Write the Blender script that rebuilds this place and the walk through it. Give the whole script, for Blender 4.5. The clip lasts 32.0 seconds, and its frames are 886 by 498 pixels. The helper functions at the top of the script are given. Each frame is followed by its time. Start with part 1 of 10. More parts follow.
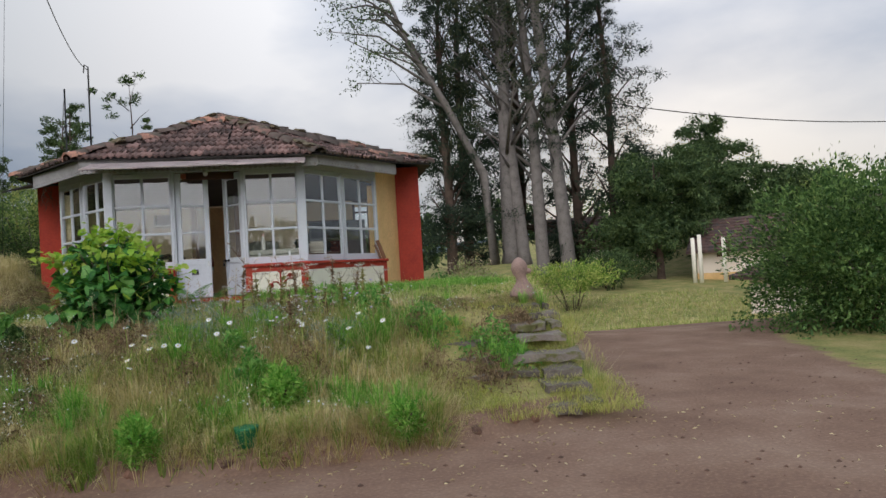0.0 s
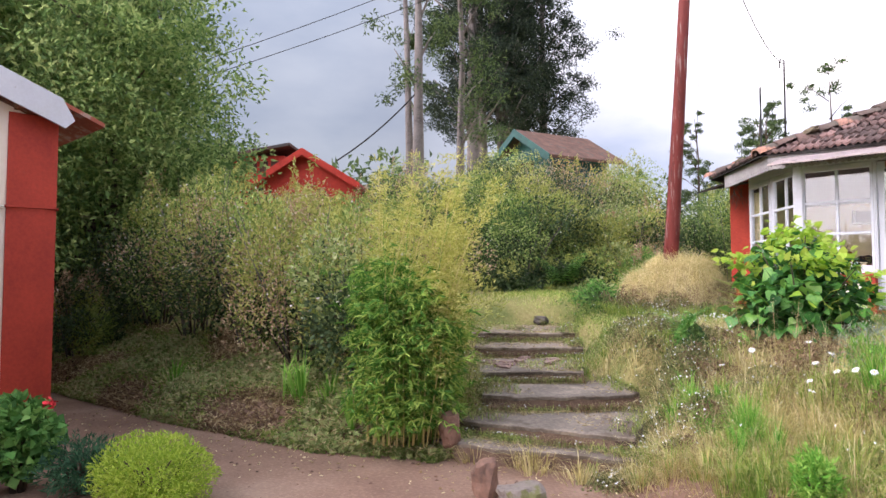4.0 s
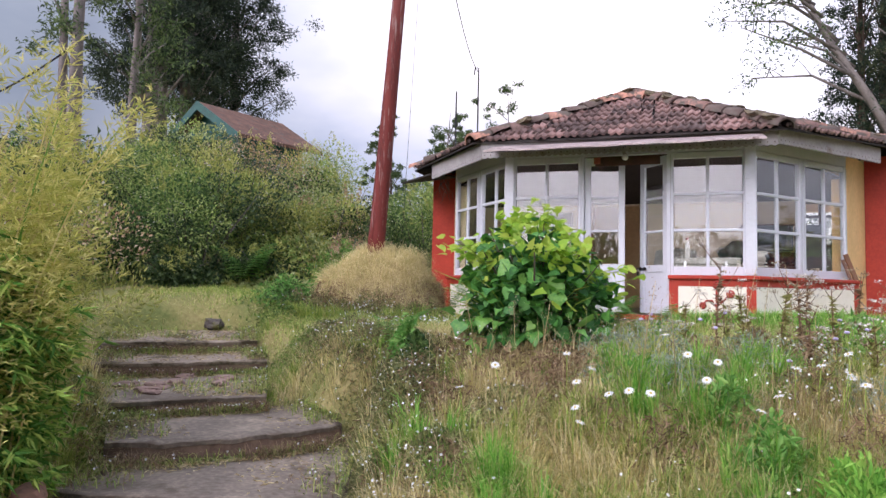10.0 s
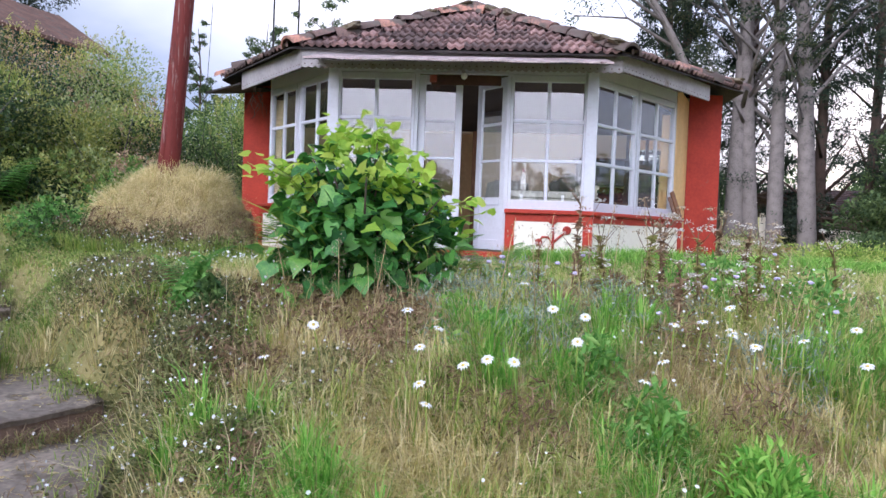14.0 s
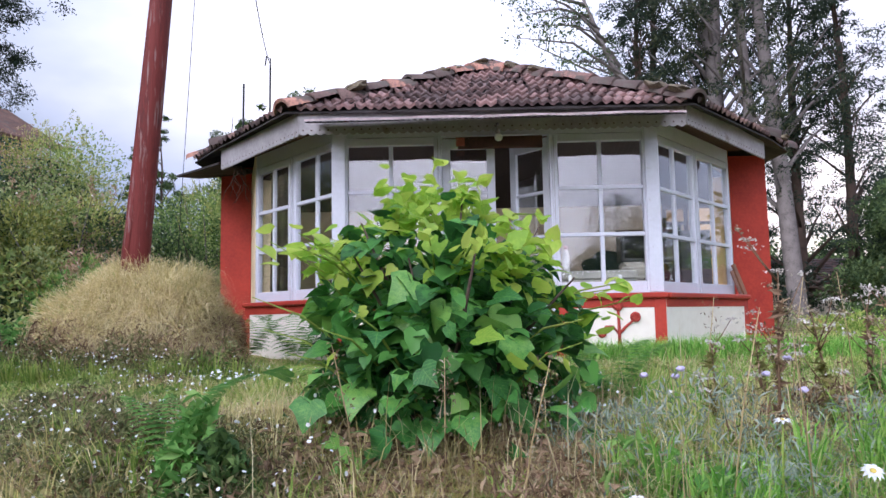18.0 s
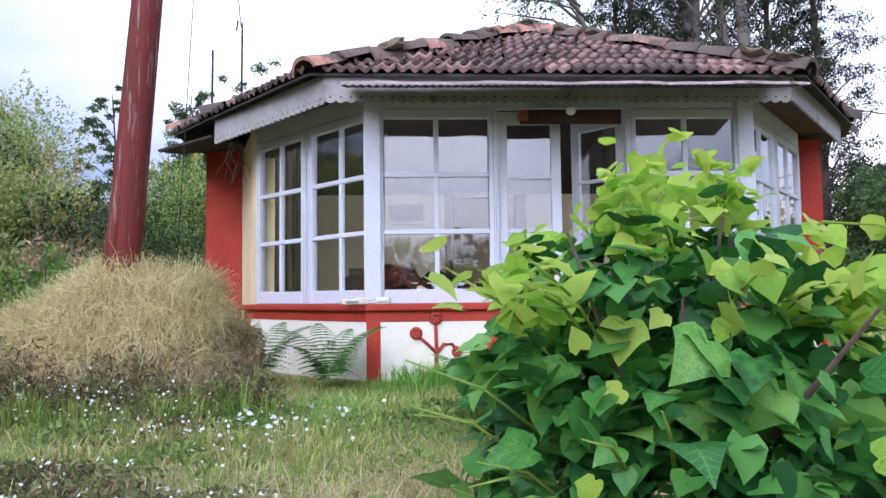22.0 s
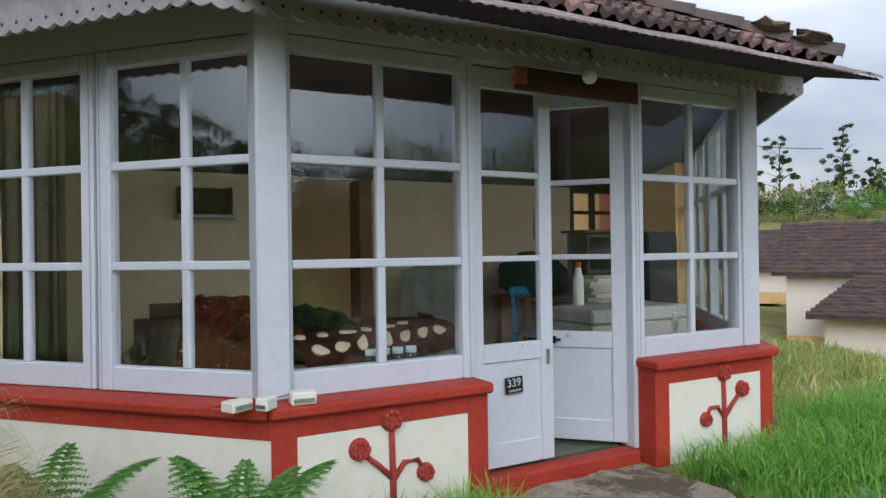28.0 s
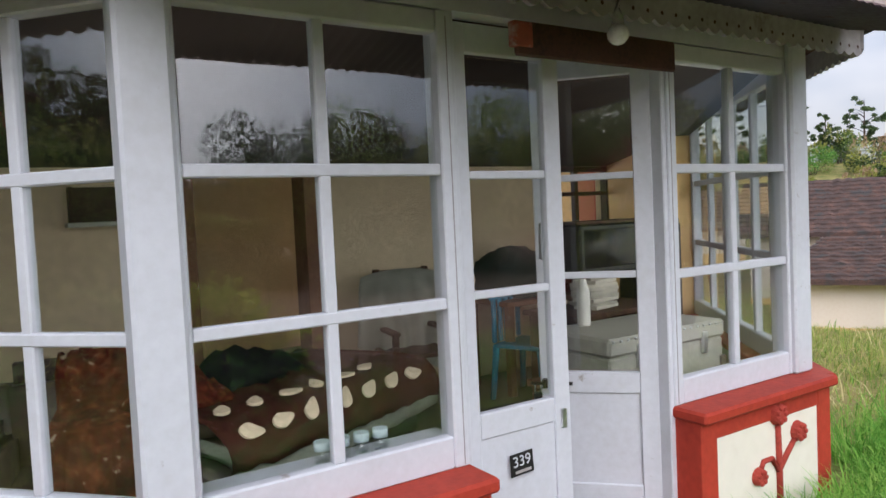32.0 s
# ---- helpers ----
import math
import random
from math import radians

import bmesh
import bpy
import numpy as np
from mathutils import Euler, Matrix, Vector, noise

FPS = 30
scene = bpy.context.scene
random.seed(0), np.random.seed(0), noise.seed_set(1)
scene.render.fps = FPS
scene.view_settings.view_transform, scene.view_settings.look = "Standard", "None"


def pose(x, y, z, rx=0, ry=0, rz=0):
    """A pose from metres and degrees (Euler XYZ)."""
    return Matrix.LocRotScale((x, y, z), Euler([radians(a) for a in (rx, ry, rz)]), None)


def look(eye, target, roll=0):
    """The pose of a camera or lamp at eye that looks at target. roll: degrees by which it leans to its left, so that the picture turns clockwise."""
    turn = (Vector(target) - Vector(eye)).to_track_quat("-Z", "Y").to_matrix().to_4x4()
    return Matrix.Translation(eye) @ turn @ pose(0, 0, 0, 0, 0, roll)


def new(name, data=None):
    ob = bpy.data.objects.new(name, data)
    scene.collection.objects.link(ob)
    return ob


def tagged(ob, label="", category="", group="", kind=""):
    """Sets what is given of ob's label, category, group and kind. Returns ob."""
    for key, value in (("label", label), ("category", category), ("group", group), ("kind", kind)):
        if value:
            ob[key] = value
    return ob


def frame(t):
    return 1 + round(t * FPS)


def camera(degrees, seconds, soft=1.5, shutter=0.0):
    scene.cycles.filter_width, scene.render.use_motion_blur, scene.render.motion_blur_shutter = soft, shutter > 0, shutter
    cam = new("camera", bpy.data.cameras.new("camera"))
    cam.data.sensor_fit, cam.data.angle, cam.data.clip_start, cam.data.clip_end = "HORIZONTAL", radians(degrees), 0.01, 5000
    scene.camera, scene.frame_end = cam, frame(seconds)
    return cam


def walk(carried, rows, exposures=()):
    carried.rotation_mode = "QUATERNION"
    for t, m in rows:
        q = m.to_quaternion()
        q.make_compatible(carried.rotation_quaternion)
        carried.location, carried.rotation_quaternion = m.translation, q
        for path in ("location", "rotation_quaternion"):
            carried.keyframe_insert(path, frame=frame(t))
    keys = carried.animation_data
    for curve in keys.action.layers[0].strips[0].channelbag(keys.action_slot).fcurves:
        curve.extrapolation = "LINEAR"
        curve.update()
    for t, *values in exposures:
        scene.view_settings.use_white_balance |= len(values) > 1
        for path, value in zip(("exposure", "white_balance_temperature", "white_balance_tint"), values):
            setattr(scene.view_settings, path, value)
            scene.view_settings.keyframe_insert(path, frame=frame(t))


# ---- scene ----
cam = camera(64.6, 32.0)
PATH = [
    (0, (0.404, -0.009, 1.541), (0.704, 1.968, 1.597), -3.5),
    (0.5, (0.494, 0.016, 1.458), (0.365, 2.009, 1.549), -2.5),
    (1, (0.572, 0.22, 1.666), (0.123, 2.167, 1.758), -1.5),
    (1.5, (0.574, 0.308, 1.662), (-0.116, 2.185, 1.707), -2.6),
    (2, (0.528, 0.392, 1.654), (-0.24, 2.239, 1.688), -1.2),
    (2.5, (0.431, 0.525, 1.641), (-0.474, 2.307, 1.728), -1.7),
    (3, (0.339, 0.585, 1.621), (-0.659, 2.318, 1.677), -0.7),
    (3.5, (0.292, 0.68, 1.608), (-0.87, 2.306, 1.674), -1.5),
    (4, (0.272, 0.819, 1.615), (-1.122, 2.249, 1.724), 0.0),
    (4.5, (0.191, 0.983, 1.585), (-1.349, 2.258, 1.633), -0.4),
    (6.5, (-0.411, 1.554, 1.576), (-2.198, 2.44, 1.724), 0.3),
    (7, (-0.566, 1.68, 1.613), (-2.378, 2.524, 1.678), -0.4),
    (7.5, (-0.808, 1.776, 1.602), (-2.567, 2.718, 1.735), -1.7),
    (8, (-0.863, 1.899, 1.584), (-2.38, 3.201, 1.649), -1.1),
    (8.5, (-0.966, 2.155, 1.579), (-2.306, 3.635, 1.697), -1.0),
    (9, (-0.973, 2.363, 1.549), (-2.076, 4.028, 1.65), -0.2),
    (9.5, (-0.903, 2.536, 1.515), (-1.676, 4.379, 1.577), -0.5),
    (10, (-0.954, 2.695, 1.531), (-1.61, 4.581, 1.655), 1.1),
    (10.5, (-0.986, 2.863, 1.537), (-1.602, 4.763, 1.633), 0.9),
    (11, (-0.929, 2.989, 1.545), (-1.35, 4.944, 1.535), -0.2),
    (11.5, (-0.908, 3.143, 1.547), (-1.264, 5.111, 1.517), -0.2),
    (12, (-0.913, 3.335, 1.55), (-1.278, 5.301, 1.589), -0.2),
    (12.5, (-0.987, 3.48, 1.568), (-1.299, 5.455, 1.527), -0.6),
    (13, (-1.099, 3.622, 1.582), (-1.302, 5.611, 1.563), -0.8),
    (13.5, (-1.206, 3.759, 1.591), (-1.296, 5.757, 1.562), 0.7),
    (14, (-1.253, 3.817, 1.577), (-1.407, 5.81, 1.512), 2.1),
    (14.5, (-1.302, 3.929, 1.569), (-1.475, 5.922, 1.535), 0.5),
    (16.5, (-1.765, 4.669, 1.611), (-1.869, 6.665, 1.687), -0.3),
    (17, (-1.859, 4.981, 1.605), (-2.033, 6.967, 1.757), 0.7),
    (17.5, (-1.98, 5.231, 1.62), (-2.139, 7.222, 1.72), 0.9),
    (18, (-2.123, 5.435, 1.631), (-2.176, 7.425, 1.819), -1.0),
    (18.5, (-2.21, 5.543, 1.646), (-2.291, 7.536, 1.788), -0.0),
    (19, (-2.302, 5.725, 1.637), (-2.403, 7.712, 1.837), -1.2),
    (19.5, (-2.41, 5.867, 1.616), (-2.595, 7.854, 1.751), -0.6),
    (20, (-2.585, 6.032, 1.635), (-2.644, 8.022, 1.825), -1.3),
    (20.5, (-2.714, 6.185, 1.652), (-2.694, 8.182, 1.75), -1.7),
    (21, (-2.805, 6.4, 1.706), (-2.748, 8.395, 1.838), -3.0),
    (21.5, (-2.873, 6.579, 1.829), (-2.838, 8.576, 1.933), -1.7),
    (22, (-3.025, 6.683, 1.893), (-2.946, 8.677, 2.023), -0.7),
    (22.5, (-3.28, 6.855, 1.973), (-3.002, 8.833, 2.077), -4.2),
    (23, (-3.432, 7.028, 2.014), (-3.219, 9.017, 2.017), -2.1),
    (23.5, (-3.524, 7.28, 2.047), (-3.409, 9.276, 2.099), -3.5),
    (24, (-3.682, 7.502, 2.088), (-3.606, 9.5, 2.095), -3.1),
    (24.5, (-3.869, 7.789, 2.164), (-3.581, 9.768, 2.125), -4.6),
    (25, (-3.998, 8.009, 2.2), (-3.527, 9.952, 2.136), -3.2),
    (25.5, (-4.052, 8.237, 2.198), (-3.466, 10.147, 2.281), -2.9),
    (27.5, (-4.318, 9.183, 2.332), (-3.436, 10.976, 2.254), -2.4),
    (28, (-4.238, 9.47, 2.474), (-3.265, 11.217, 2.483), -0.8),
    (28.5, (-4.273, 9.681, 2.626), (-3.296, 11.426, 2.641), -0.7),
    (29, (-4.294, 9.807, 2.702), (-3.288, 11.535, 2.733), -1.8),
    (29.5, (-4.194, 9.903, 2.71), (-3.2, 11.638, 2.718), -2.3),
    (30, (-4.045, 9.98, 2.758), (-3.132, 11.76, 2.726), -1.2),
    (30.5, (-3.933, 10.061, 2.729), (-2.972, 11.812, 2.637), -2.4),
    (31, (-3.869, 10.206, 2.735), (-2.78, 11.883, 2.755), -0.9),
    (31.5, (-3.836, 10.339, 2.743), (-2.68, 11.971, 2.731), -0.0),
    (32, (-3.765, 10.464, 2.747), (-2.685, 12.145, 2.652), -2.7),
]
EXPOSURE = [(0, -1.25, 6150, 10), (1, -1.18, 6100, 9), (2, -0.3, 6000, 11), (3, -0.25, 6250, 17), (4, 0.13, 6350, 23), (4.5, 0.42, 6350, 23), (7, 0.78, 5750, 12), (8, 0.42, 5800, 18), (9, -0.13, 6050, 22), (10, -0.34, 6100, 24), (11, -0.38, 6050, 21), (12, -0.45, 5750, 21), (13, -0.25, 5600, 21), (17, -0.44, 5600, 22), (19, -0.44, 5600, 24), (20, -0.34, 5500, 25), (21, -0.32, 5450, 23), (22, -0.31, 5400, 20), (23, -0.46, 5500, 6), (24, -0.42, 5550, 6), (25, -0.48, 5500, 1), (28, -0.97, 5750, 8), (29, -0.89, 6000, 10), (30, -0.1, 6100, 9), (31, -0.55, 6200, 12), (32, -0.62, 6150, 13)]
walk(cam, [(t, look(eye, target, roll)) for t, eye, target, roll in PATH], EXPOSURE)

# ==== place ====
# ---- world and light ----
SUN_EL, SUN_AZ = radians(14.0), radians(28.0)   # low sun ahead, east of the walk's line
world = bpy.data.worlds.new("sky")
scene.world = world
world.use_nodes = True
wt = world.node_tree
wt.nodes.clear()


def wnode(kind, **sets):
    n = wt.nodes.new(kind)
    for k, v in sets.items():
        n.inputs[k].default_value = v
    return n


w_sky = wt.nodes.new("ShaderNodeTexSky")
w_sky.sky_type = "NISHITA"
w_sky.sun_disc = False
w_sky.sun_elevation, w_sky.sun_rotation = SUN_EL, SUN_AZ
w_bg = wnode("ShaderNodeBackground", Strength=0.12)
wt.links.new(w_sky.outputs[0], w_bg.inputs[0])
w_co = wt.nodes.new("ShaderNodeTexCoord")
w_map = wt.nodes.new("ShaderNodeMapping")
w_map.inputs["Scale"].default_value = (1.6, 1.6, 4.0)
w_map.inputs["Location"].default_value = (0.4, 1.7, 0.2)
wt.links.new(w_co.outputs["Generated"], w_map.inputs[0])
w_noise = wnode("ShaderNodeTexNoise", Scale=1.0, Detail=7.0, Roughness=0.52)
wt.links.new(w_map.outputs[0], w_noise.inputs["Vector"])
w_ramp = wt.nodes.new("ShaderNodeValToRGB")
w_ramp.color_ramp.elements[0].position, w_ramp.color_ramp.elements[0].color = 0.38, (0.50, 0.56, 0.67, 1)
w_ramp.color_ramp.elements[1].position, w_ramp.color_ramp.elements[1].color = 0.60, (1.0, 0.98, 0.97, 1)
wt.links.new(w_noise.outputs["Fac"], w_ramp.inputs[0])
w_cloud = wnode("ShaderNodeBackground", Strength=1.15)
# an overcast sky is about three times as bright overhead as at the horizon
w_sep = wt.nodes.new("ShaderNodeSeparateXYZ")
wt.links.new(w_co.outputs["Generated"], w_sep.inputs[0])
w_up = wt.nodes.new("ShaderNodeMapRange")
for k, v in (("From Min", 0.0), ("From Max", 1.0), ("To Min", 1.20), ("To Max", 4.4)):
    w_up.inputs[k].default_value = v
wt.links.new(w_sep.outputs["Z"], w_up.inputs["Value"])
w_axis = wt.nodes.new("ShaderNodeVectorMath")
w_axis.operation = "DOT_PRODUCT"
w_axis.inputs[1].default_value = (math.sin(SUN_AZ), math.cos(SUN_AZ), 0.0)
wt.links.new(w_co.outputs["Generated"], w_axis.inputs[0])
w_abs = wt.nodes.new("ShaderNodeMath")
w_abs.operation = "ABSOLUTE"
wt.links.new(w_axis.outputs["Value"], w_abs.inputs[0])
w_side = wt.nodes.new("ShaderNodeMapRange")
for k, v in (("From Min", 0.25), ("From Max", 0.80), ("To Min", 0.33), ("To Max", 1.12)):
    w_side.inputs[k].default_value = v
wt.links.new(w_abs.outputs[0], w_side.inputs["Value"])
w_mul = wt.nodes.new("ShaderNodeMath")
w_mul.operation = "MULTIPLY"
wt.links.new(w_up.outputs[0], w_mul.inputs[0])
wt.links.new(w_side.outputs[0], w_mul.inputs[1])
w_back = wt.nodes.new("ShaderNodeMapRange")
for k, v in (("From Min", -0.78), ("From Max", -0.20), ("To Min", 3.0), ("To Max", 1.0)):
    w_back.inputs[k].default_value = v
wt.links.new(w_axis.outputs["Value"], w_back.inputs["Value"])
w_mul2 = wt.nodes.new("ShaderNodeMath")
w_mul2.operation = "MULTIPLY"
wt.links.new(w_mul.outputs[0], w_mul2.inputs[0])
wt.links.new(w_back.outputs[0], w_mul2.inputs[1])
wt.links.new(w_mul2.outputs[0], w_cloud.inputs["Strength"])
w_hue = wt.nodes.new("ShaderNodeMix")
w_hue.data_type = "RGBA"
w_hue.inputs["A"].default_value, w_hue.inputs["B"].default_value = (0.80, 0.93, 1.03, 1), (1.0, 0.985, 0.97, 1)
w_t = wt.nodes.new("ShaderNodeMapRange")
for k, v in (("From Min", 0.15), ("From Max", 0.70)):
    w_t.inputs[k].default_value = v
wt.links.new(w_abs.outputs[0], w_t.inputs["Value"])
wt.links.new(w_t.outputs[0], w_hue.inputs["Factor"])
w_tint = wt.nodes.new("ShaderNodeMix")
w_tint.data_type, w_tint.blend_type = "RGBA", "MULTIPLY"
w_tint.inputs["Factor"].default_value = 1.0
wt.links.new(w_ramp.outputs[0], w_tint.inputs["A"])
wt.links.new(w_hue.outputs["Result"], w_tint.inputs["B"])
w_warm = wt.nodes.new("ShaderNodeMix")
w_warm.data_type = "RGBA"
w_warm.inputs["B"].default_value = (1.0, 0.935, 0.88, 1)
w_wf = wt.nodes.new("ShaderNodeMapRange")
for k, v in (("From Min", -0.3), ("From Max", -0.9), ("To Min", 0.0), ("To Max", 0.85)):
    w_wf.inputs[k].default_value = v
wt.links.new(w_axis.outputs["Value"], w_wf.inputs["Value"])
wt.links.new(w_wf.outputs[0], w_warm.inputs["Factor"])
wt.links.new(w_tint.outputs["Result"], w_warm.inputs["A"])
wt.links.new(w_warm.outputs["Result"], w_cloud.inputs[0])
w_mix = wnode("ShaderNodeMixShader", Fac=0.86)
wt.links.new(w_bg.outputs[0], w_mix.inputs[1])
wt.links.new(w_cloud.outputs[0], w_mix.inputs[2])
w_out = wt.nodes.new("ShaderNodeOutputWorld")
wt.links.new(w_mix.outputs[0], w_out.inputs[0])

sun = new("sun", bpy.data.lights.new("sun", "SUN"))
sun.data.energy, sun.data.angle, sun.data.color = 0.7, radians(14), (1.0, 0.86, 0.72)
sun.matrix_world = look((0, 0, 40), (-math.sin(SUN_AZ) * 10, -math.cos(SUN_AZ) * 10, 40 - 10 * math.tan(SUN_EL)))

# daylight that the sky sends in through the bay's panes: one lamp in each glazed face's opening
for px, py, yaw_, wide, power in ((-2.85, 12.76, 0, 0.86, 6.0), (-0.68, 12.76, 0, 0.86, 6.0), (-3.93, 13.40, -47.5, 1.7, 6.0), (0.45, 13.54, 49.8, 2.0, 9.0)):
    la = new("window_light", bpy.data.lights.new("window_light", "AREA"))
    la.data.shape, la.data.size, la.data.size_y, la.data.energy, la.data.color = "RECTANGLE", wide, 1.4, power, (1.0, 0.97, 0.92)
    la.matrix_world = pose(px, py, 2.66, 90, 0, yaw_)
# added lamp in the invented north opening, brightens the rear room's yellow wall
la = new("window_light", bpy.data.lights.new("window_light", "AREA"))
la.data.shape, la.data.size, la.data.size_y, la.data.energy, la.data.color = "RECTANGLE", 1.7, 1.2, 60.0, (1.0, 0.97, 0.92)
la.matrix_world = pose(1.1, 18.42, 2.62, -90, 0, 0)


# ---- materials ----
def material(name, base, rough=0.8, dark=None, scale=6.0, fine=40.0, bump=0.2, metal=0.0, island=0.0, per_object=0.0, spec=0.3, light=None, translucent=0.0, stain=None, stain_scale=1.2, stain_at=0.62, stretch=None, veins=0.0):
    """A procedural surface: base colour varied at two scales, bump, and wear spots."""
    m = bpy.data.materials.new(name)
    m.use_nodes = True
    t = m.node_tree
    b = t.nodes["Principled BSDF"]
    co = t.nodes.new("ShaderNodeTexCoord")
    n1 = t.nodes.new("ShaderNodeTexNoise")
    n1.inputs["Scale"].default_value, n1.inputs["Detail"].default_value = scale, 5.0
    n2 = t.nodes.new("ShaderNodeTexNoise")
    n2.inputs["Scale"].default_value, n2.inputs["Detail"].default_value = fine, 4.0
    where = co.outputs["Object"]
    if stretch:
        mp = t.nodes.new("ShaderNodeMapping")
        mp.inputs["Scale"].default_value = stretch
        t.links.new(where, mp.inputs[0])
        where = mp.outputs[0]
    for n in (n1, n2):
        t.links.new(where, n.inputs["Vector"])
    dark = dark or tuple(c * 0.6 for c in base)
    light = light or tuple(min(1, c * 1.25) for c in base)
    r = t.nodes.new("ShaderNodeValToRGB")
    e = r.color_ramp.elements
    e[0].position, e[0].color = 0.3, (*dark, 1)
    e[1].position, e[1].color = 0.7, (*light, 1)
    mid = e.new(0.5)
    mid.color = (*base, 1)
    mixf = t.nodes.new("ShaderNodeMath")
    mixf.operation = "MULTIPLY_ADD"
    t.links.new(n2.outputs["Fac"], mixf.inputs[0])
    mixf.inputs[1].default_value = 0.45
    half = t.nodes.new("ShaderNodeMath")
    half.operation = "MULTIPLY"
    half.inputs[1].default_value = 0.55
    t.links.new(n1.outputs["Fac"], half.inputs[0])
    t.links.new(half.outputs[0], mixf.inputs[2])
    fac = mixf.outputs[0]
    if island or per_object:
        if island:
            src = t.nodes.new("ShaderNodeNewGeometry").outputs["Random Per Island"]
        else:
            src = t.nodes.new("ShaderNodeObjectInfo").outputs["Random"]
        ma = t.nodes.new("ShaderNodeMapRange")
        amount = island or per_object
        ma.inputs["To Min"].default_value, ma.inputs["To Max"].default_value = -0.5 * amount, 0.5 * amount
        t.links.new(src, ma.inputs["Value"])
        ad = t.nodes.new("ShaderNodeMath")
        ad.operation = "ADD"
        t.links.new(fac, ad.inputs[0])
        t.links.new(ma.outputs[0], ad.inputs[1])
        fac = ad.outputs[0]
    t.links.new(fac, r.inputs[0])
    colour = r.outputs[0]
    if stain:
        n3 = t.nodes.new("ShaderNodeTexNoise")
        n3.inputs["Scale"].default_value, n3.inputs["Detail"].default_value, n3.inputs["Roughness"].default_value = stain_scale, 8.0, 0.68
        t.links.new(where, n3.inputs["Vector"])
        sr = t.nodes.new("ShaderNodeMapRange")
        sr.inputs["From Min"].default_value, sr.inputs["From Max"].default_value = stain_at, stain_at + 0.07
        t.links.new(n3.outputs["Fac"], sr.inputs["Value"])
        mx = t.nodes.new("ShaderNodeMix")
        mx.data_type = "RGBA"
        t.links.new(sr.outputs[0], mx.inputs["Factor"])
        t.links.new(colour, mx.inputs["A"])
        mx.inputs["B"].default_value = (*stain, 1)
        colour = mx.outputs["Result"]
    if veins:
        # a midrib along local y and side veins running up and out from it
        def calc(op, a, c=None, d=None):
            n = t.nodes.new("ShaderNodeMath")
            n.operation = op
            for i, v in enumerate((a, c, d)):
                if v is None:
                    continue
                if isinstance(v, (int, float)):
                    n.inputs[i].default_value = v
                else:
                    t.links.new(v, n.inputs[i])
            return n.outputs[0]
        sx = t.nodes.new("ShaderNodeSeparateXYZ")
        t.links.new(co.outputs["Object"], sx.inputs[0])
        ax = calc("ABSOLUTE", sx.outputs["X"])
        rib = calc("LESS_THAN", ax, 0.016)
        ph = calc("FRACT", calc("MULTIPLY", calc("SUBTRACT", sx.outputs["Y"], calc("MULTIPLY", ax, 0.75)), 6.0))
        line = calc("LESS_THAN", calc("ABSOLUTE", calc("SUBTRACT", ph, 0.5)), 0.06)
        fv = calc("MULTIPLY", calc("MAXIMUM", rib, line), veins)
        mv = t.nodes.new("ShaderNodeMix")
        mv.data_type = "RGBA"
        t.links.new(fv, mv.inputs["Factor"])
        t.links.new(colour, mv.inputs["A"])
        mv.inputs["B"].default_value = (*light, 1)
        colour = mv.outputs["Result"]
    t.links.new(colour, b.inputs["Base Color"])
    b.inputs["Roughness"].default_value, b.inputs["Metallic"].default_value = rough, metal
    b.inputs["Specular IOR Level"].default_value = spec
    if bump:
        bp = t.nodes.new("ShaderNodeBump")
        bp.inputs["Strength"].default_value, bp.inputs["Distance"].default_value = bump, 0.02
        t.links.new(fac, bp.inputs["Height"])
        t.links.new(bp.outputs[0], b.inputs["Normal"])
    if translucent:
        tr = t.nodes.new("ShaderNodeBsdfTranslucent")
        t.links.new(colour, tr.inputs[0])
        mxs = t.nodes.new("ShaderNodeMixShader")
        mxs.inputs[0].default_value = translucent
        t.links.new(b.outputs[0], mxs.inputs[1])
        t.links.new(tr.outputs[0], mxs.inputs[2])
        t.links.new(mxs.outputs[0], t.nodes["Material Output"].inputs[0])
    return m


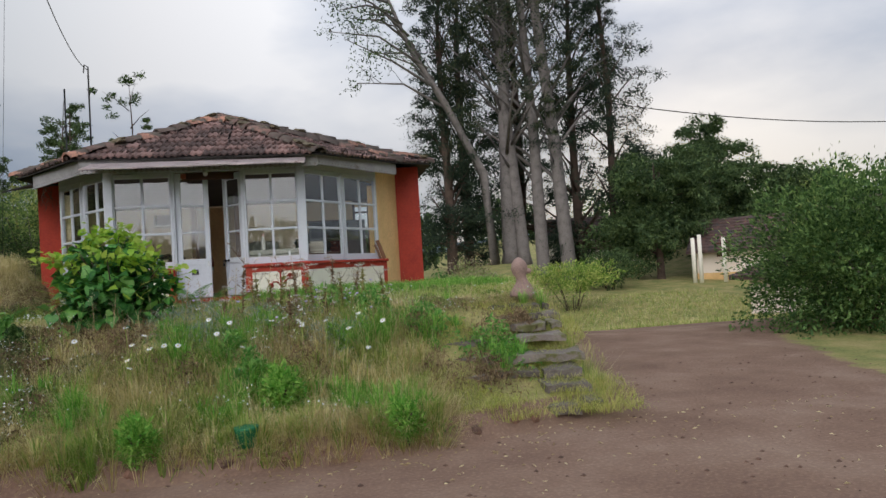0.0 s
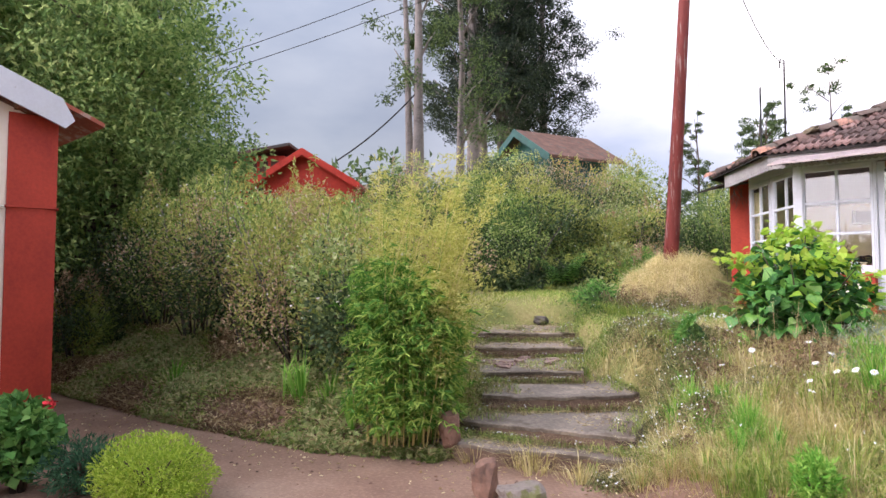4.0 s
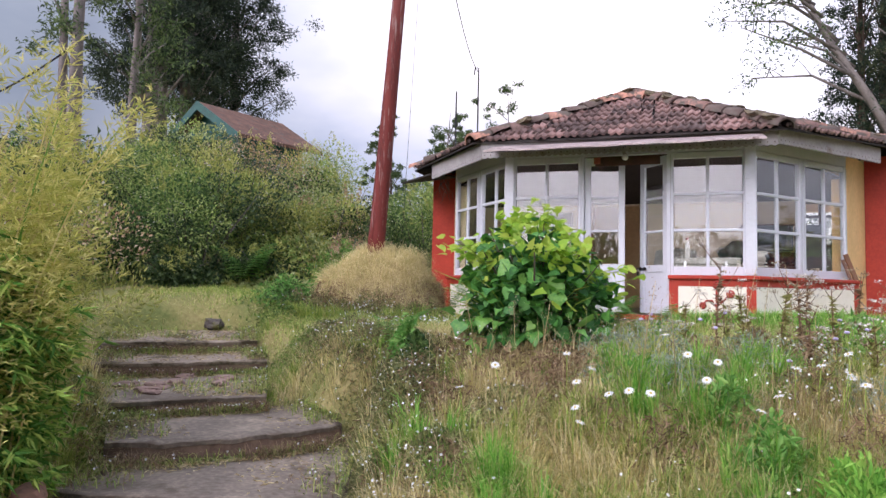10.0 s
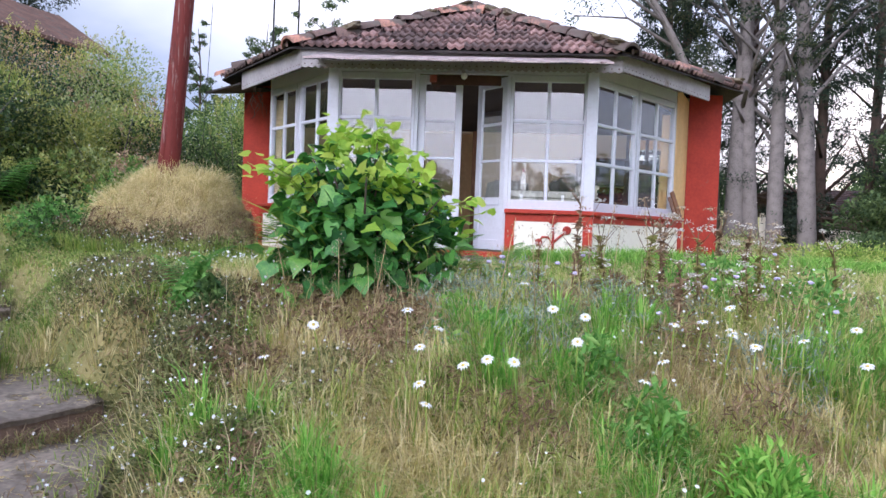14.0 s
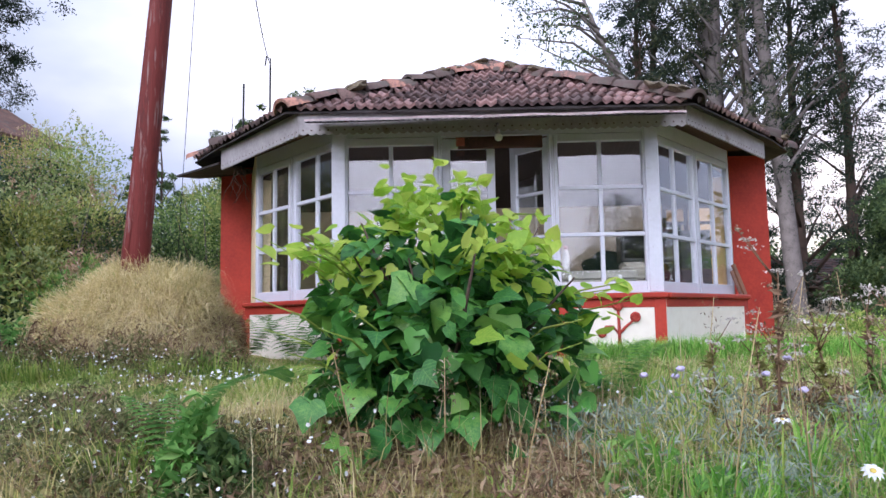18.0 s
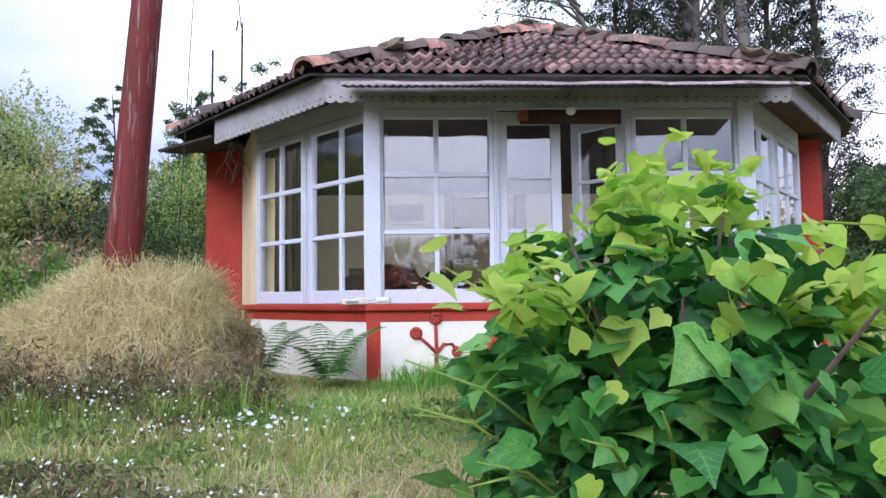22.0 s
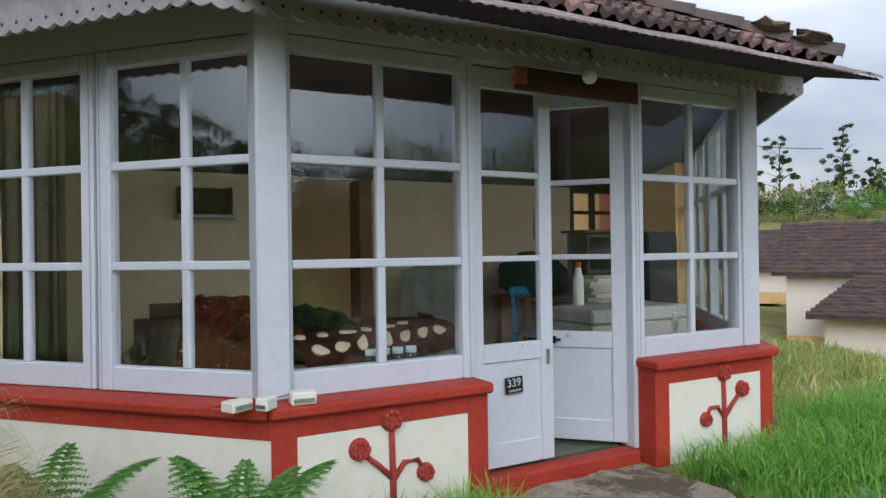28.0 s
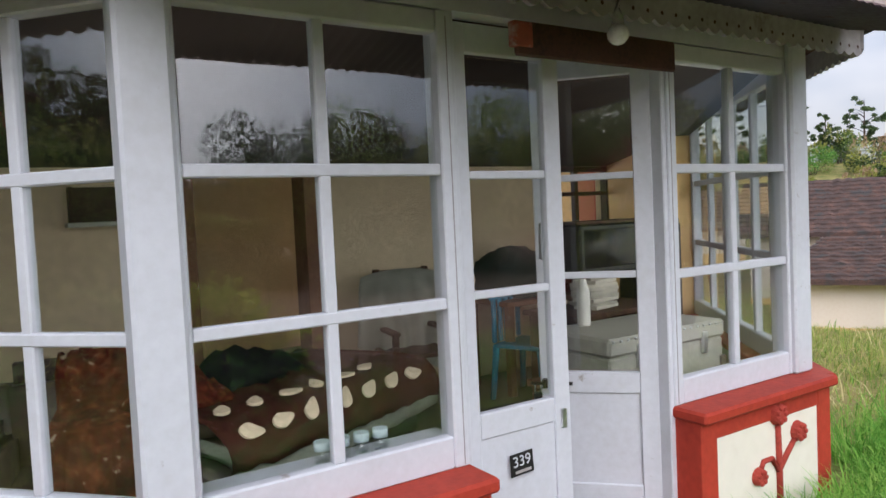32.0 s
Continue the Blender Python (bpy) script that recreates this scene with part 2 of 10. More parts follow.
def glass(name, tint=(0.93, 0.95, 0.94), gloss=0.075):
    m = bpy.data.materials.new(name)
    m.use_nodes = True
    t = m.node_tree
    t.nodes.remove(t.nodes["Principled BSDF"])
    lw = t.nodes.new("ShaderNodeLayerWeight")
    lw.inputs["Blend"].default_value = 0.5
    pw = t.nodes.new("ShaderNodeMath")
    pw.operation, pw.inputs[1].default_value = "POWER", 5.0
    t.links.new(lw.outputs["Facing"], pw.inputs[0])
    fr = t.nodes.new("ShaderNodeMath")
    fr.operation, fr.inputs[1].default_value, fr.inputs[2].default_value = "MULTIPLY_ADD", 1 - gloss, gloss
    t.links.new(pw.outputs[0], fr.inputs[0])
    tr = t.nodes.new("ShaderNodeBsdfTransparent")
    tr.inputs[0].default_value = (*tint, 1)
    gl = t.nodes.new("ShaderNodeBsdfGlossy")
    gl.inputs["Roughness"].default_value = 0.012
    gl.inputs["Color"].default_value = (0.96, 0.97, 1.0, 1)
    nz = t.nodes.new("ShaderNodeTexNoise")
    nz.inputs["Scale"].default_value = 1.6
    bp = t.nodes.new("ShaderNodeBump")
    bp.inputs["Strength"].default_value, bp.inputs["Distance"].default_value = 0.05, 0.01
    t.links.new(nz.outputs["Fac"], bp.inputs["Height"])
    t.links.new(bp.outputs[0], gl.inputs["Normal"])
    mx = t.nodes.new("ShaderNodeMixShader")
    t.links.new(fr.outputs[0], mx.inputs[0])
    t.links.new(tr.outputs[0], mx.inputs[1])
    t.links.new(gl.outputs[0], mx.inputs[2])
    t.links.new(mx.outputs[0], t.nodes["Material Output"].inputs[0])
    return m


M = {}
M["white"] = material("white_paint", (0.60, 0.625, 0.69), 0.5, (0.55, 0.57, 0.62), 2.6, 30, 0.09, light=(0.65, 0.675, 0.74), stain=(0.36, 0.34, 0.34), stain_scale=13.0, stain_at=0.655)
M["cream"] = material("cream_plaster", (0.80, 0.76, 0.66), 0.9, (0.74, 0.69, 0.58), 1.2, 14, 0.08, light=(0.84, 0.80, 0.70), stain=(0.56, 0.50, 0.40), stain_scale=1.3, stain_at=0.72)
M["yellow"] = material("yellow_plaster", (0.78, 0.52, 0.24), 0.9, (0.66, 0.42, 0.18), 1.5, 20, 0.15)
M["yellow_pale"] = material("pale_yellow_plaster", (0.80, 0.66, 0.42), 0.9, (0.70, 0.56, 0.34), 1.5, 20, 0.15, stain=(0.45, 0.36, 0.24), stain_scale=1.6, stain_at=0.68)
M["red"] = material("red_oxide_paint", (0.40, 0.045, 0.025), 0.62, (0.30, 0.03, 0.02), 2.5, 30, 0.15, stain=(0.30, 0.10, 0.07), stain_scale=2.2, stain_at=0.66)
M["red_pale"] = material("orange_red_paint", (0.56, 0.20, 0.12), 0.8, (0.46, 0.15, 0.09), 2.5, 30, 0.1)
M["tile"] = material("clay_tile", (0.215, 0.140, 0.128), 0.92, (0.10, 0.074, 0.070), 6, 45, 0.45, per_object=0.5, light=(0.34, 0.22, 0.20), stain=(0.13, 0.115, 0.11), stain_scale=5, stain_at=0.54)
M["ridge"] = material("ridge_tile_clay", (0.25, 0.155, 0.135), 0.92, (0.12, 0.09, 0.08), 4, 30, 0.5, per_object=0.9, light=(0.50, 0.26, 0.19), stain=(0.13, 0.11, 0.095), stain_scale=3.5, stain_at=0.46)
M["moss_crust"] = material("dry_moss_crust", (0.15, 0.125, 0.085), 0.98, (0.07, 0.06, 0.045), 9, 60, 0.8, light=(0.26, 0.22, 0.14))
M["flash"] = material("pink_metal_flashing", (0.66, 0.56, 0.55), 0.55, (0.50, 0.41, 0.40), 3, 30, 0.1, stain=(0.16, 0.08, 0.06), stain_scale=3, stain_at=0.6)
M["gap"] = material("grimy_joint", (0.30, 0.295, 0.31), 0.9, (0.45, 0.45, 0.48), 14, 60, 0.1)
# weathered white boards; the grey base also holds the eave's shade
M["fascia"] = material("fascia_paint", (0.36, 0.345, 0.35), 0.7, (0.27, 0.255, 0.25), 2.5, 26, 0.1, stain=(0.24, 0.21, 0.19), stain_scale=3, stain_at=0.60)
M["iron_grey"] = material("dull_grey_sheet", (0.13, 0.12, 0.14), 0.55, (0.07, 0.065, 0.075), 3, 30, 0.1, metal=0.3, stain=(0.12, 0.06, 0.04), stain_scale=3, stain_at=0.6)
M["wood_dark"] = material("dark_wood", (0.075, 0.035, 0.022), 0.7, (0.03, 0.018, 0.012), 5, 60, 0.2)
M["deck"] = material("dark_weathered_board", (0.045, 0.040, 0.038), 0.9, (0.02, 0.018, 0.018), 4, 40, 0.2)
M["wood"] = material("brown_wood", (0.22, 0.10, 0.05), 0.6, (0.12, 0.05, 0.025), 4, 50, 0.15)
M["pole"] = material("red_painted_pole", (0.16, 0.028, 0.022), 0.7, (0.07, 0.018, 0.016), 2.0, 30, 0.6, stain=(0.26, 0.16, 0.145), stain_scale=5, stain_at=0.56, stretch=(4.0, 4.0, 0.35))
M["glass"] = glass("window_glass")
M["iron"] = material("black_iron", (0.03, 0.03, 0.03), 0.45, metal=0.7, bump=0.05)
M["concrete"] = material("concrete", (0.33, 0.265, 0.21), 0.95, (0.19, 0.15, 0.115), 2.5, 25, 0.6, light=(0.44, 0.36, 0.29), stain=(0.12, 0.095, 0.06), stain_scale=2.4, stain_at=0.50)
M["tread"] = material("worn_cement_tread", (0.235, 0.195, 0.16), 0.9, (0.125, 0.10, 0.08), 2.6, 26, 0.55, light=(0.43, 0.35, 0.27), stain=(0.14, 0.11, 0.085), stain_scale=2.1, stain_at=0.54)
# mud brown made darker than the treads, with the riser's shade painted in
M["riser"] = material("muddy_shaded_riser", (0.19, 0.125, 0.090), 0.9, (0.10, 0.066, 0.050), 3.5, 30, 0.5, light=(0.26, 0.18, 0.13), stain=(0.07, 0.05, 0.04), stain_scale=2.2, stain_at=0.58)
M["stone"] = material("field_stone", (0.20, 0.17, 0.15), 0.9, (0.10, 0.085, 0.075), 4, 30, 0.6, per_object=0.4, stain=(0.13, 0.13, 0.05), stain_scale=4, stain_at=0.50)
M["interior"] = material("interior_plaster", (0.76, 0.62, 0.43), 0.9, (0.67, 0.53, 0.36), 1.5, 15, 0.05)
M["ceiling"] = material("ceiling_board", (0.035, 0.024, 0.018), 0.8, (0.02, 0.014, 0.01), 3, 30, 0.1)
M["floor"] = material("interior_floor", (0.10, 0.105, 0.07), 0.35, bump=0.05)
M["green_paint"] = material("dark_green_paint", (0.012, 0.075, 0.065), 0.5, (0.008, 0.045, 0.04), 3, 30, 0.1)
M["bark"] = material("grey_brown_bark", (0.19, 0.17, 0.16), 0.95, (0.08, 0.07, 0.065), 2.5, 22, 0.7)
M["bark_dark"] = material("dark_bark", (0.10, 0.07, 0.055), 0.95, (0.04, 0.03, 0.025), 3, 24, 0.7)
M["leaf_big"] = material("broad_leaf", (0.095, 0.31, 0.06), 0.38, (0.038, 0.165, 0.036), 3, 30, 0.15, per_object=0.6, light=(0.26, 0.52, 0.10), translucent=0.35, spec=0.5, veins=0.3)
# same leaf in a darker green: shade inside the shrub put into its colour
M["leaf_mid"] = material("shaded_inner_leaf", (0.075, 0.25, 0.045), 0.5, (0.022, 0.10, 0.022), 2.5, 40, 0.1, island=0.6, light=(0.11, 0.31, 0.055), translucent=0.25, spec=0.4)
M["leaf_young"] = material("young_leaf", (0.44, 0.64, 0.08), 0.5, (0.28, 0.50, 0.055), 9, 60, 0.1, per_object=0.5, light=(0.54, 0.66, 0.11), veins=0.5, translucent=0.55, spec=0.4)

M["leaf_young_joined"] = material("young_leaf_tip", (0.46, 0.66, 0.08), 0.5, (0.30, 0.52, 0.055), 9, 60, 0.1, island=0.5, light=(0.56, 0.68, 0.12), translucent=0.55, spec=0.4)


def leafmat(name, base, dark, light, tr=0.3, vary=0.48):
    return material(name, base, 0.65, dark, 0.8, 9, 0.0, island=vary, light=light, translucent=tr, spec=0.25)


M["bamboo"] = leafmat("bamboo_leaf", (0.22, 0.42, 0.075), (0.09, 0.24, 0.04), (0.46, 0.60, 0.14), 0.4, 0.65)
M["bamboo_y"] = leafmat("yellow_bamboo_leaf", (0.62, 0.60, 0.17), (0.44, 0.48, 0.11), (0.78, 0.74, 0.30), 0.45)
M["hedge"] = leafmat("hedge_leaf", (0.30, 0.42, 0.11), (0.15, 0.24, 0.06), (0.50, 0.58, 0.20), 0.5)
M["hedge_olive"] = leafmat("olive_leaf", (0.44, 0.46, 0.12), (0.26, 0.30, 0.07), (0.62, 0.62, 0.22), 0.4)
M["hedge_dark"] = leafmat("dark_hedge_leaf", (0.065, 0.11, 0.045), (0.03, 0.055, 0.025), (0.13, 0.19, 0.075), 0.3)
M["hedge_pink"] = leafmat("dry_flower_head", (0.52, 0.36, 0.22), (0.32, 0.21, 0.12), (0.72, 0.56, 0.40), 0.35)
M["hedge_deep"] = leafmat("deep_green_leaf", (0.10, 0.19, 0.055), (0.04, 0.09, 0.025), (0.20, 0.31, 0.09), 0.35)
M["seed_white"] = leafmat("pale_flower_head", (0.66, 0.62, 0.56), (0.46, 0.42, 0.36), (0.82, 0.80, 0.76), 0.3)
M["hedge_dry"] = leafmat("dry_seed_head", (0.36, 0.28, 0.18), (0.20, 0.15, 0.09), (0.60, 0.53, 0.40), 0.3)
M["vine"] = leafmat("creeper_leaf", (0.37, 0.46, 0.17), (0.20, 0.27, 0.09), (0.56, 0.60, 0.30), 0.5)
M["tree_leaf"] = leafmat("tree_leaf", (0.24, 0.37, 0.115), (0.12, 0.21, 0.065), (0.42, 0.52, 0.19), 0.5, 0.6)
M["conifer"] = leafmat("conifer_needle", (0.036, 0.060, 0.040), (0.016, 0.028, 0.021), (0.07, 0.10, 0.055), 0.2)
M["conifer_warm"] = leafmat("cypress_needle", (0.045, 0.07, 0.042), (0.02, 0.034, 0.022), (0.11, 0.125, 0.055), 0.25)
M["far_leaf"] = leafmat("far_foliage", (0.085, 0.14, 0.055), (0.04, 0.075, 0.03), (0.17, 0.24, 0.085))
M["grass_dry"] = leafmat("dry_grass", (0.70, 0.60, 0.26), (0.50, 0.45, 0.17), (0.84, 0.75, 0.42), 0.4, 0.7)
M["grass_green"] = leafmat("green_grass", (0.36, 0.48, 0.10), (0.20, 0.34, 0.06), (0.56, 0.60, 0.19), 0.4, 0.7)
M["grass_bright"] = leafmat("bright_grass", (0.24, 0.52, 0.08), (0.14, 0.36, 0.05), (0.40, 0.62, 0.14), 0.4, 0.7)
M["ledge_grass"] = leafmat("yellow_green_turf", (0.52, 0.53, 0.13), (0.34, 0.40, 0.08), (0.68, 0.64, 0.22), 0.4, 0.7)
M["straw"] = leafmat("straw", (0.62, 0.50, 0.27), (0.40, 0.30, 0.16), (0.78, 0.68, 0.42), 0.4, 0.7)
M["mound_grass"] = leafmat("yellow_dry_grass", (0.76, 0.66, 0.32), (0.54, 0.46, 0.20), (0.87, 0.78, 0.47), 0.45, 0.8)
M["grey_leaf"] = leafmat("grey_green_leaf", (0.36, 0.44, 0.35), (0.22, 0.29, 0.21), (0.50, 0.57, 0.47), 0.4)
M["weed"] = leafmat("weed_leaf", (0.24, 0.26, 0.10), (0.12, 0.14, 0.055), (0.38, 0.39, 0.17))
M["weed_brown"] = leafmat("dead_weed", (0.30, 0.20, 0.12), (0.15, 0.095, 0.06), (0.46, 0.34, 0.21))
M["fern"] = leafmat("fern_frond", (0.20, 0.43, 0.10), (0.11, 0.29, 0.055), (0.33, 0.54, 0.15), 0.45)
M["petal"] = material("white_petal", (0.80, 0.82, 0.86), 0.6, (0.72, 0.74, 0.80), 9, 60, 0.0, translucent=0.2)
M["petal_yellow"] = material("flower_centre", (0.62, 0.50, 0.12), 0.8, bump=0.1)
M["lavender"] = material("lavender_petal", (0.52, 0.47, 0.68), 0.7, (0.40, 0.36, 0.58), 40, 160, 0.3)
M["stem_brown"] = material("brown_weed_stem", (0.17, 0.105, 0.06), 0.8, (0.09, 0.055, 0.035), 8, 60, 0.2)
M["weed_olive"] = leafmat("olive_weed_leaf", (0.30, 0.30, 0.09), (0.18, 0.19, 0.055), (0.42, 0.38, 0.15))
M["petal_purple"] = material("purple_petal", (0.50, 0.34, 0.62), 0.6, bump=0.0)
M["petal_red"] = material("red_petal", (0.60, 0.03, 0.04), 0.6, bump=0.0)


def ground_material():
    m = bpy.data.materials.new("ground_earth_and_turf")
    m.use_nodes = True
    t = m.node_tree
    b = t.nodes["Principled BSDF"]
    co = t.nodes.new("ShaderNodeTexCoord")
    at = t.nodes.new("ShaderNodeAttribute")
    at.attribute_name = "soil"

    def nz(scale, detail=6.0, rough=0.6):
        n = t.nodes.new("ShaderNodeTexNoise")
        n.inputs["Scale"].default_value, n.inputs["Detail"].default_value, n.inputs["Roughness"].default_value = scale, detail, rough
        t.links.new(co.outputs["Object"], n.inputs["Vector"])
        return n.outputs["Fac"]

    def ramp(src, stops):
        r = t.nodes.new("ShaderNodeValToRGB")
        e = r.color_ramp.elements
        e[0].position, e[0].color = stops[0][0], (*stops[0][1], 1)
        e[1].position, e[1].color = stops[-1][0], (*stops[-1][1], 1)
        for p, c in stops[1:-1]:
            e.new(p).color = (*c, 1)
        t.links.new(src, r.inputs[0])
        return r.outputs[0]

    def mix(fac, a, c):
        mx = t.nodes.new("ShaderNodeMix")
        mx.data_type = "RGBA"
        t.links.new(fac, mx.inputs["Factor"])
        t.links.new(a, mx.inputs["A"])
        t.links.new(c, mx.inputs["B"])
        return mx.outputs["Result"]

    soil = ramp(nz(0.9, 9), [(0.3, (0.19, 0.115, 0.083)), (0.5, (0.285, 0.185, 0.135)), (0.68, (0.40, 0.285, 0.215))])
    pebble = ramp(nz(30, 3), [(0.42, (0.13, 0.08, 0.06)), (0.56, (0.22, 0.135, 0.095)), (0.72, (0.36, 0.27, 0.20))])
    half = t.nodes.new("ShaderNodeValue")
    half.outputs[0].default_value = 0.38
    soil = mix(half.outputs[0], soil, pebble)
    turf = ramp(nz(1.4, 9), [(0.34, (0.14, 0.20, 0.05)), (0.5, (0.30, 0.29, 0.10)), (0.66, (0.46, 0.37, 0.17))])
    turf2 = ramp(nz(22, 4), [(0.35, (0.13, 0.11, 0.05)), (0.65, (0.40, 0.36, 0.16))])
    turf = mix(half.outputs[0], turf, turf2)
    edge = t.nodes.new("ShaderNodeMath")
    edge.operation = "MULTIPLY_ADD"
    t.links.new(nz(2.2, 8, 0.7), edge.inputs[0])
    edge.inputs[1].default_value = 1.1
    sub = t.nodes.new("ShaderNodeMath")
    sub.operation = "SUBTRACT"
    t.links.new(at.outputs["Fac"], sub.inputs[0])
    sub.inputs[1].default_value = 0.55
    t.links.new(sub.outputs[0], edge.inputs[2])
    sharp = t.nodes.new("ShaderNodeMapRange")
    sharp.inputs["From Min"].default_value, sharp.inputs["From Max"].default_value = 0.4, 0.6
    t.links.new(edge.outputs[0], sharp.inputs["Value"])
    t.links.new(mix(sharp.outputs[0], turf, soil), b.inputs["Base Color"])
    b.inputs["Roughness"].default_value = 0.95
    b.inputs["Specular IOR Level"].default_value = 0.15
    bp = t.nodes.new("ShaderNodeBump")
    bp.inputs["Strength"].default_value, bp.inputs["Distance"].default_value = 0.5, 0.03
    t.links.new(nz(16, 7, 0.65), bp.inputs["Height"])
    t.links.new(bp.outputs[0], b.inputs["Normal"])
    return m


M["ground"] = ground_material()


# ---- mesh helpers ----
def add_box(bm, x0, x1, y0, y1, z0, z1, m=None):
    vs = [bm.verts.new((x, y, z)) for z in (z0, z1) for x, y in ((x0, y0), (x1, y0), (x1, y1), (x0, y1))]
    for q in ((3, 2, 1, 0), (4, 5, 6, 7), (0, 1, 5, 4), (1, 2, 6, 5), (2, 3, 7, 6), (3, 0, 4, 7)):
        bm.faces.new([vs[i] for i in q])
    if m is not None:
        bmesh.ops.transform(bm, matrix=m, verts=vs)
    return vs


def boxes(*dims, m=None, bevel=0.0):
    bm = bmesh.new()
    for d in dims:
        add_box(bm, *d, m=m)
    if bevel:
        bmesh.ops.bevel(bm, geom=bm.edges[:], offset=bevel, segments=1, affect="EDGES")
    return bm


def prism(points, depth, m=None):
    """A flat outline in local x, z drawn out along y from 0 to depth."""
    bm = bmesh.new()
    a = [bm.verts.new((x, 0, z)) for x, z in points]
    c = [bm.verts.new((x, depth, z)) for x, z in points]
    bm.faces.new(a)
    bm.faces.new(c[::-1])
    n = len(points)
    for i in range(n):
        bm.faces.new((a[i], c[i], c[(i + 1) % n], a[(i + 1) % n]))
    bmesh.ops.recalc_face_normals(bm, faces=bm.faces[:])
    if m is not None:
        bmesh.ops.transform(bm, matrix=m, verts=bm.verts[:])
    return bm


def slab_of(corners, thick):
    """A flat polygon in space, thickened downwards."""
    bm = bmesh.new()
    a = [bm.verts.new(c) for c in corners]
    d = [bm.verts.new(Vector(c) - Vector((0, 0, thick))) for c in corners]
    bm.faces.new(a)
    bm.faces.new(d[::-1])
    for i in range(len(a)):
        j = (i + 1) % len(a)
        bm.faces.new((a[i], d[i], d[j], a[j]))
    bmesh.ops.recalc_face_normals(bm, faces=bm.faces[:])
    return bm


def tube(bm, path, radii, sides=8):
    """A tapered tube along points, closed at both ends."""
    rings = []
    for i, p in enumerate(path):
        p = Vector(p)
        d = Vector(path[min(i + 1, len(path) - 1)]) - Vector(path[max(i - 1, 0)])
        d.normalize()
        u = d.orthogonal().normalized()
        v = d.cross(u)
        rings.append([bm.verts.new(p + (u * math.cos(a) + v * math.sin(a)) * radii[i]) for a in (2 * math.pi * k / sides for k in range(sides))])
    for r0, r1 in zip(rings, rings[1:]):
        best = min(range(sides), key=lambda s: (r0[0].co - r1[s].co).length)
        for k in range(sides):
            f = bm.faces.new((r0[k], r0[(k + 1) % sides], r1[(k + 1 + best) % sides], r1[(k + best) % sides]))
            f.smooth = True
    bm.faces.new(rings[0][::-1])
    bm.faces.new(rings[-1])
    return bm


def part(name, bm, mat, parent=None, label="", matrix=None):
    me = bpy.data.meshes.new(name)
    bm.to_mesh(me)
    bm.free()
    return put(name, me, mat, parent, label, matrix)


def put(name, me, mat, parent=None, label="", matrix=None):
    if mat is not None and not me.materials:
        me.materials.append(mat)
    ob = new(name, me)
    if parent is not None:
        ob.parent = parent
    if matrix is not None:
        ob.matrix_basis = matrix
    if label:
        ob["label"] = label
    return ob


def thing(name, label, category, place=(0, 0, 0), group="", kind=""):
    ob = new(name)
    ob.empty_display_size = 0.1
    ob.location = place
    return tagged(ob, label, category, group, kind)


def polys(name, verts, faces_n, size):
    """A mesh of equal polygons from arrays: verts (n*size, 3) in polygon order."""
    me = bpy.data.meshes.new(name)
    n = len(verts)
    me.vertices.add(n)
    me.vertices.foreach_set("co", np.asarray(verts, np.float32).ravel())
    me.loops.add(len(faces_n) * size)
    me.loops.foreach_set("vertex_index", np.asarray(faces_n, np.int32).ravel())
    me.polygons.add(len(faces_n))
    me.polygons.foreach_set("loop_start", np.arange(0, len(faces_n) * size, size, dtype=np.int32))
    me.update(calc_edges=True)
    return me


rng = np.random.default_rng(7)


def unit(v):
    return v / np.maximum(np.linalg.norm(v, axis=-1, keepdims=True), 1e-9)


def leaves(name, centres, aim, length, width, spread=0.6, fold=0.25):
    """Many small pointed leaves: each a folded diamond of four triangles sharing five points."""
    n = len(centres)
    d = unit(aim + rng.normal(0, spread, (n, 3)))
    side = unit(np.cross(d, rng.normal(0, 1, (n, 3)) + [0, 0, 1.2]))
    up = np.cross(side, d)
    ln = (length * rng.uniform(0.6, 1.3, n))[:, None]
    wd = (width * rng.uniform(0.7, 1.25, n))[:, None]
    base = centres - d * ln * 0.5
    tip = base + d * ln - up * ln * 0.12
    mid = base + d * ln * 0.45
    l, r = mid + side * wd * 0.5 + up * wd * fold, mid - side * wd * 0.5 + up * wd * fold
    verts = np.stack([base, l, tip, r], 1).reshape(-1, 3)
    k = np.arange(n)[:, None] * 4
    faces = np.concatenate([k + [0, 1, 2], k + [0, 2, 3]], 1).reshape(-1, 3)
    return polys(name, verts, faces, 3)


def blades(name, roots, height, width, lean=0.35, droop=0.35):
    """Grass blades: each two quads and a tip, bent over."""
    n = len(roots)
    a = rng.uniform(0, 2 * math.pi, n)
    out = np.stack([np.cos(a), np.sin(a), np.zeros(n)], 1)
    side = np.stack([-np.sin(a), np.cos(a), np.zeros(n)], 1)
    h = (height * rng.uniform(0.5, 1.35, n))[:, None]
    w = (width * rng.uniform(0.7, 1.3, n))[:, None] * 0.5
    ln = (lean * rng.uniform(0.2, 1.5, n))[:, None]
    dr = (droop * rng.uniform(0.2, 1.6, n))[:, None]
    z = np.array([[0, 0, 1.0]])
    p1 = roots + out * h * ln * 0.45 + z * h * 0.55
    p2 = roots + out * h * (ln + dr * 0.6) + z * h * (1.0 - dr * 0.35)
    verts = np.stack([roots - side * w, roots + side * w, p1 + side * w * 0.8, p1 - side * w * 0.8, p2], 1).reshape(-1, 3)
    k = np.arange(n)[:, None] * 5
    faces = np.concatenate([k + [0, 1, 2], k + [0, 2, 3], k + [3, 2, 4]], 1).reshape(-1, 3)
    return polys(name, verts, faces, 3)


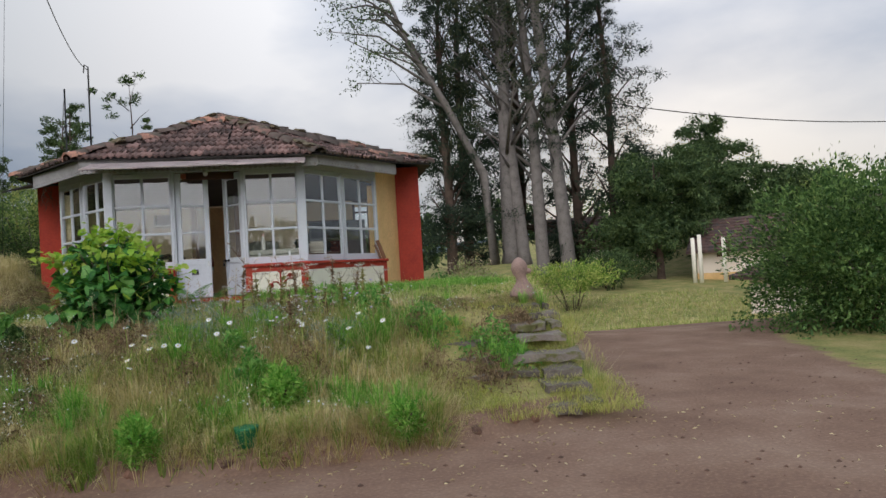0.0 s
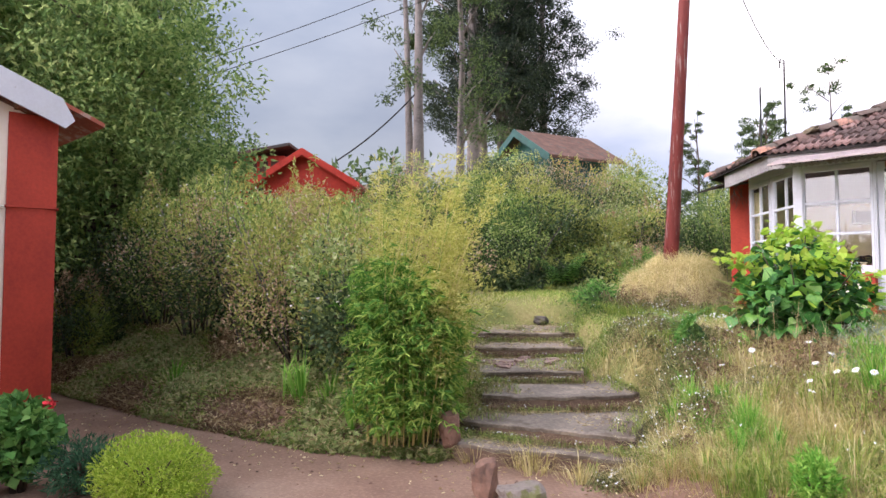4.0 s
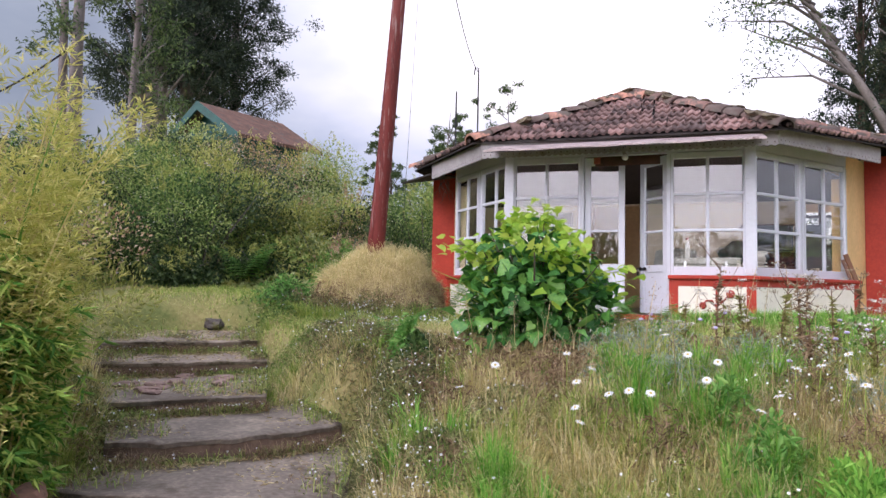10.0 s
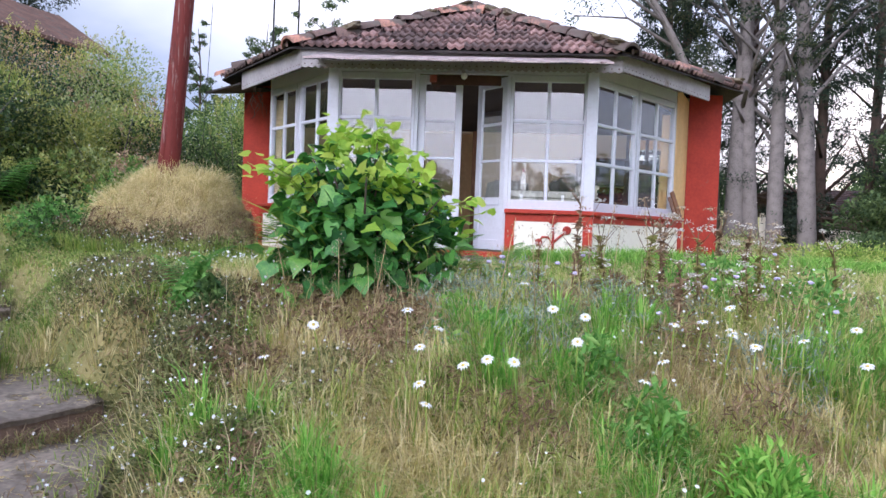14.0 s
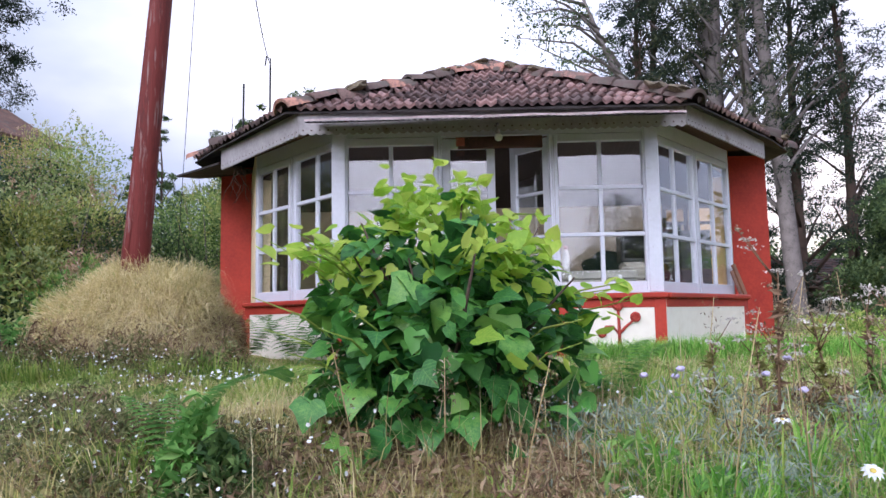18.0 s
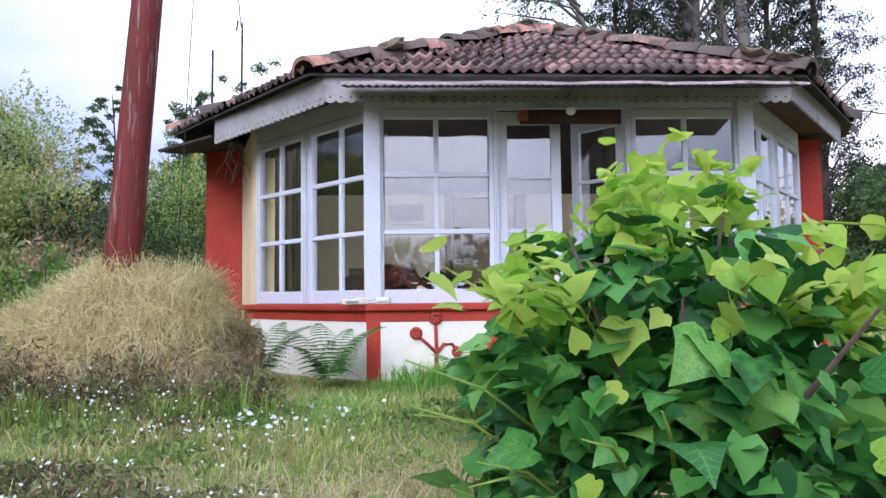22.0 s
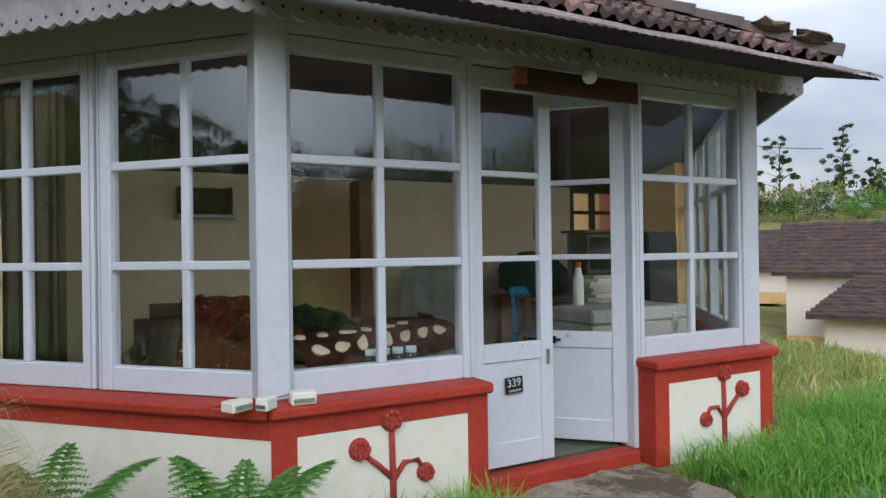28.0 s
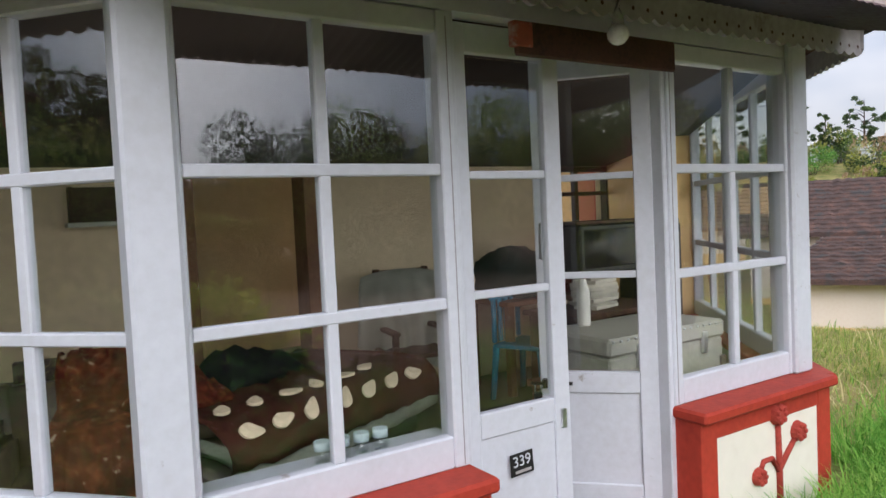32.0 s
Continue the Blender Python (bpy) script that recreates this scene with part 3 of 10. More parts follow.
def blob_points(n, centre, radii, shell=0.55, rough=0.25, freq=1.3):
    """Points in the outer part of a lumpy ellipsoid, with the outward way at each."""
    d = unit(rng.normal(0, 1, (n, 3)))
    lump = np.array([noise.noise(Vector(v) * freq * 2 + Vector(centre) * 0.7) for v in d]) if n < 60000 else rng.normal(0, 0.3, n)
    r = (1 - shell * rng.random(n) ** 1.6) * (1 + rough * 2 * lump)
    return np.asarray(centre) + d * r[:, None] * np.asarray(radii), d


M["cream_warm"] = material("warm_cream_plaster", (0.84, 0.74, 0.64), 0.9, (0.80, 0.69, 0.58), 0.6, 14, 0.04, light=(0.86, 0.77, 0.68), stain=(0.66, 0.54, 0.40), stain_scale=0.9, stain_at=0.74)
M["rust_roof"] = material("rusty_red_sheet", (0.32, 0.085, 0.05), 0.6, (0.20, 0.06, 0.04), 2.5, 25, 0.15, stain=(0.40, 0.27, 0.23), stain_scale=5, stain_at=0.52)
M["brick"] = material("brick_red_sill", (0.34, 0.13, 0.09), 0.85, (0.24, 0.09, 0.06), 4, 30, 0.25)
M["tile_far"] = material("weathered_tile", (0.095, 0.062, 0.056), 0.9, (0.045, 0.035, 0.034), 3, 26, 0.5, light=(0.20, 0.11, 0.085), stain=(0.07, 0.066, 0.066), stain_scale=2.2, stain_at=0.54)
M["rust_tile"] = material("rusty_clay_tile", (0.135, 0.075, 0.055), 0.9, (0.07, 0.045, 0.038), 4, 26, 0.35, light=(0.21, 0.115, 0.085), stain=(0.11, 0.09, 0.075), stain_scale=3, stain_at=0.56)
M["green_wall"] = material("green_boarding", (0.03, 0.11, 0.10), 0.7, bump=0.1)
M["red_bright"] = material("bright_red_boarding", (0.44, 0.035, 0.02), 0.65, bump=0.1)
M["red_roof"] = material("red_sheet_roof", (0.30, 0.04, 0.03), 0.6, bump=0.1)
M["far_wall"] = material("pale_concrete", (0.58, 0.60, 0.66), 0.9, bump=0.05)
M["dark_pane"] = material("dark_pane", (0.06, 0.07, 0.09), 0.3, bump=0.0)
M["stone_pink"] = material("pink_grey_stone", (0.32, 0.22, 0.19), 0.9, (0.20, 0.14, 0.12), 6, 40, 0.4)
M["stone_red"] = material("red_earth_stone", (0.22, 0.125, 0.09), 0.95, (0.11, 0.07, 0.055), 5, 30, 0.5, per_object=0.3)

M["blue_plastic"] = material("blue_plastic", (0.05, 0.30, 0.50), 0.4, bump=0.0, spec=0.5)
M["cloth_grey"] = material("pale_cloth", (0.54, 0.54, 0.47), 0.95, (0.38, 0.38, 0.33), 8, 90, 0.3)
M["flask_white"] = material("white_enamel", (0.72, 0.70, 0.66), 0.4, (0.60, 0.58, 0.54), 6, 60, 0.05)
M["cloth_green"] = material("dark_green_cloth", (0.03, 0.055, 0.045), 0.95, (0.015, 0.03, 0.025), 6, 60, 0.3)
M["black_cloth"] = material("black_cloth", (0.018, 0.016, 0.018), 0.95, (0.008, 0.008, 0.009), 6, 60, 0.3)
M["blanket"] = material("brown_blanket", (0.10, 0.026, 0.018), 0.98, (0.035, 0.012, 0.010), 9, 120, 0.4)
M["blanket_cream"] = material("cream_blanket_motif", (0.68, 0.56, 0.40), 0.98, bump=0.2)
M["blanket_red"] = material("patterned_red_blanket", (0.13, 0.022, 0.012), 0.98, (0.012, 0.006, 0.006), 9, 26, 0.4, light=(0.42, 0.12, 0.045), stain=(0.55, 0.44, 0.32), stain_scale=13, stain_at=0.60)
M["mattress"] = material("pale_green_sheet", (0.46, 0.50, 0.40), 0.95, bump=0.2)
M["leather"] = material("dark_brown_vinyl", (0.045, 0.03, 0.025), 0.4, bump=0.1, spec=0.5)
M["tin"] = material("grey_white_tin", (0.36, 0.35, 0.31), 0.4, (0.25, 0.245, 0.22), 4, 40, 0.1, stain=(0.25, 0.2, 0.15), stain_scale=6, stain_at=0.64)
M["black"] = material("black_plastic", (0.012, 0.012, 0.014), 0.35, bump=0.0, spec=0.5)
M["steel"] = material("brushed_steel", (0.62, 0.62, 0.64), 0.3, metal=0.9, bump=0.02)
M["paper"] = material("book_paper", (0.62, 0.58, 0.50), 0.9, per_object=0.4)
M["jar"] = material("pale_blue_plastic_cap", (0.66, 0.78, 0.82), 0.5, bump=0.0)
M["sign_green"] = material("green_card", (0.08, 0.34, 0.22), 0.7, bump=0.0)
M["pot_green"] = material("dark_green_plastic", (0.02, 0.17, 0.07), 0.5, bump=0.05)
M["bulb"] = material("white_bulb", (0.82, 0.82, 0.80), 0.25, bump=0.0, spec=0.5)
M["relief"] = material("red_cement_relief", (0.36, 0.05, 0.035), 0.8, (0.22, 0.03, 0.02), 12, 60, 0.5)
M["curtain"] = material("striped_curtain", (0.24, 0.20, 0.145), 0.95, (0.15, 0.125, 0.09), 4, 60, 0.2)
M["lime"] = leafmat("lime_leaf", (0.38, 0.52, 0.06), (0.24, 0.38, 0.04), (0.55, 0.66, 0.12), 0.4)
M["geranium"] = leafmat("geranium_leaf", (0.12, 0.30, 0.07), (0.06, 0.17, 0.04), (0.24, 0.44, 0.12), 0.3)
M["herb"] = leafmat("dark_herb_leaf", (0.045, 0.13, 0.065), (0.02, 0.07, 0.035), (0.08, 0.20, 0.10), 0.25)
M["straw_mat"] = material("matted_straw", (0.48, 0.38, 0.20), 0.95, (0.27, 0.20, 0.10), 9, 70, 0.8, stretch=(1.0, 1.0, 0.35))
# wooded hills tinted blue-grey: distance haze put into the base colour
M["hill"] = material("hazy_hill", (0.15, 0.20, 0.25), 1.0, (0.16, 0.20, 0.25), 0.01, 0.2, 0.0)


def heart_leaves(name, centres, aim, size, spread=0.5):
    """Broad heart-shaped leaves joined in one mesh, folded along the midrib and drooping."""
    n = len(centres)
    d = unit(aim + rng.normal(0, spread, (n, 3)))
    side = unit(np.cross(d, rng.normal(0, 0.35, (n, 3)) + [0, 0, 1.0]))
    up = np.cross(side, d)
    s = (size * rng.uniform(0.6, 1.3, n))[:, None]
    outline = ((0, 0.06, 0.0), (0.30, -0.07, 0.10), (0.50, 0.22, 0.13), (0.42, 0.55, 0.08), (0.20, 0.82, -0.02), (0, 1.05, -0.16))
    right = [centres + (side * x + d * (y - 0.4) + up * z) * s for x, y, z in outline]
    left = [centres + (-side * x + d * (y - 0.4) + up * z) * s for x, y, z in outline[1:5]]
    mid = centres + d * 0.1 * s
    verts = np.stack(right + left + [mid], 1).reshape(-1, 3)
    k = np.arange(n)[:, None] * 11
    fan = [(0, 1), (1, 2), (2, 3), (3, 4), (4, 5), (5, 9), (9, 8), (8, 7), (7, 6), (6, 0)]
    faces = np.concatenate([k + [10, a, b] for a, b in fan], 1).reshape(-1, 3)
    return polys(name, verts, faces, 3)


def clumped(n, lumps_, centre, radii, share=0.42, low=-0.45):
    """Points in many overlapping round clumps spread over an ellipsoid, with the clump of each."""
    d = unit(rng.normal(0, 1, (lumps_ * 3, 3)))
    d = d[d[:, 2] > low][:lumps_]
    m = len(d)
    cs = d * rng.uniform(0.45, 0.82, (m, 1)) * np.asarray(radii)
    sz = rng.uniform(0.65, 1.25, m) * share
    which = rng.choice(m, n, p=sz ** 2 / (sz ** 2).sum())
    q = unit(rng.normal(0, 1, (n, 3)) + [0, 0, 0.15])
    rr_ = (1 - 0.55 * rng.random(n) ** 1.5)[:, None]
    p = cs[which] + q * rr_ * sz[which][:, None] * np.asarray(radii)
    return p + np.asarray(centre), q, which


# ---- ground ----
def smooth(a, b, v):
    k = np.clip((v - a) / (b - a), 0, 1)
    return k * k * (3 - 2 * k)


def bank_line(x):
    """Where the road's edge meets the bank, as y over x."""
    return np.interp(x, [-40, -12.6, -8.2, -5.5, -4.5, -2.6, -1.7, 0.3, 1.3, 3.1], [4.3, 4.45, 4.6, 4.95, 5.45, 5.85, 5.75, 5.95, 6.05, 6.9])


def lumps(x, y, s, seed):
    return np.array([noise.noise(Vector((a * s, b * s, seed))) for a, b in zip(np.ravel(x), np.ravel(y))]).reshape(np.shape(x))


# treads of the garden steps: front left, front right, back right, back left; height in front and behind; bow of the nose
TREADS = [
    ((-4.50, 5.58), (-2.72, 6.19), (-2.80, 6.75), (-4.60, 6.25), 0.17, 0.18, 0.03),
    ((-4.55, 6.00), (-2.86, 6.45), (-3.48, 8.00), (-4.80, 6.75), 0.30, 0.33, 0.06),
    ((-4.68, 6.50), (-3.56, 7.80), (-4.25, 8.35), (-5.40, 7.30), 0.47, 0.50, 0.17),
    ((-5.40, 7.12), (-4.42, 8.04), (-5.20, 9.25), (-6.50, 8.15), 0.61, 0.65, 0.08),
    ((-6.50, 8.02), (-5.18, 9.20), (-5.70, 9.95), (-7.05, 8.90), 0.78, 0.81, 0.06),
    ((-7.05, 8.75), (-5.72, 9.82), (-6.35, 10.70), (-7.70, 9.75), 0.92, 0.98, 0.05),
]


def inside(x, y, quad):
    """How far inside a convex outline a place lies (negative outside)."""
    d = np.full(np.shape(x), 1e9)
    for (xa, ya), (xb, yb) in zip(quad, quad[1:] + quad[:1]):
        ln = math.hypot(xb - xa, yb - ya)
        d = np.minimum(d, ((xb - xa) * (y - ya) - (yb - ya) * (x - xa)) / ln)
    return d


# bare earth before the lowest step
FOOT = ((-4.75, 4.90), (-2.45, 5.25), (-2.60, 6.16), (-4.52, 5.58))


def terrain(x, y, fine=True):
    """Height of the ground: road, bank, terrace before the house, and the hill behind it."""
    x, y = np.asarray(x, float), np.asarray(y, float)
    into = y - bank_line(x)
    right = (3.15 + (y - 6.9) * 0.27 - x) * 0.95
    s = np.minimum(into, right)
    terrace = 1.02 + 0.16 * smooth(8.5, 12, y) + 0.30 * smooth(-5.0, -7.5, x) * smooth(8, 11, y)
    front = 0.17 * smooth(0, 0.12, s) + 0.83 * smooth(0.0, 2.9, into)
    left_bank = 0.35 * smooth(0, 0.3, s) + 0.65 * smooth(0.2, 2.2, s)
    k = smooth(-4.3, -5.2, x)
    h = terrace * np.where(s > 0, front * (1 - k) + left_bank * k, 0)
    side = np.where(right < into, smooth(0.0, 0.75, right), 1.0)
    h = np.where(s > 0, np.maximum(h * side, 0), h)
    # the way up the worn steps: lower than the bank beside it
    axis_x = np.interp(y, [5.2, 6.0, 7.0, 8.0, 9.0, 9.9], [-3.4, -3.5, -3.95, -4.85, -5.65, -6.2])
    way = np.interp(y, [5.7, 6.3, 6.7, 7.4, 8.0, 8.8, 9.4, 9.9, 10.6], [0.0, 0.05, 0.18, 0.33, 0.46, 0.57, 0.72, 0.98, 1.10])
    near = smooth(1.35, 0.75, np.abs(x - axis_x)) * smooth(11.0, 10.0, y) * smooth(5.2, 5.5, y)
    h = h * (1 - near) + way * near
    for *quad, za, zb, bow in TREADS:
        k = smooth(-0.16, 0.02, inside(x, y, quad))
        h = h * (1 - k) + np.minimum(h, za - 0.10) * k
    h = h * (1 - smooth(-0.10, 0.08, inside(x, y, FOOT)))
    # hill to the left and behind, and gentle rise of the road
    h = h + 3.2 * smooth(9.5, 24, y) * smooth(-4.5, -15, x) + 1.0 * smooth(16, 40, y) * smooth(-8, -30, x)
    h = h - 0.9 * smooth(13, 24, y) * smooth(2.5, 7, x) * smooth(60, 30, np.abs(x))
    h = h + 1.3 * smooth(20, 38, y) * smooth(3, 9, x)
    h = h + 4.6 * smooth(30, 62, np.hypot(x, y - 10)) * smooth(14, 30, x) * smooth(-40, 10, y)
    if fine:
        h = h + 0.05 * lumps(x, y, 0.9, 3.0) * smooth(0.05, 0.8, s) * (1 - near) + 0.012 * lumps(x, y, 2.5, 8.0)
    return h


def spaced(fine0, fine1, step, far0, far1, grow=1.22):
    a = list(np.arange(fine0, fine1 + step / 2, step))
    d, lo, hi = step, a[0], a[-1]
    while lo > far0 or hi < far1:
        d *= grow
        if lo > far0:
            lo -= d
            a.insert(0, lo)
        if hi < far1:
            hi += d
            a.append(hi)
    return np.array(a)


gx, gy = spaced(-10, 8, 0.14, -900, 900), spaced(2, 16.5, 0.14, -700, 1200)
GX, GY = np.meshgrid(gx, gy)
GZ = terrain(GX, GY)
nx, ny = len(gx), len(gy)
idx = np.arange(nx * ny).reshape(ny, nx)
quads = np.stack([idx[:-1, :-1], idx[:-1, 1:], idx[1:, 1:], idx[1:, :-1]], -1).reshape(-1, 4)
me = polys("ground", np.stack([GX, GY, GZ], -1).reshape(-1, 3), quads, 4)
for p in me.polygons:
    p.use_smooth = True
soil = me.attributes.new("soil", "FLOAT", "POINT")
S = np.minimum(GY - bank_line(GX), (3.15 + (GY - 6.9) * 0.27 - GX))
track = smooth(0.25, -0.15, S)
grass_right = smooth(0.0, 1.2, (GX - 5.6) - (GY - 6.3) * 0.34) * smooth(1.0, 2.5, GY)
grass_right *= smooth(12.2, 10.6, GY - (GX - 7.0) * 0.35)
far_grass = smooth(-0.7, 0.7, GY - 18.2 + (GX - 7.7) * 1.05)
track = track * (1 - 0.85 * grass_right) * (1 - far_grass)
cut = smooth(0.45, 0.05, np.abs(S - 0.06)) * smooth(7.5, 6.5, GY)
soil.data.foreach_set("value", np.maximum(track, 0.8 * cut).astype(np.float32).ravel())
tagged(put("ground", me, M["ground"]), "red earth track with a grassy bank and terrace", "ground", kind="structure")


# ---- the bungalow with a glazed bay ----
FLOOR, SILL, GL0, GL1, HEAD = 1.28, 1.82, 1.94, 3.40, 3.50
A, B = Vector((-3.38, 12.58, 0)), Vector((-0.16, 12.58, 0))
EL, ER = Vector((-4.67, 13.99, 0)), Vector((1.27, 14.27, 0))
WALL_Y, LX, RX = 15.6, -5.66, 2.30


def face_frame(p, q):
    """Local frame of a bay face: x from p to q, y inwards, z up."""
    u = (q - p).normalized()
    v = Vector((0, 0, 1)).cross(u)
    return Matrix(((u.x, v.x, 0, p.x), (u.y, v.y, 0, p.y), (0, 0, 1, 0), (0, 0, 0, 1)))


win_count = [0]


def window(m, x0, x1, cols=2, rows=3, z0=GL0, z1=GL1, mat="white", label="white-painted timber window with six panes", stile=0.062, deep=0.07, bar=0.042, base=0.12, last=None):
    """Frame, glazing bars and panes between x0 and x1 of a face (outer edges of its stiles)."""
    win_count[0] += 1
    w = thing("window_%d" % win_count[0], label, "window", kind="structure")
    w.matrix_basis = m
    a, b = x0 + stile, x1 - (last or stile)
    fr_ = part("window_frame", boxes((x0, a, 0, deep, z0 - base, z1 + 0.08), (b, x1, 0, deep, z0 - base, z1 + 0.08), (a, b, 0.004, deep - 0.004, z0 - base, z0), (a, b, 0.004, deep - 0.004, z1, z1 + 0.08), bevel=0.006), M[mat], w)
    for gx_ in (x0 + 0.022, x1 - 0.022):
        part("rebate_line", boxes((gx_ - 0.0022, gx_ + 0.0022, -0.0015, 0.004, z0 - base + 0.01, z1 + 0.06)), M["gap"], fr_)
    cw, ch = (b - a) / cols, (z1 - z0) / rows
    for i in range(1, cols):
        part("glazing_bar", boxes((a + i * cw - bar / 2, a + i * cw + bar / 2, 0.012, deep - 0.015, z0, z1), bevel=0.005), M[mat], fr_)
    for j in range(1, rows):
        part("glazing_bar", boxes((a, b, 0.009, deep - 0.018, z0 + j * ch - bar / 2, z0 + j * ch + bar / 2), bevel=0.005), M[mat], fr_)
    for i in range(cols):
        for j in range(rows):
            ob = part("pane", boxes((a + i * cw + 0.008, a + (i + 1) * cw - 0.008, 0.03, 0.034, z0 + j * ch + 0.008, z0 + (j + 1) * ch - 0.008)), M["glass"], fr_)
            ob.visible_shadow = False
    return w


mF, mL, mR = face_frame(A, B), face_frame(EL, A), face_frame(B, ER)
lenF, lenL, lenR = (B - A).length, (A - EL).length, (ER - B).length
window(mF, 0.03, 1.05)
window(mF, 2.205, 3.19)
window(mL, 0.0, lenL / 2 - 0.055, last=0.08)
window(mL, lenL / 2 - 0.035, lenL - 0.005, stile=0.08, last=0.045)
window(mR, 0.06, lenR / 2 + 0.02)
window(mR, lenR / 2 + 0.04, lenR)
posts = thing("bay_posts", "white-painted corner posts of the glazed bay", "post", kind="structure")
for c in (A, B):
    part("post", boxes((c.x - 0.075, c.x + 0.075, c.y - 0.03, c.y + 0.12, SILL, HEAD + 0.14), bevel=0.012), M["white"], posts)
for m, ln in ((mF, lenF), (mL, lenL), (mR, lenR)):
    part("head_beam", boxes((0, ln, 0.005, 0.10, HEAD - 0.015, HEAD + 0.16), m=m), M["white"], posts)


def dado(name, m, x0, x1, ends=(True, True), z0=0.75, drop=0.0):
    """Low bay wall: cream panel, red coping and red end strips."""
    w = thing(name, "low cream wall with a red-painted coping and border", "wall", kind="structure")
    w.matrix_basis = m
    part("wall_body", boxes((x0, x1, -0.12, 0.16, z0, SILL - 0.05)), M["cream"], w)
    part("coping", boxes((x0 - 0.02 * ends[0], x1 + 0.02 * ends[1], -0.17, 0.16, SILL - 0.055, SILL - drop), bevel=0.012), M["red"], w)
    part("border", boxes((x0, x1, -0.126, -0.10, SILL - 0.145, SILL - 0.056), bevel=0.004), M["red"], w)
    for on, xa, xb in ((ends[0], x0 - 0.005, x0 + 0.11), (ends[1], x1 - 0.11, x1 + 0.005)):
        if on:
            part("border", boxes((xa, xb, -0.129, 0.155, z0, SILL - 0.056), bevel=0.004), M["red"], w)
    return w


dado("wall_bay_front_1", mF, -0.045, 1.045)
dado("wall_bay_front_2", mF, 2.215, lenF + 0.045)
dado("wall_bay_left", mL, 0.0, lenL + 0.06, (True, False), drop=0.003)
dado("wall_bay_right", mR, -0.05, lenR + 0.05, (False, True), drop=0.003)

# double door: the first leaf shut, the second standing open inwards
D0, D1 = 1.06, 2.19


def door_leaf(name, m, width, label, hinge_right):
    d = thing(name, label, "door", kind="structure")
    d.matrix_basis = m
    z0, z1, p0, p1 = FLOOR + 0.02, 3.47, 1.97, 3.36
    st = 0.085
    lf_ = part("leaf_frame", boxes((0, st, 0, 0.045, z0, z1), (width - st, width, 0, 0.045, z0, z1), (st, width - st, 0.002, 0.043, z0, z0 + 0.13), (st, width - st, 0.002, 0.043, p0 - 0.10, p0), (st, width - st, 0.002, 0.043, p1, z1), bevel=0.004), M["white"], d)
    part("door_panel", boxes((st - 0.01, width - st + 0.01, 0.012, 0.03, z0 + 0.11, p0 - 0.08), bevel=0.003), M["white"], d)
    ch = (p1 - p0) / 3
    for j in (1, 2):
        part("glazing_bar", boxes((st, width - st, 0.006, 0.04, p0 + j * ch - 0.016, p0 + j * ch + 0.016), bevel=0.004), M["white"], lf_)
    for j in range(3):
        ob = part("pane", boxes((st + 0.003, width - st - 0.003, 0.02, 0.024, p0 + j * ch + 0.014, p0 + (j + 1) * ch - 0.014)), M["glass"], lf_)
        ob.visible_shadow = False
    return d


wl = (D1 - D0) / 2 - 0.015
door1 = door_leaf("door_1", mF @ pose(D0 + 0.012, 0.07, 0), wl, "white half-glazed door leaf, shut, with a number plate", False)
door2 = door_leaf("door_2", mF @ pose(D1 - 0.012, 0.07, 0, 0, 0, 180 - 47) @ pose(0, -0.045, 0), wl, "white half-glazed door leaf standing open inwards", True)
jamb = thing("door_frame", "white-painted door frame with a red threshold", "door frame", kind="structure")
jamb.matrix_basis = mF
part("jamb", boxes((D0 - 0.05, D0 + 0.01, 0.01, 0.13, FLOOR, HEAD), bevel=0.005), M["white"], jamb)
part("jamb", boxes((D1 - 0.01, D1 + 0.05, 0.01, 0.13, FLOOR, HEAD), bevel=0.005), M["white"], jamb)
part("threshold", boxes((D0, D1, -0.03, 0.10, 1.12, FLOOR), bevel=0.01), M["red"], jamb, "red-painted threshold")

# main walls
def wall(name, x0, x1, y0, y1, z0, z1, mat, label):
    ob = part(name, boxes((x0, x1, y0, y1, z0, z1)), M[mat])
    return tagged(ob, label, "wall", kind="structure")


BACK_Y = 18.6
TOP = 3.86
# short yellow walls between the bay and the corners
for nm, p, q in (("wall_return_left", Vector((LX + 0.45, WALL_Y, 0)), EL), ("wall_return_right", ER, Vector((RX - 0.52, WALL_Y, 0)))):
    mm = face_frame(p, q)
    ob = part(nm, boxes((0.0, (q - p).length, 0.0, 0.2, 0.9, TOP - 0.12), m=mm), M["yellow" if nm.endswith("right") else "yellow_pale"])
    tagged(ob, "yellow plastered wall beside the glazed bay", "wall", kind="structure")
for nm, x0, x1 in (("wall_corner_left", LX, LX + 0.45), ("wall_corner_right", RX - 0.52, RX)):
    wall(nm, x0, x1, WALL_Y - 0.02, WALL_Y + 0.4, 0.6, TOP, "red", "red-painted corner pier of the bungalow")
wall("wall_west", LX + 0.01, LX + 0.21, WALL_Y + 0.4, BACK_Y, 0.6, TOP, "yellow", "yellow plastered side wall")
wall("wall_east", RX - 0.21, RX - 0.01, WALL_Y + 0.4, BACK_Y, 0.4, TOP, "yellow", "yellow plastered side wall")
# back wall of the rear room, with an invented opening to let light in
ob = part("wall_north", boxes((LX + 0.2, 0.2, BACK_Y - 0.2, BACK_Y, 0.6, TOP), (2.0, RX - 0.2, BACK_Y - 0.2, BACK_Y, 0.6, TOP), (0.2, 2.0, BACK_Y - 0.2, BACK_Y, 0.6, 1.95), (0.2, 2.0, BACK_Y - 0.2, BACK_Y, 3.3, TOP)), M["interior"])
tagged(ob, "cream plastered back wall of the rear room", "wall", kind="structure")
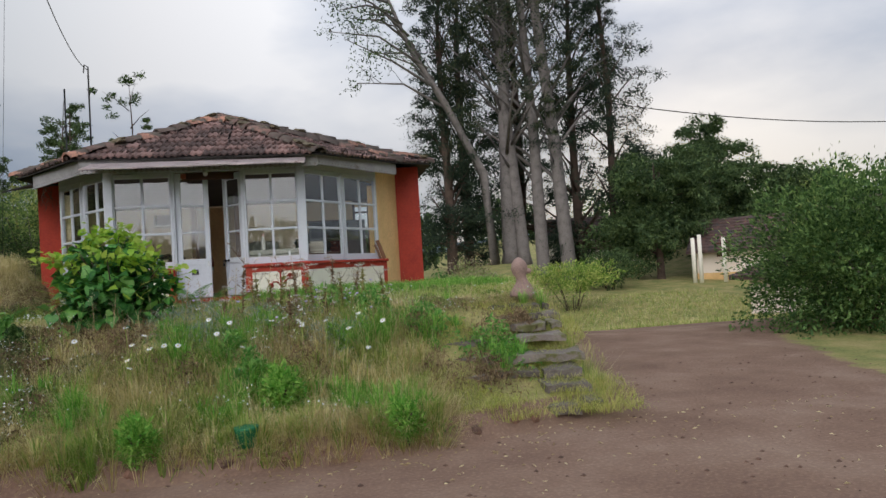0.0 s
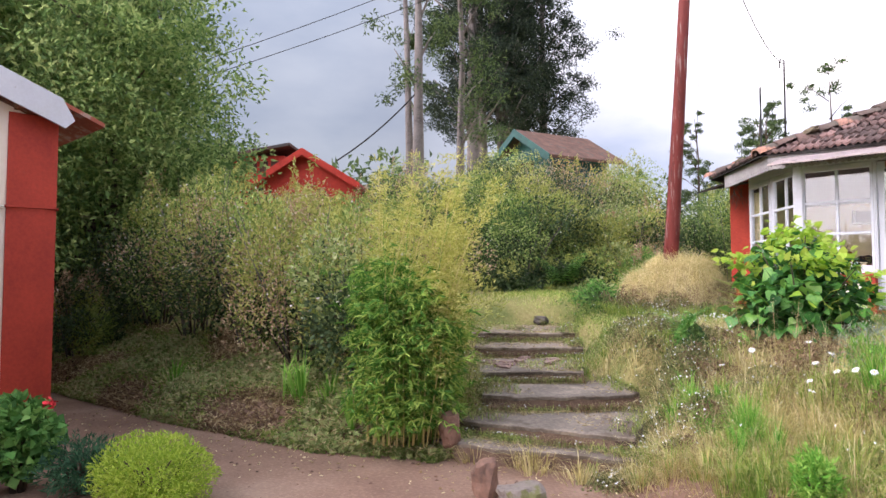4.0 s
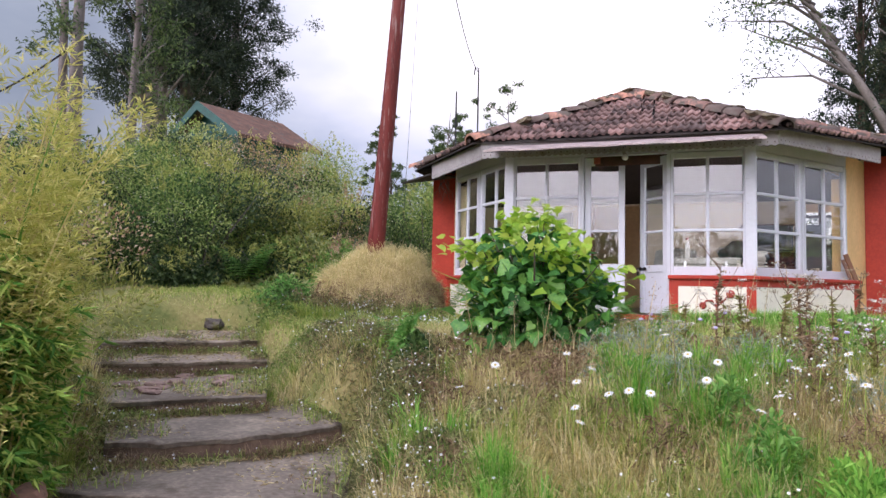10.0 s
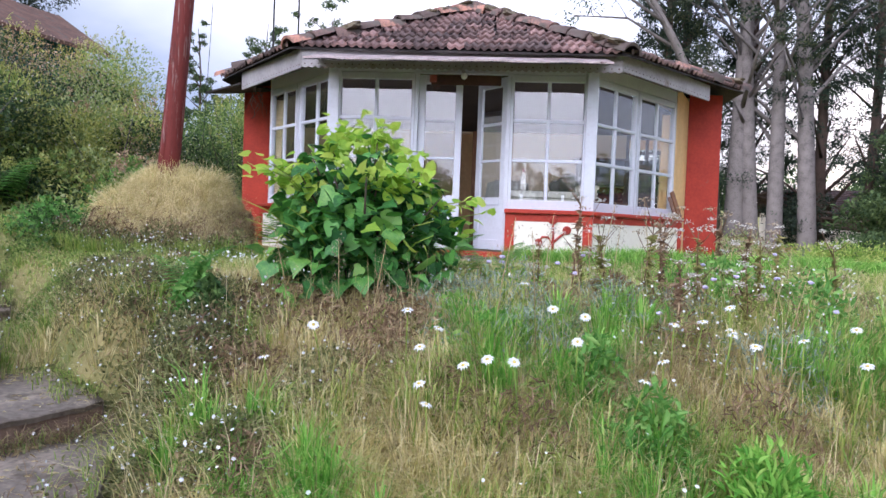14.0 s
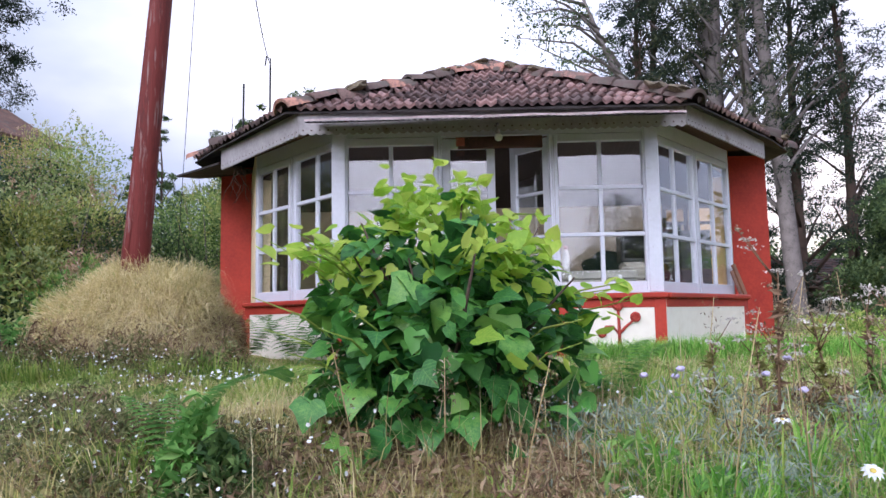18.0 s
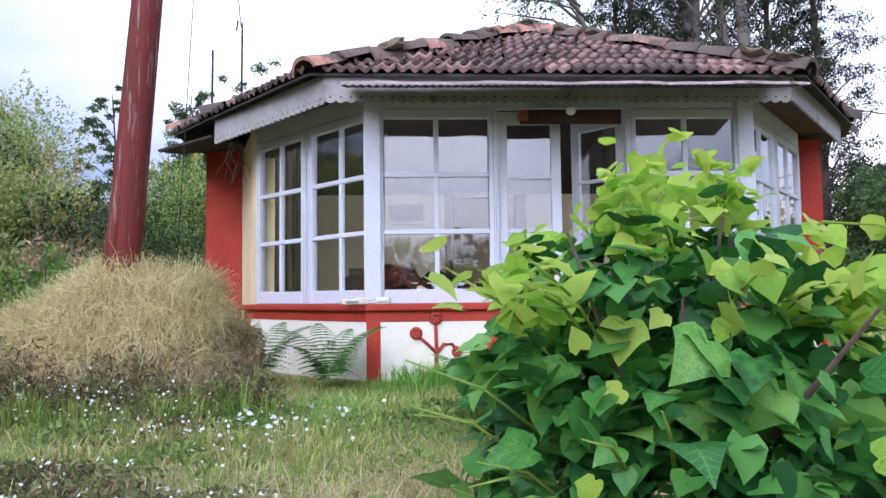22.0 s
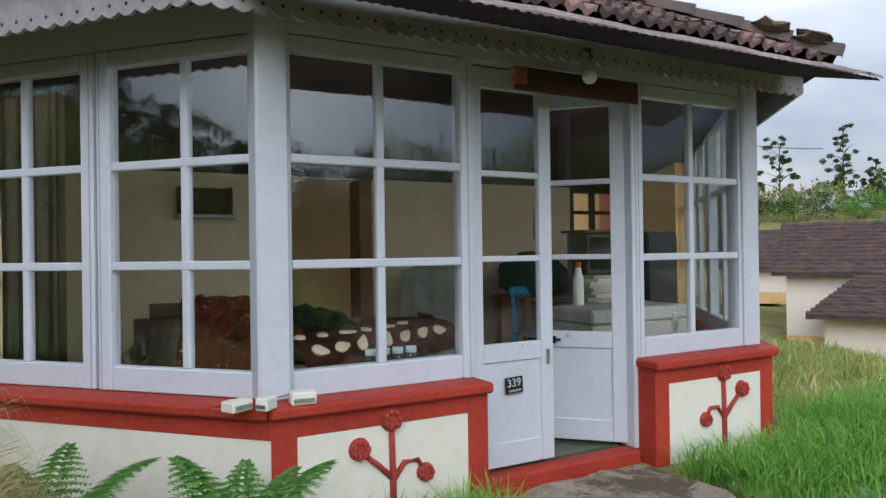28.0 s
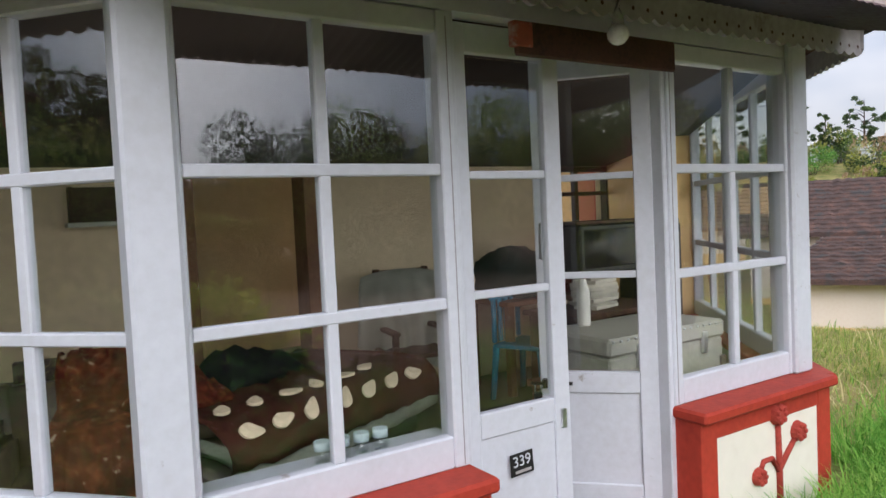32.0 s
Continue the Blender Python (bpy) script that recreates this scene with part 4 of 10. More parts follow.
# wall between the glazed bay and the rear room, with a doorway
DW0, DW1, DWZ = -2.62, -1.66, 3.16
IW0, IW1, IWZ0, IWZ1 = 0.80, 1.60, 1.95, 3.17
room = thing("wall_room", "cream plastered wall of the bay with a dark doorway", "wall", kind="structure")
part("wall_body", boxes((LX + 0.44, DW0, WALL_Y, WALL_Y + 0.2, FLOOR, TOP - 0.05), (DW1, IW0, WALL_Y, WALL_Y + 0.2, FLOOR, TOP - 0.05), (IW1, RX - 0.52, WALL_Y, WALL_Y + 0.2, FLOOR, TOP - 0.05), (IW0, IW1, WALL_Y, WALL_Y + 0.2, FLOOR, IWZ0), (IW0, IW1, WALL_Y, WALL_Y + 0.2, IWZ1, TOP - 0.05), (DW0, DW1, WALL_Y, WALL_Y + 0.2, DWZ, TOP - 0.05)), M["interior"], room)
for x0_, x1_ in ((DW0 - 0.02, DW0 + 0.07), (DW1 - 0.07, DW1 + 0.06)):
    part("jamb", boxes((x0_, x1_, WALL_Y - 0.03, WALL_Y + 0.22, FLOOR, DWZ + 0.02), bevel=0.006), M["wood"], room, "brown wooden door jamb")
part("lintel", boxes((DW0 - 0.02, DW1 + 0.06, WALL_Y - 0.028, WALL_Y + 0.21, DWZ + 0.02, DWZ + 0.1), bevel=0.006), M["wood"], room)
# made-up window, dark-barred, stands in for the bay's side panes
inner = thing("window_inner", "dark-framed stand-in window added in the bay's back wall", "window", kind="structure")
fr = part("window_frame", boxes((IW0, IW0 + 0.05, WALL_Y - 0.01, WALL_Y + 0.08, IWZ0, IWZ1), (IW1 - 0.05, IW1, WALL_Y - 0.01, WALL_Y + 0.08, IWZ0, IWZ1), (IW0 + 0.05, IW1 - 0.05, WALL_Y - 0.01, WALL_Y + 0.08, IWZ0, IWZ0 + 0.05), (IW0 + 0.05, IW1 - 0.05, WALL_Y - 0.01, WALL_Y + 0.08, IWZ1 - 0.05, IWZ1)), M["wood_dark"], inner)
part("mullion", boxes((1.12, 1.165, WALL_Y, WALL_Y + 0.06, IWZ0 + 0.05, IWZ1 - 0.05)), M["wood_dark"], fr)
for z in (2.41, 2.90):
    for x0_, x1_ in ((IW0 + 0.05, 1.12), (1.165, IW1 - 0.05)):
        part("glazing_bar", boxes((x0_, x1_, WALL_Y + 0.004, WALL_Y + 0.056, z - 0.02, z + 0.02)), M["wood_dark"], fr)
# red strip added behind the made-up window in place of the outer pier
ob = part("pilaster", boxes((RX - 0.27, RX - 0.21, 16.02, 16.50, 1.3, 3.5)), M["red_pale"])
tagged(ob, "orange-red strip added in the rear room, standing in for the outer pier", "pilaster", kind="structure")
ob = part("floor", slab_of([(LX + 0.2, BACK_Y - 0.2, FLOOR), (LX + 0.2, 15.7, FLOOR), (EL.x + 0.1, EL.y + 0.1, FLOOR), (A.x + 0.03, A.y + 0.14, FLOOR), (B.x - 0.03, B.y + 0.14, FLOOR), (ER.x - 0.1, ER.y + 0.1, FLOOR), (RX - 0.2, 15.7, FLOOR), (RX - 0.2, BACK_Y - 0.2, FLOOR)], 0.2), M["floor"])
tagged(ob, "dull grey-green cement floor of the bay", "floor", kind="structure")
cz = lambda y: 3.20 + max(0.0, 15.6 - y) * 0.112
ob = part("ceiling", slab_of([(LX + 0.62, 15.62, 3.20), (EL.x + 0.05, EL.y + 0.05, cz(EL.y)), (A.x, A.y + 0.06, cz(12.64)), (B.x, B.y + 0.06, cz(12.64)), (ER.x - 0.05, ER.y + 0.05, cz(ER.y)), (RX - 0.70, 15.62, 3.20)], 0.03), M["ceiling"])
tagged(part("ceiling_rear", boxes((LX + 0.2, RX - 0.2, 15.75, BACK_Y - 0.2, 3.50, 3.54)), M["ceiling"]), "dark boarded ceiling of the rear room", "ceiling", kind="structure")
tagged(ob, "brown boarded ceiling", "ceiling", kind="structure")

# roof
P, Q = Vector((-1.72, 14.1, 4.71)), Vector((-1.72, 18.0, 4.71))
A1, B1 = Vector((-3.90, 12.36, 3.715)), Vector((0.20, 12.22, 3.66))
EL1, ER1 = Vector((-5.16, 13.92, 3.74)), Vector((1.78, 14.12, 3.74))
CL, CR = Vector((-5.95, 15.3, 3.90)), Vector((2.58, 15.45, 3.90))
KL, KR = Vector((-5.95, 19.1, 3.90)), Vector((2.58, 19.1, 3.90))
roof = thing("roof", "weathered clay-tiled hipped roof over the bay", "roof", kind="structure")
facets = [("F", (A1, B1, P)), ("R", (B1, ER1, P)), ("L", (EL1, A1, P)), ("R2", (ER1, CR, P)), ("L2", (CL, EL1, P)), ("E", (CR, KR, Q, P)), ("W", (KL, CL, P, Q)), ("N", (KR, KL, Q))]
for nm, cs in facets:
    part("roof_deck", slab_of(cs, 0.02), M["deck"], roof)


def tile_mesh():
    bm = bmesh.new()
    n = 12
    prof = [(-0.112 + 0.224 * i / n, 0.012 + 0.017 * math.cos(4 * math.pi * i / n + 0.4)) for i in range(n + 1)]
    rows = []
    for y, lift in ((-0.02, 0.040), (0.30, 0.004)):
        rows.append([bm.verts.new((x, y, z + lift)) for x, z in prof])
    low = [bm.verts.new((x, -0.015, z + 0.004)) for x, z in prof]
    for i in range(n):
        f = bm.faces.new((rows[0][i], rows[0][i + 1], rows[1][i + 1], rows[1][i]))
        f.smooth = True
        bm.faces.new((low[i], low[i + 1], rows[0][i + 1], rows[0][i]))
    m = bpy.data.meshes.new("roof_tile")
    bm.to_mesh(m)
    bm.free()
    m.materials.append(M["tile"])
    return m


TILE = tile_mesh()


def tile_facet(cs, w=0.215, course=0.235, jit=0.019):
    """Rows of clay tiles over one facet; the first two corners are the eave."""
    e0, e1 = cs[0], cs[1]
    u = (e1 - e0).normalized()
    nrm = (e1 - e0).cross(cs[2] - e0).normalized()
    if nrm.z < 0:
        nrm = -nrm
    v = nrm.cross(u)
    flat = [((c - e0).dot(u), (c - e0).dot(v)) for c in cs]
    top = max(y for _, y in flat)
    j = 0
    made = 0
    while j * course < top - 0.05:
        yy = j * course + course * 0.5
        cuts = []
        for (xa, ya), (xb, yb) in zip(flat, flat[1:] + flat[:1]):
            if (ya - yy) * (yb - yy) < 0:
                cuts.append(xa + (xb - xa) * (yy - ya) / (yb - ya))
        if len(cuts) >= 2:
            lo, hi = min(cuts), max(cuts)
            n = int((hi - lo) / w) + 1
            for i in range(n):
                x = lo + (i + 0.5) * (hi - lo) / n
                o = e0 + u * (x + random.uniform(-jit, jit)) + v * (j * course + random.uniform(-jit, jit)) + nrm * (0.008 + random.uniform(0, 0.006))
                r = Matrix(((u.x, v.x, nrm.x, o.x), (u.y, v.y, nrm.y, o.y), (u.z, v.z, nrm.z, o.z), (0, 0, 0, 1)))
                put("roof_tile", TILE, None, roof, matrix=r @ pose(0, 0, 0, random.uniform(-2.2, 1.6), random.uniform(-2.2, 2.2), random.uniform(-3.4, 3.4)) @ Matrix.Diagonal(((hi - lo) / n / w * 0.99, 1, 1, 1)))
                made += 1
        j += 1
    return made


def ridge_mesh():
    bm = bmesh.new()
    n = 7
    ring0, ring1, in0 = [], [], []
    for i in range(n + 1):
        a = math.pi * (0.02 + 0.96 * i / n)
        ring0.append(bm.verts.new((math.cos(a) * 0.162, -0.03, math.sin(a) * 0.135 - 0.02)))
        ring1.append(bm.verts.new((math.cos(a) * 0.125, 0.36, math.sin(a) * 0.10 - 0.02)))
        in0.append(bm.verts.new((math.cos(a) * 0.145, -0.03, math.sin(a) * 0.110 - 0.03)))
    for i in range(n):
        bm.faces.new((ring0[i], ring1[i], ring1[i + 1], ring0[i + 1])).smooth = True
        bm.faces.new((in0[i], ring0[i], ring0[i + 1], in0[i + 1]))
    m = bpy.data.meshes.new("ridge_tile")
    bm.to_mesh(m)
    bm.free()
    m.materials.append(M["ridge"])
    return m


RIDGE = ridge_mesh()


def ridge_line(p, q, step=0.33):
    """Half-round tiles up a hip or along a ridge, from p up to q."""
    d = q - p
    n = max(1, round(d.length / step))
    y = d.normalized()
    x = y.cross(Vector((0, 0, 1))).normalized()
    z = x.cross(y)
    for i in range(n):
        o = p + d * (i / n) + z * 0.03
        r = Matrix(((x.x, y.x, z.x, o.x), (x.y, y.y, z.y, o.y), (x.z, y.z, z.z, o.z), (0, 0, 0, 1)))
        put("ridge_tile", RIDGE, None, roof, matrix=r @ pose(0, 0, 0, random.uniform(-5, 6), random.uniform(-12, 12), random.uniform(-6, 6)))
        if random.random() < 0.4:
            bm = bmesh.new()
            bmesh.ops.create_icosphere(bm, subdivisions=2, radius=1)
            for w in bm.verts:
                w.co = Vector((w.co.x * 0.15, w.co.y * 0.12, w.co.z * 0.045)) * (1 + 0.55 * noise.noise(w.co * 2.3 + Vector((i * 3.1, p.x, p.y))))
            part("moss_crust", bm, M["moss_crust"], roof, matrix=r @ pose(random.uniform(-0.1, 0.1), random.uniform(0, 0.25), 0.07))


# eaves: scalloped valance, flashing, soffit
def valance(name, p, q, label, z1p, z1q, drop=0.20, teeth=0.085):
    """White board with a scalloped, pierced lower edge from p to q."""
    d = q - p
    ln = d.length
    m = face_frame(p, q)
    n = max(4, int(ln / teeth))
    pts = []
    for i in range(n):
        for k in range(5):
            x = (i + k / 5) * ln / n
            pts.append((x, -drop - 0.022 * math.sin(math.pi * k / 5)))
    pts.append((ln, -drop))
    outline = pts + [(ln, z1q - z1p), (0, 0)]
    b = thing(name, label, "fascia", kind="structure")
    part("valance", prism(outline, 0.02, m @ pose(0, 0, z1p)), M["fascia"], b)
    bm = bmesh.new()
    for i in range(n):
        x = (i + 0.5) * ln / n
        bmesh.ops.create_circle(bm, cap_ends=True, segments=8, radius=0.009, matrix=m @ pose(x, -0.002, z1p - drop + 0.028, 90, 0, 0))
    part("pierced_holes", bm, M["wood_dark"], b)
    return b


FZ = 3.70
valance("fascia_front", Vector((-3.755, 12.392, 0)), Vector((0.158, 12.392, 0)), "weathered white scalloped valance board under the eave", FZ, FZ + 0.01)
valance("fascia_right", Vector((0.16, 12.38, 0)), Vector((1.69, 14.16, 0)), "white scalloped valance board under the eave", FZ + 0.05, FZ + 0.02, 0.23)
valance("fascia_left", Vector((-5.09, 13.93, 0)), Vector((-3.76, 12.385, 0)), "weathered white scalloped valance board under the eave", FZ + 0.02, FZ + 0.02, 0.23)
fl = thing("eave_flashing", "bent pinkish sheet-metal flashing along the eave", "flashing", kind="structure")
for nm, y0_, z0_, y1_, z1_, lip, wave, mt in (("sheet", 12.34, 3.635, 11.76, 3.465, 0.022, 0.0, "flash"), ("corrugated_sheet", 12.37, 3.60, 11.775, 3.440, 0.0, 0.009, "iron_grey")):
    bmf = bmesh.new()
    n = 120 if wave else 26
    va, vb, vc = [], [], []
    for i in range(n + 1):
        x = -3.56 + 3.52 * i / n
        w = (wave if i % 2 else -wave) if wave else 0.005 * math.sin(i * 0.9) + 0.003 * math.sin(i * 4.1)
        va.append(bmf.verts.new((x, y0_, z0_ + w * 0.5)))
        vb.append(bmf.verts.new((x, y1_ + 0.5 * w, z1_ + w)))
        vc.append(bmf.verts.new((x, y1_ - 0.004 + 0.5 * w, z1_ + w - lip)))
    for i in range(n):
        bmf.faces.new((va[i], va[i + 1], vb[i + 1], vb[i]))
        if lip:
            bmf.faces.new((vb[i], vb[i + 1], vc[i + 1], vc[i]))
    bmesh.ops.solidify(bmf, geom=bmf.faces[:], thickness=0.005)
    part(nm, bmf, M[mt], fl)
sof = part("soffit", slab_of([(-3.75, 12.42, 3.66), (0.17, 12.42, 3.66), (1.66, 14.2, 3.66), (1.25, 14.3, 3.66), (-0.16, 12.62, 3.66), (-3.38, 12.62, 3.66), (-4.66, 14.0, 3.66), (-5.06, 14.0, 3.66)], 0.015), M["wood_dark"])
tagged(sof, "dark boarded soffit under the eave", "soffit", kind="structure")

part("eave_sheet", slab_of([(-5.80, 14.30, 3.50), (-5.16, 14.05, 3.60), (-5.06, 15.62, 3.80), (-6.0, 15.62, 3.74)], 0.025), M["deck"], roof, "dark sheet over the corner pier")
for nm, cs in facets[:5]:
    tile_facet(list(cs))
for p_, q_ in ((A1, P), (B1, P), (ER1, P), (EL1, P), (CR, P), (CL, P), (P, Q)):
    ridge_line(p_, q_)


# ---- concrete steps up the bank ----
def rough_slab(name, corners, thick, mat, parent=None, label="", cuts=6, jitter=0.018):
    """A worn slab: a quadrilateral top with broken edges."""
    bm = bmesh.new()
    a, b, c, d = [Vector(p) for p in corners]
    grid = []
    for j in range(cuts + 1):
        row = []
        for i in range(cuts * 2 + 1):
            u, v = i / (cuts * 2), j / cuts
            p = a.lerp(b, u).lerp(d.lerp(c, u), v)
            e = 1.6 if i in (0, cuts * 2) or j in (0, cuts) else 0.6
            row.append(bm.verts.new(p + Vector((random.uniform(-1, 1), random.uniform(-1, 1), random.uniform(-0.6, 0.6))) * jitter * e))
        grid.append(row)
    for j in range(cuts):
        for i in range(cuts * 2):
            bm.faces.new((grid[j][i], grid[j][i + 1], grid[j + 1][i + 1], grid[j + 1][i]))
    rim = [grid[0][i] for i in range(cuts * 2)] + [grid[j][-1] for j in range(cuts)] + [grid[-1][i] for i in range(cuts * 2, 0, -1)] + [grid[j][0] for j in range(cuts, 0, -1)]
    low = [bm.verts.new(v.co + Vector((random.uniform(-1, 1) * jitter, random.uniform(-1, 1) * jitter, -thick))) for v in rim]
    for i in range(len(rim)):
        k = (i + 1) % len(rim)
        bm.faces.new((rim[k], rim[i], low[i], low[k]))
    return part(name, bm, M[mat], parent, label)


def tread_slab(quad, za, zb, bow, parent, nx_=26, ny_=12):
    """A worn cement tread: a thin slab with a bowed, rounded and chipped nose over its riser."""
    a, b, c, d = [Vector((p[0], p[1], 0)) for p in quad]
    u = (b - a).normalized()
    n = Vector((u.y, -u.x, 0))
    def nose(k, out):
        return a.lerp(b, k) + n * (bow * 4 * k * (1 - k) + out + 0.018 * noise.noise(Vector((k * 9, a.x, 2))))
    bm = bmesh.new()
    rows = []
    for j in range(ny_ + 1):
        row = []
        for i in range(nx_ + 1):
            k, v = i / nx_, (j / ny_) ** 1.3
            p = nose(k, 0.012).lerp(d.lerp(c, k), v)
            p.z = za + (zb - za) * v + 0.016 * noise.noise(Vector((p.x * 2.2, p.y * 2.2, 1))) + 0.006 * noise.noise(Vector((p.x * 9, p.y * 9, 4)))
            if j == 0:
                p.z -= 0.004 + 0.022 * max(0, noise.noise(Vector((k * 14, a.y, 5))))
            row.append(bm.verts.new(p))
        rows.append(row)
    low = [bm.verts.new(v.co + Vector((-n.x * 0.012, -n.y * 0.012, -0.032))) for v in rows[0]]
    rows.insert(0, low)
    for r0, r1 in zip(rows, rows[1:]):
        for i in range(nx_):
            bm.faces.new((r0[i], r0[i + 1], r1[i + 1], r1[i])).smooth = r0 is not low
    for side in (0, nx_):
        edge = [r[side] for r in rows[1:]]
        foot = [bm.verts.new(v.co - Vector((0, 0, 0.22))) for v in edge]
        for i in range(len(edge) - 1):
            bm.faces.new((edge[i], foot[i], foot[i + 1], edge[i + 1]))
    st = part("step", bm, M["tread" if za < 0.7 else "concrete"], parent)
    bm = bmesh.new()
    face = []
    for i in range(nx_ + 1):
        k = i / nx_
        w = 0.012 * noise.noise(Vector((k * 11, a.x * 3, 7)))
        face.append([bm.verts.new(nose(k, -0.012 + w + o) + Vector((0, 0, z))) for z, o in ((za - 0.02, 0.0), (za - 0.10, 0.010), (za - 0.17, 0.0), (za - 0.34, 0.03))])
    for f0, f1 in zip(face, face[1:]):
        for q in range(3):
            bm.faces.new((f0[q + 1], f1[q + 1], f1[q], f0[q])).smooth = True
    part("riser", bm, M["riser"], st, "mud-stained cement riser, darkened with painted shade")


steps = thing("garden_steps", "worn concrete garden steps overgrown with weeds", "steps", kind="structure")
for *quad, za, zb, bow in TREADS:
    tread_slab(quad, za, zb, bow, steps)

# concrete slab before the door
slab = rough_slab("door_slab", ((-2.35, 11.75, 1.20), (-1.2, 11.70, 1.20), (-1.2, 12.48, 1.22), (-2.35, 12.48, 1.22)), 0.25, "concrete", None)
tagged(slab, "worn concrete slab before the door", "door step", kind="structure")

# ---- leaning red pole ----
pole = thing("utility_pole", "red-painted leaning wooden pole with a split foot", "pole", (-5.14, 11.70, 1.5))
bm = bmesh.new()
tube(bm, [(0.0, 0, 0), (0.055, 0, 0.7), (0.08, 0, 1.0), (0.245, 0, 3.2), (0.53, 0, 7.2)], [0.135, 0.125, 0.118, 0.10, 0.08], 12)
part("shaft", bm, M["pole"], pole)
bm = bmesh.new()
tube(bm, [(-0.03, -0.10, 0), (0.03, -0.095, 0.8), (0.10, -0.09, 1.7)], [0.045, 0.04, 0.015], 7)
part("splint", bm, M["pole"], pole)


# ---- plants ----
def bush(name, label, centre, radii, n, leaf, mat, category="bush", stems=9, extra=None, aim_up=0.4, shell=0.6, rough=0.28, group=""):
    """A bush: stems from the ground and a lumpy crown of single leaves."""
    c = Vector(centre)
    foot = float(terrain(c.x, c.y)) - 0.03
    b = thing(name, label, category, (c.x, c.y, foot), group)
    radii = [q * 0.92 for q in radii]
    pts, d = blob_points(n, (0, 0, c.z - foot), radii, shell, rough)
    keep = pts[:, 2] > -0.05
    pts, d = pts[keep], d[keep]
    put("foliage", leaves("foliage", pts, d + [0, 0, aim_up], leaf[0], leaf[1], 0.7), M[mat], b)
    if extra:
        k, m2, l2 = extra
        p2, d2 = blob_points(k, (0, 0, c.z - foot + radii[2] * 0.12), [r * 1.03 for r in radii], 0.25, rough)
        up = p2[:, 2] > (c.z - foot) * 0.9
        put("seed_mass", leaves("seed_mass", p2[up], d2[up] + [0, 0, 1], l2[0], l2[1], 0.8), M[m2], b)
    for i in range(stems):
        bm = bmesh.new()
        a = 2 * math.pi * i / stems + random.uniform(-0.3, 0.3)
        r = random.uniform(0.3, 0.8)
        e = Vector((math.cos(a) * radii[0] * r, math.sin(a) * radii[1] * r, (c.z - foot) + radii[2] * random.uniform(0.0, 0.6)))
        s = Vector((math.cos(a) * 0.12 * radii[0], math.sin(a) * 0.12 * radii[1], 0))
        tube(bm, [s, s.lerp(e, 0.5) + Vector((0, 0, 0.1)), e], [0.018, 0.012, 0.005], 5)
        part("stem", bm, M["bark_dark"], b)
    return b


def crown_tree(name, label, place, height, trunk_r, clumps, leaf, mat, bark="bark", lean=(0, 0), category="tree", spread=0.5, n_leaf=500, base_z=None, fork=1):
    """A tree: tapered trunk, limbs to clumps of leaves. clumps: (height share, out, angle, size)."""
    x, y = place
    z0 = float(terrain(x, y)) - 0.1 if base_z is None else base_z
    t = thing(name, label, category, (x, y, z0))
    bm = bmesh.new()
    top = Vector((lean[0], lean[1], height))
    path = [top * k + Vector((math.sin(k * 7 + x) * 0.012 * height * k, math.cos(k * 5 + y) * 0.012 * height * k, 0)) for k in (0, 0.02, 0.25, 0.5, 0.75, 1.0)]
    tube(bm, path, [trunk_r * 1.35, trunk_r * 1.1, trunk_r * 0.85, trunk_r * 0.62, trunk_r * 0.38, trunk_r * 0.1], 9)
    part("trunk", bm, M[bark], t)
    cs, ds = [], []
    for hs, out, ang, size in clumps:
        a = radians(ang)
        root = top * max(0.08, hs - 0.10)
        e = top * hs + Vector((math.cos(a) * out, math.sin(a) * out, 0))
        r = trunk_r * (1 - hs) * 0.35 + 0.03
        midp = root.lerp(e, 0.5) + Vector((0, 0, 0.08 * out))
        bm = bmesh.new()
        tube(bm, [root, midp, e], [r, r * 0.6, r * 0.2], 5)
        part("limb", bm, M[bark], t)
        k = int(n_leaf * size ** 1.6 * random.uniform(0.7, 1.2))
        for q in range(max(2, int(k / 90))):
            sub = np.asarray(e) * rng.uniform(0.82, 1.05) + rng.normal(0, size * 0.34, 3) * [1, 1, 0.55]
            p, d = blob_points(90, sub, [size * spread * 0.6, size * spread * 0.6, size * spread * 0.38], 0.8, 0.3)
            cs.append(p)
            ds.append(d)
    if clumps:
        put("crown", leaves("crown", np.concatenate(cs), np.concatenate(ds), leaf[0], leaf[1], 0.8), M[mat], t)
    return t


def ring_clumps(n, h0, h1, out0, out1, size0, size1, seed, arc=(0, 360)):
    r = random.Random(seed)
    res = []
    for i in range(n):
        k = (i + r.random()) / n
        res.append((h0 + (h1 - h0) * k, (out0 + (out1 - out0) * k) * r.uniform(0.5, 1.1), arc[0] + (arc[1] - arc[0]) * r.random(), (size0 + (size1 - size0) * k) * r.uniform(0.7, 1.25)))
    return res


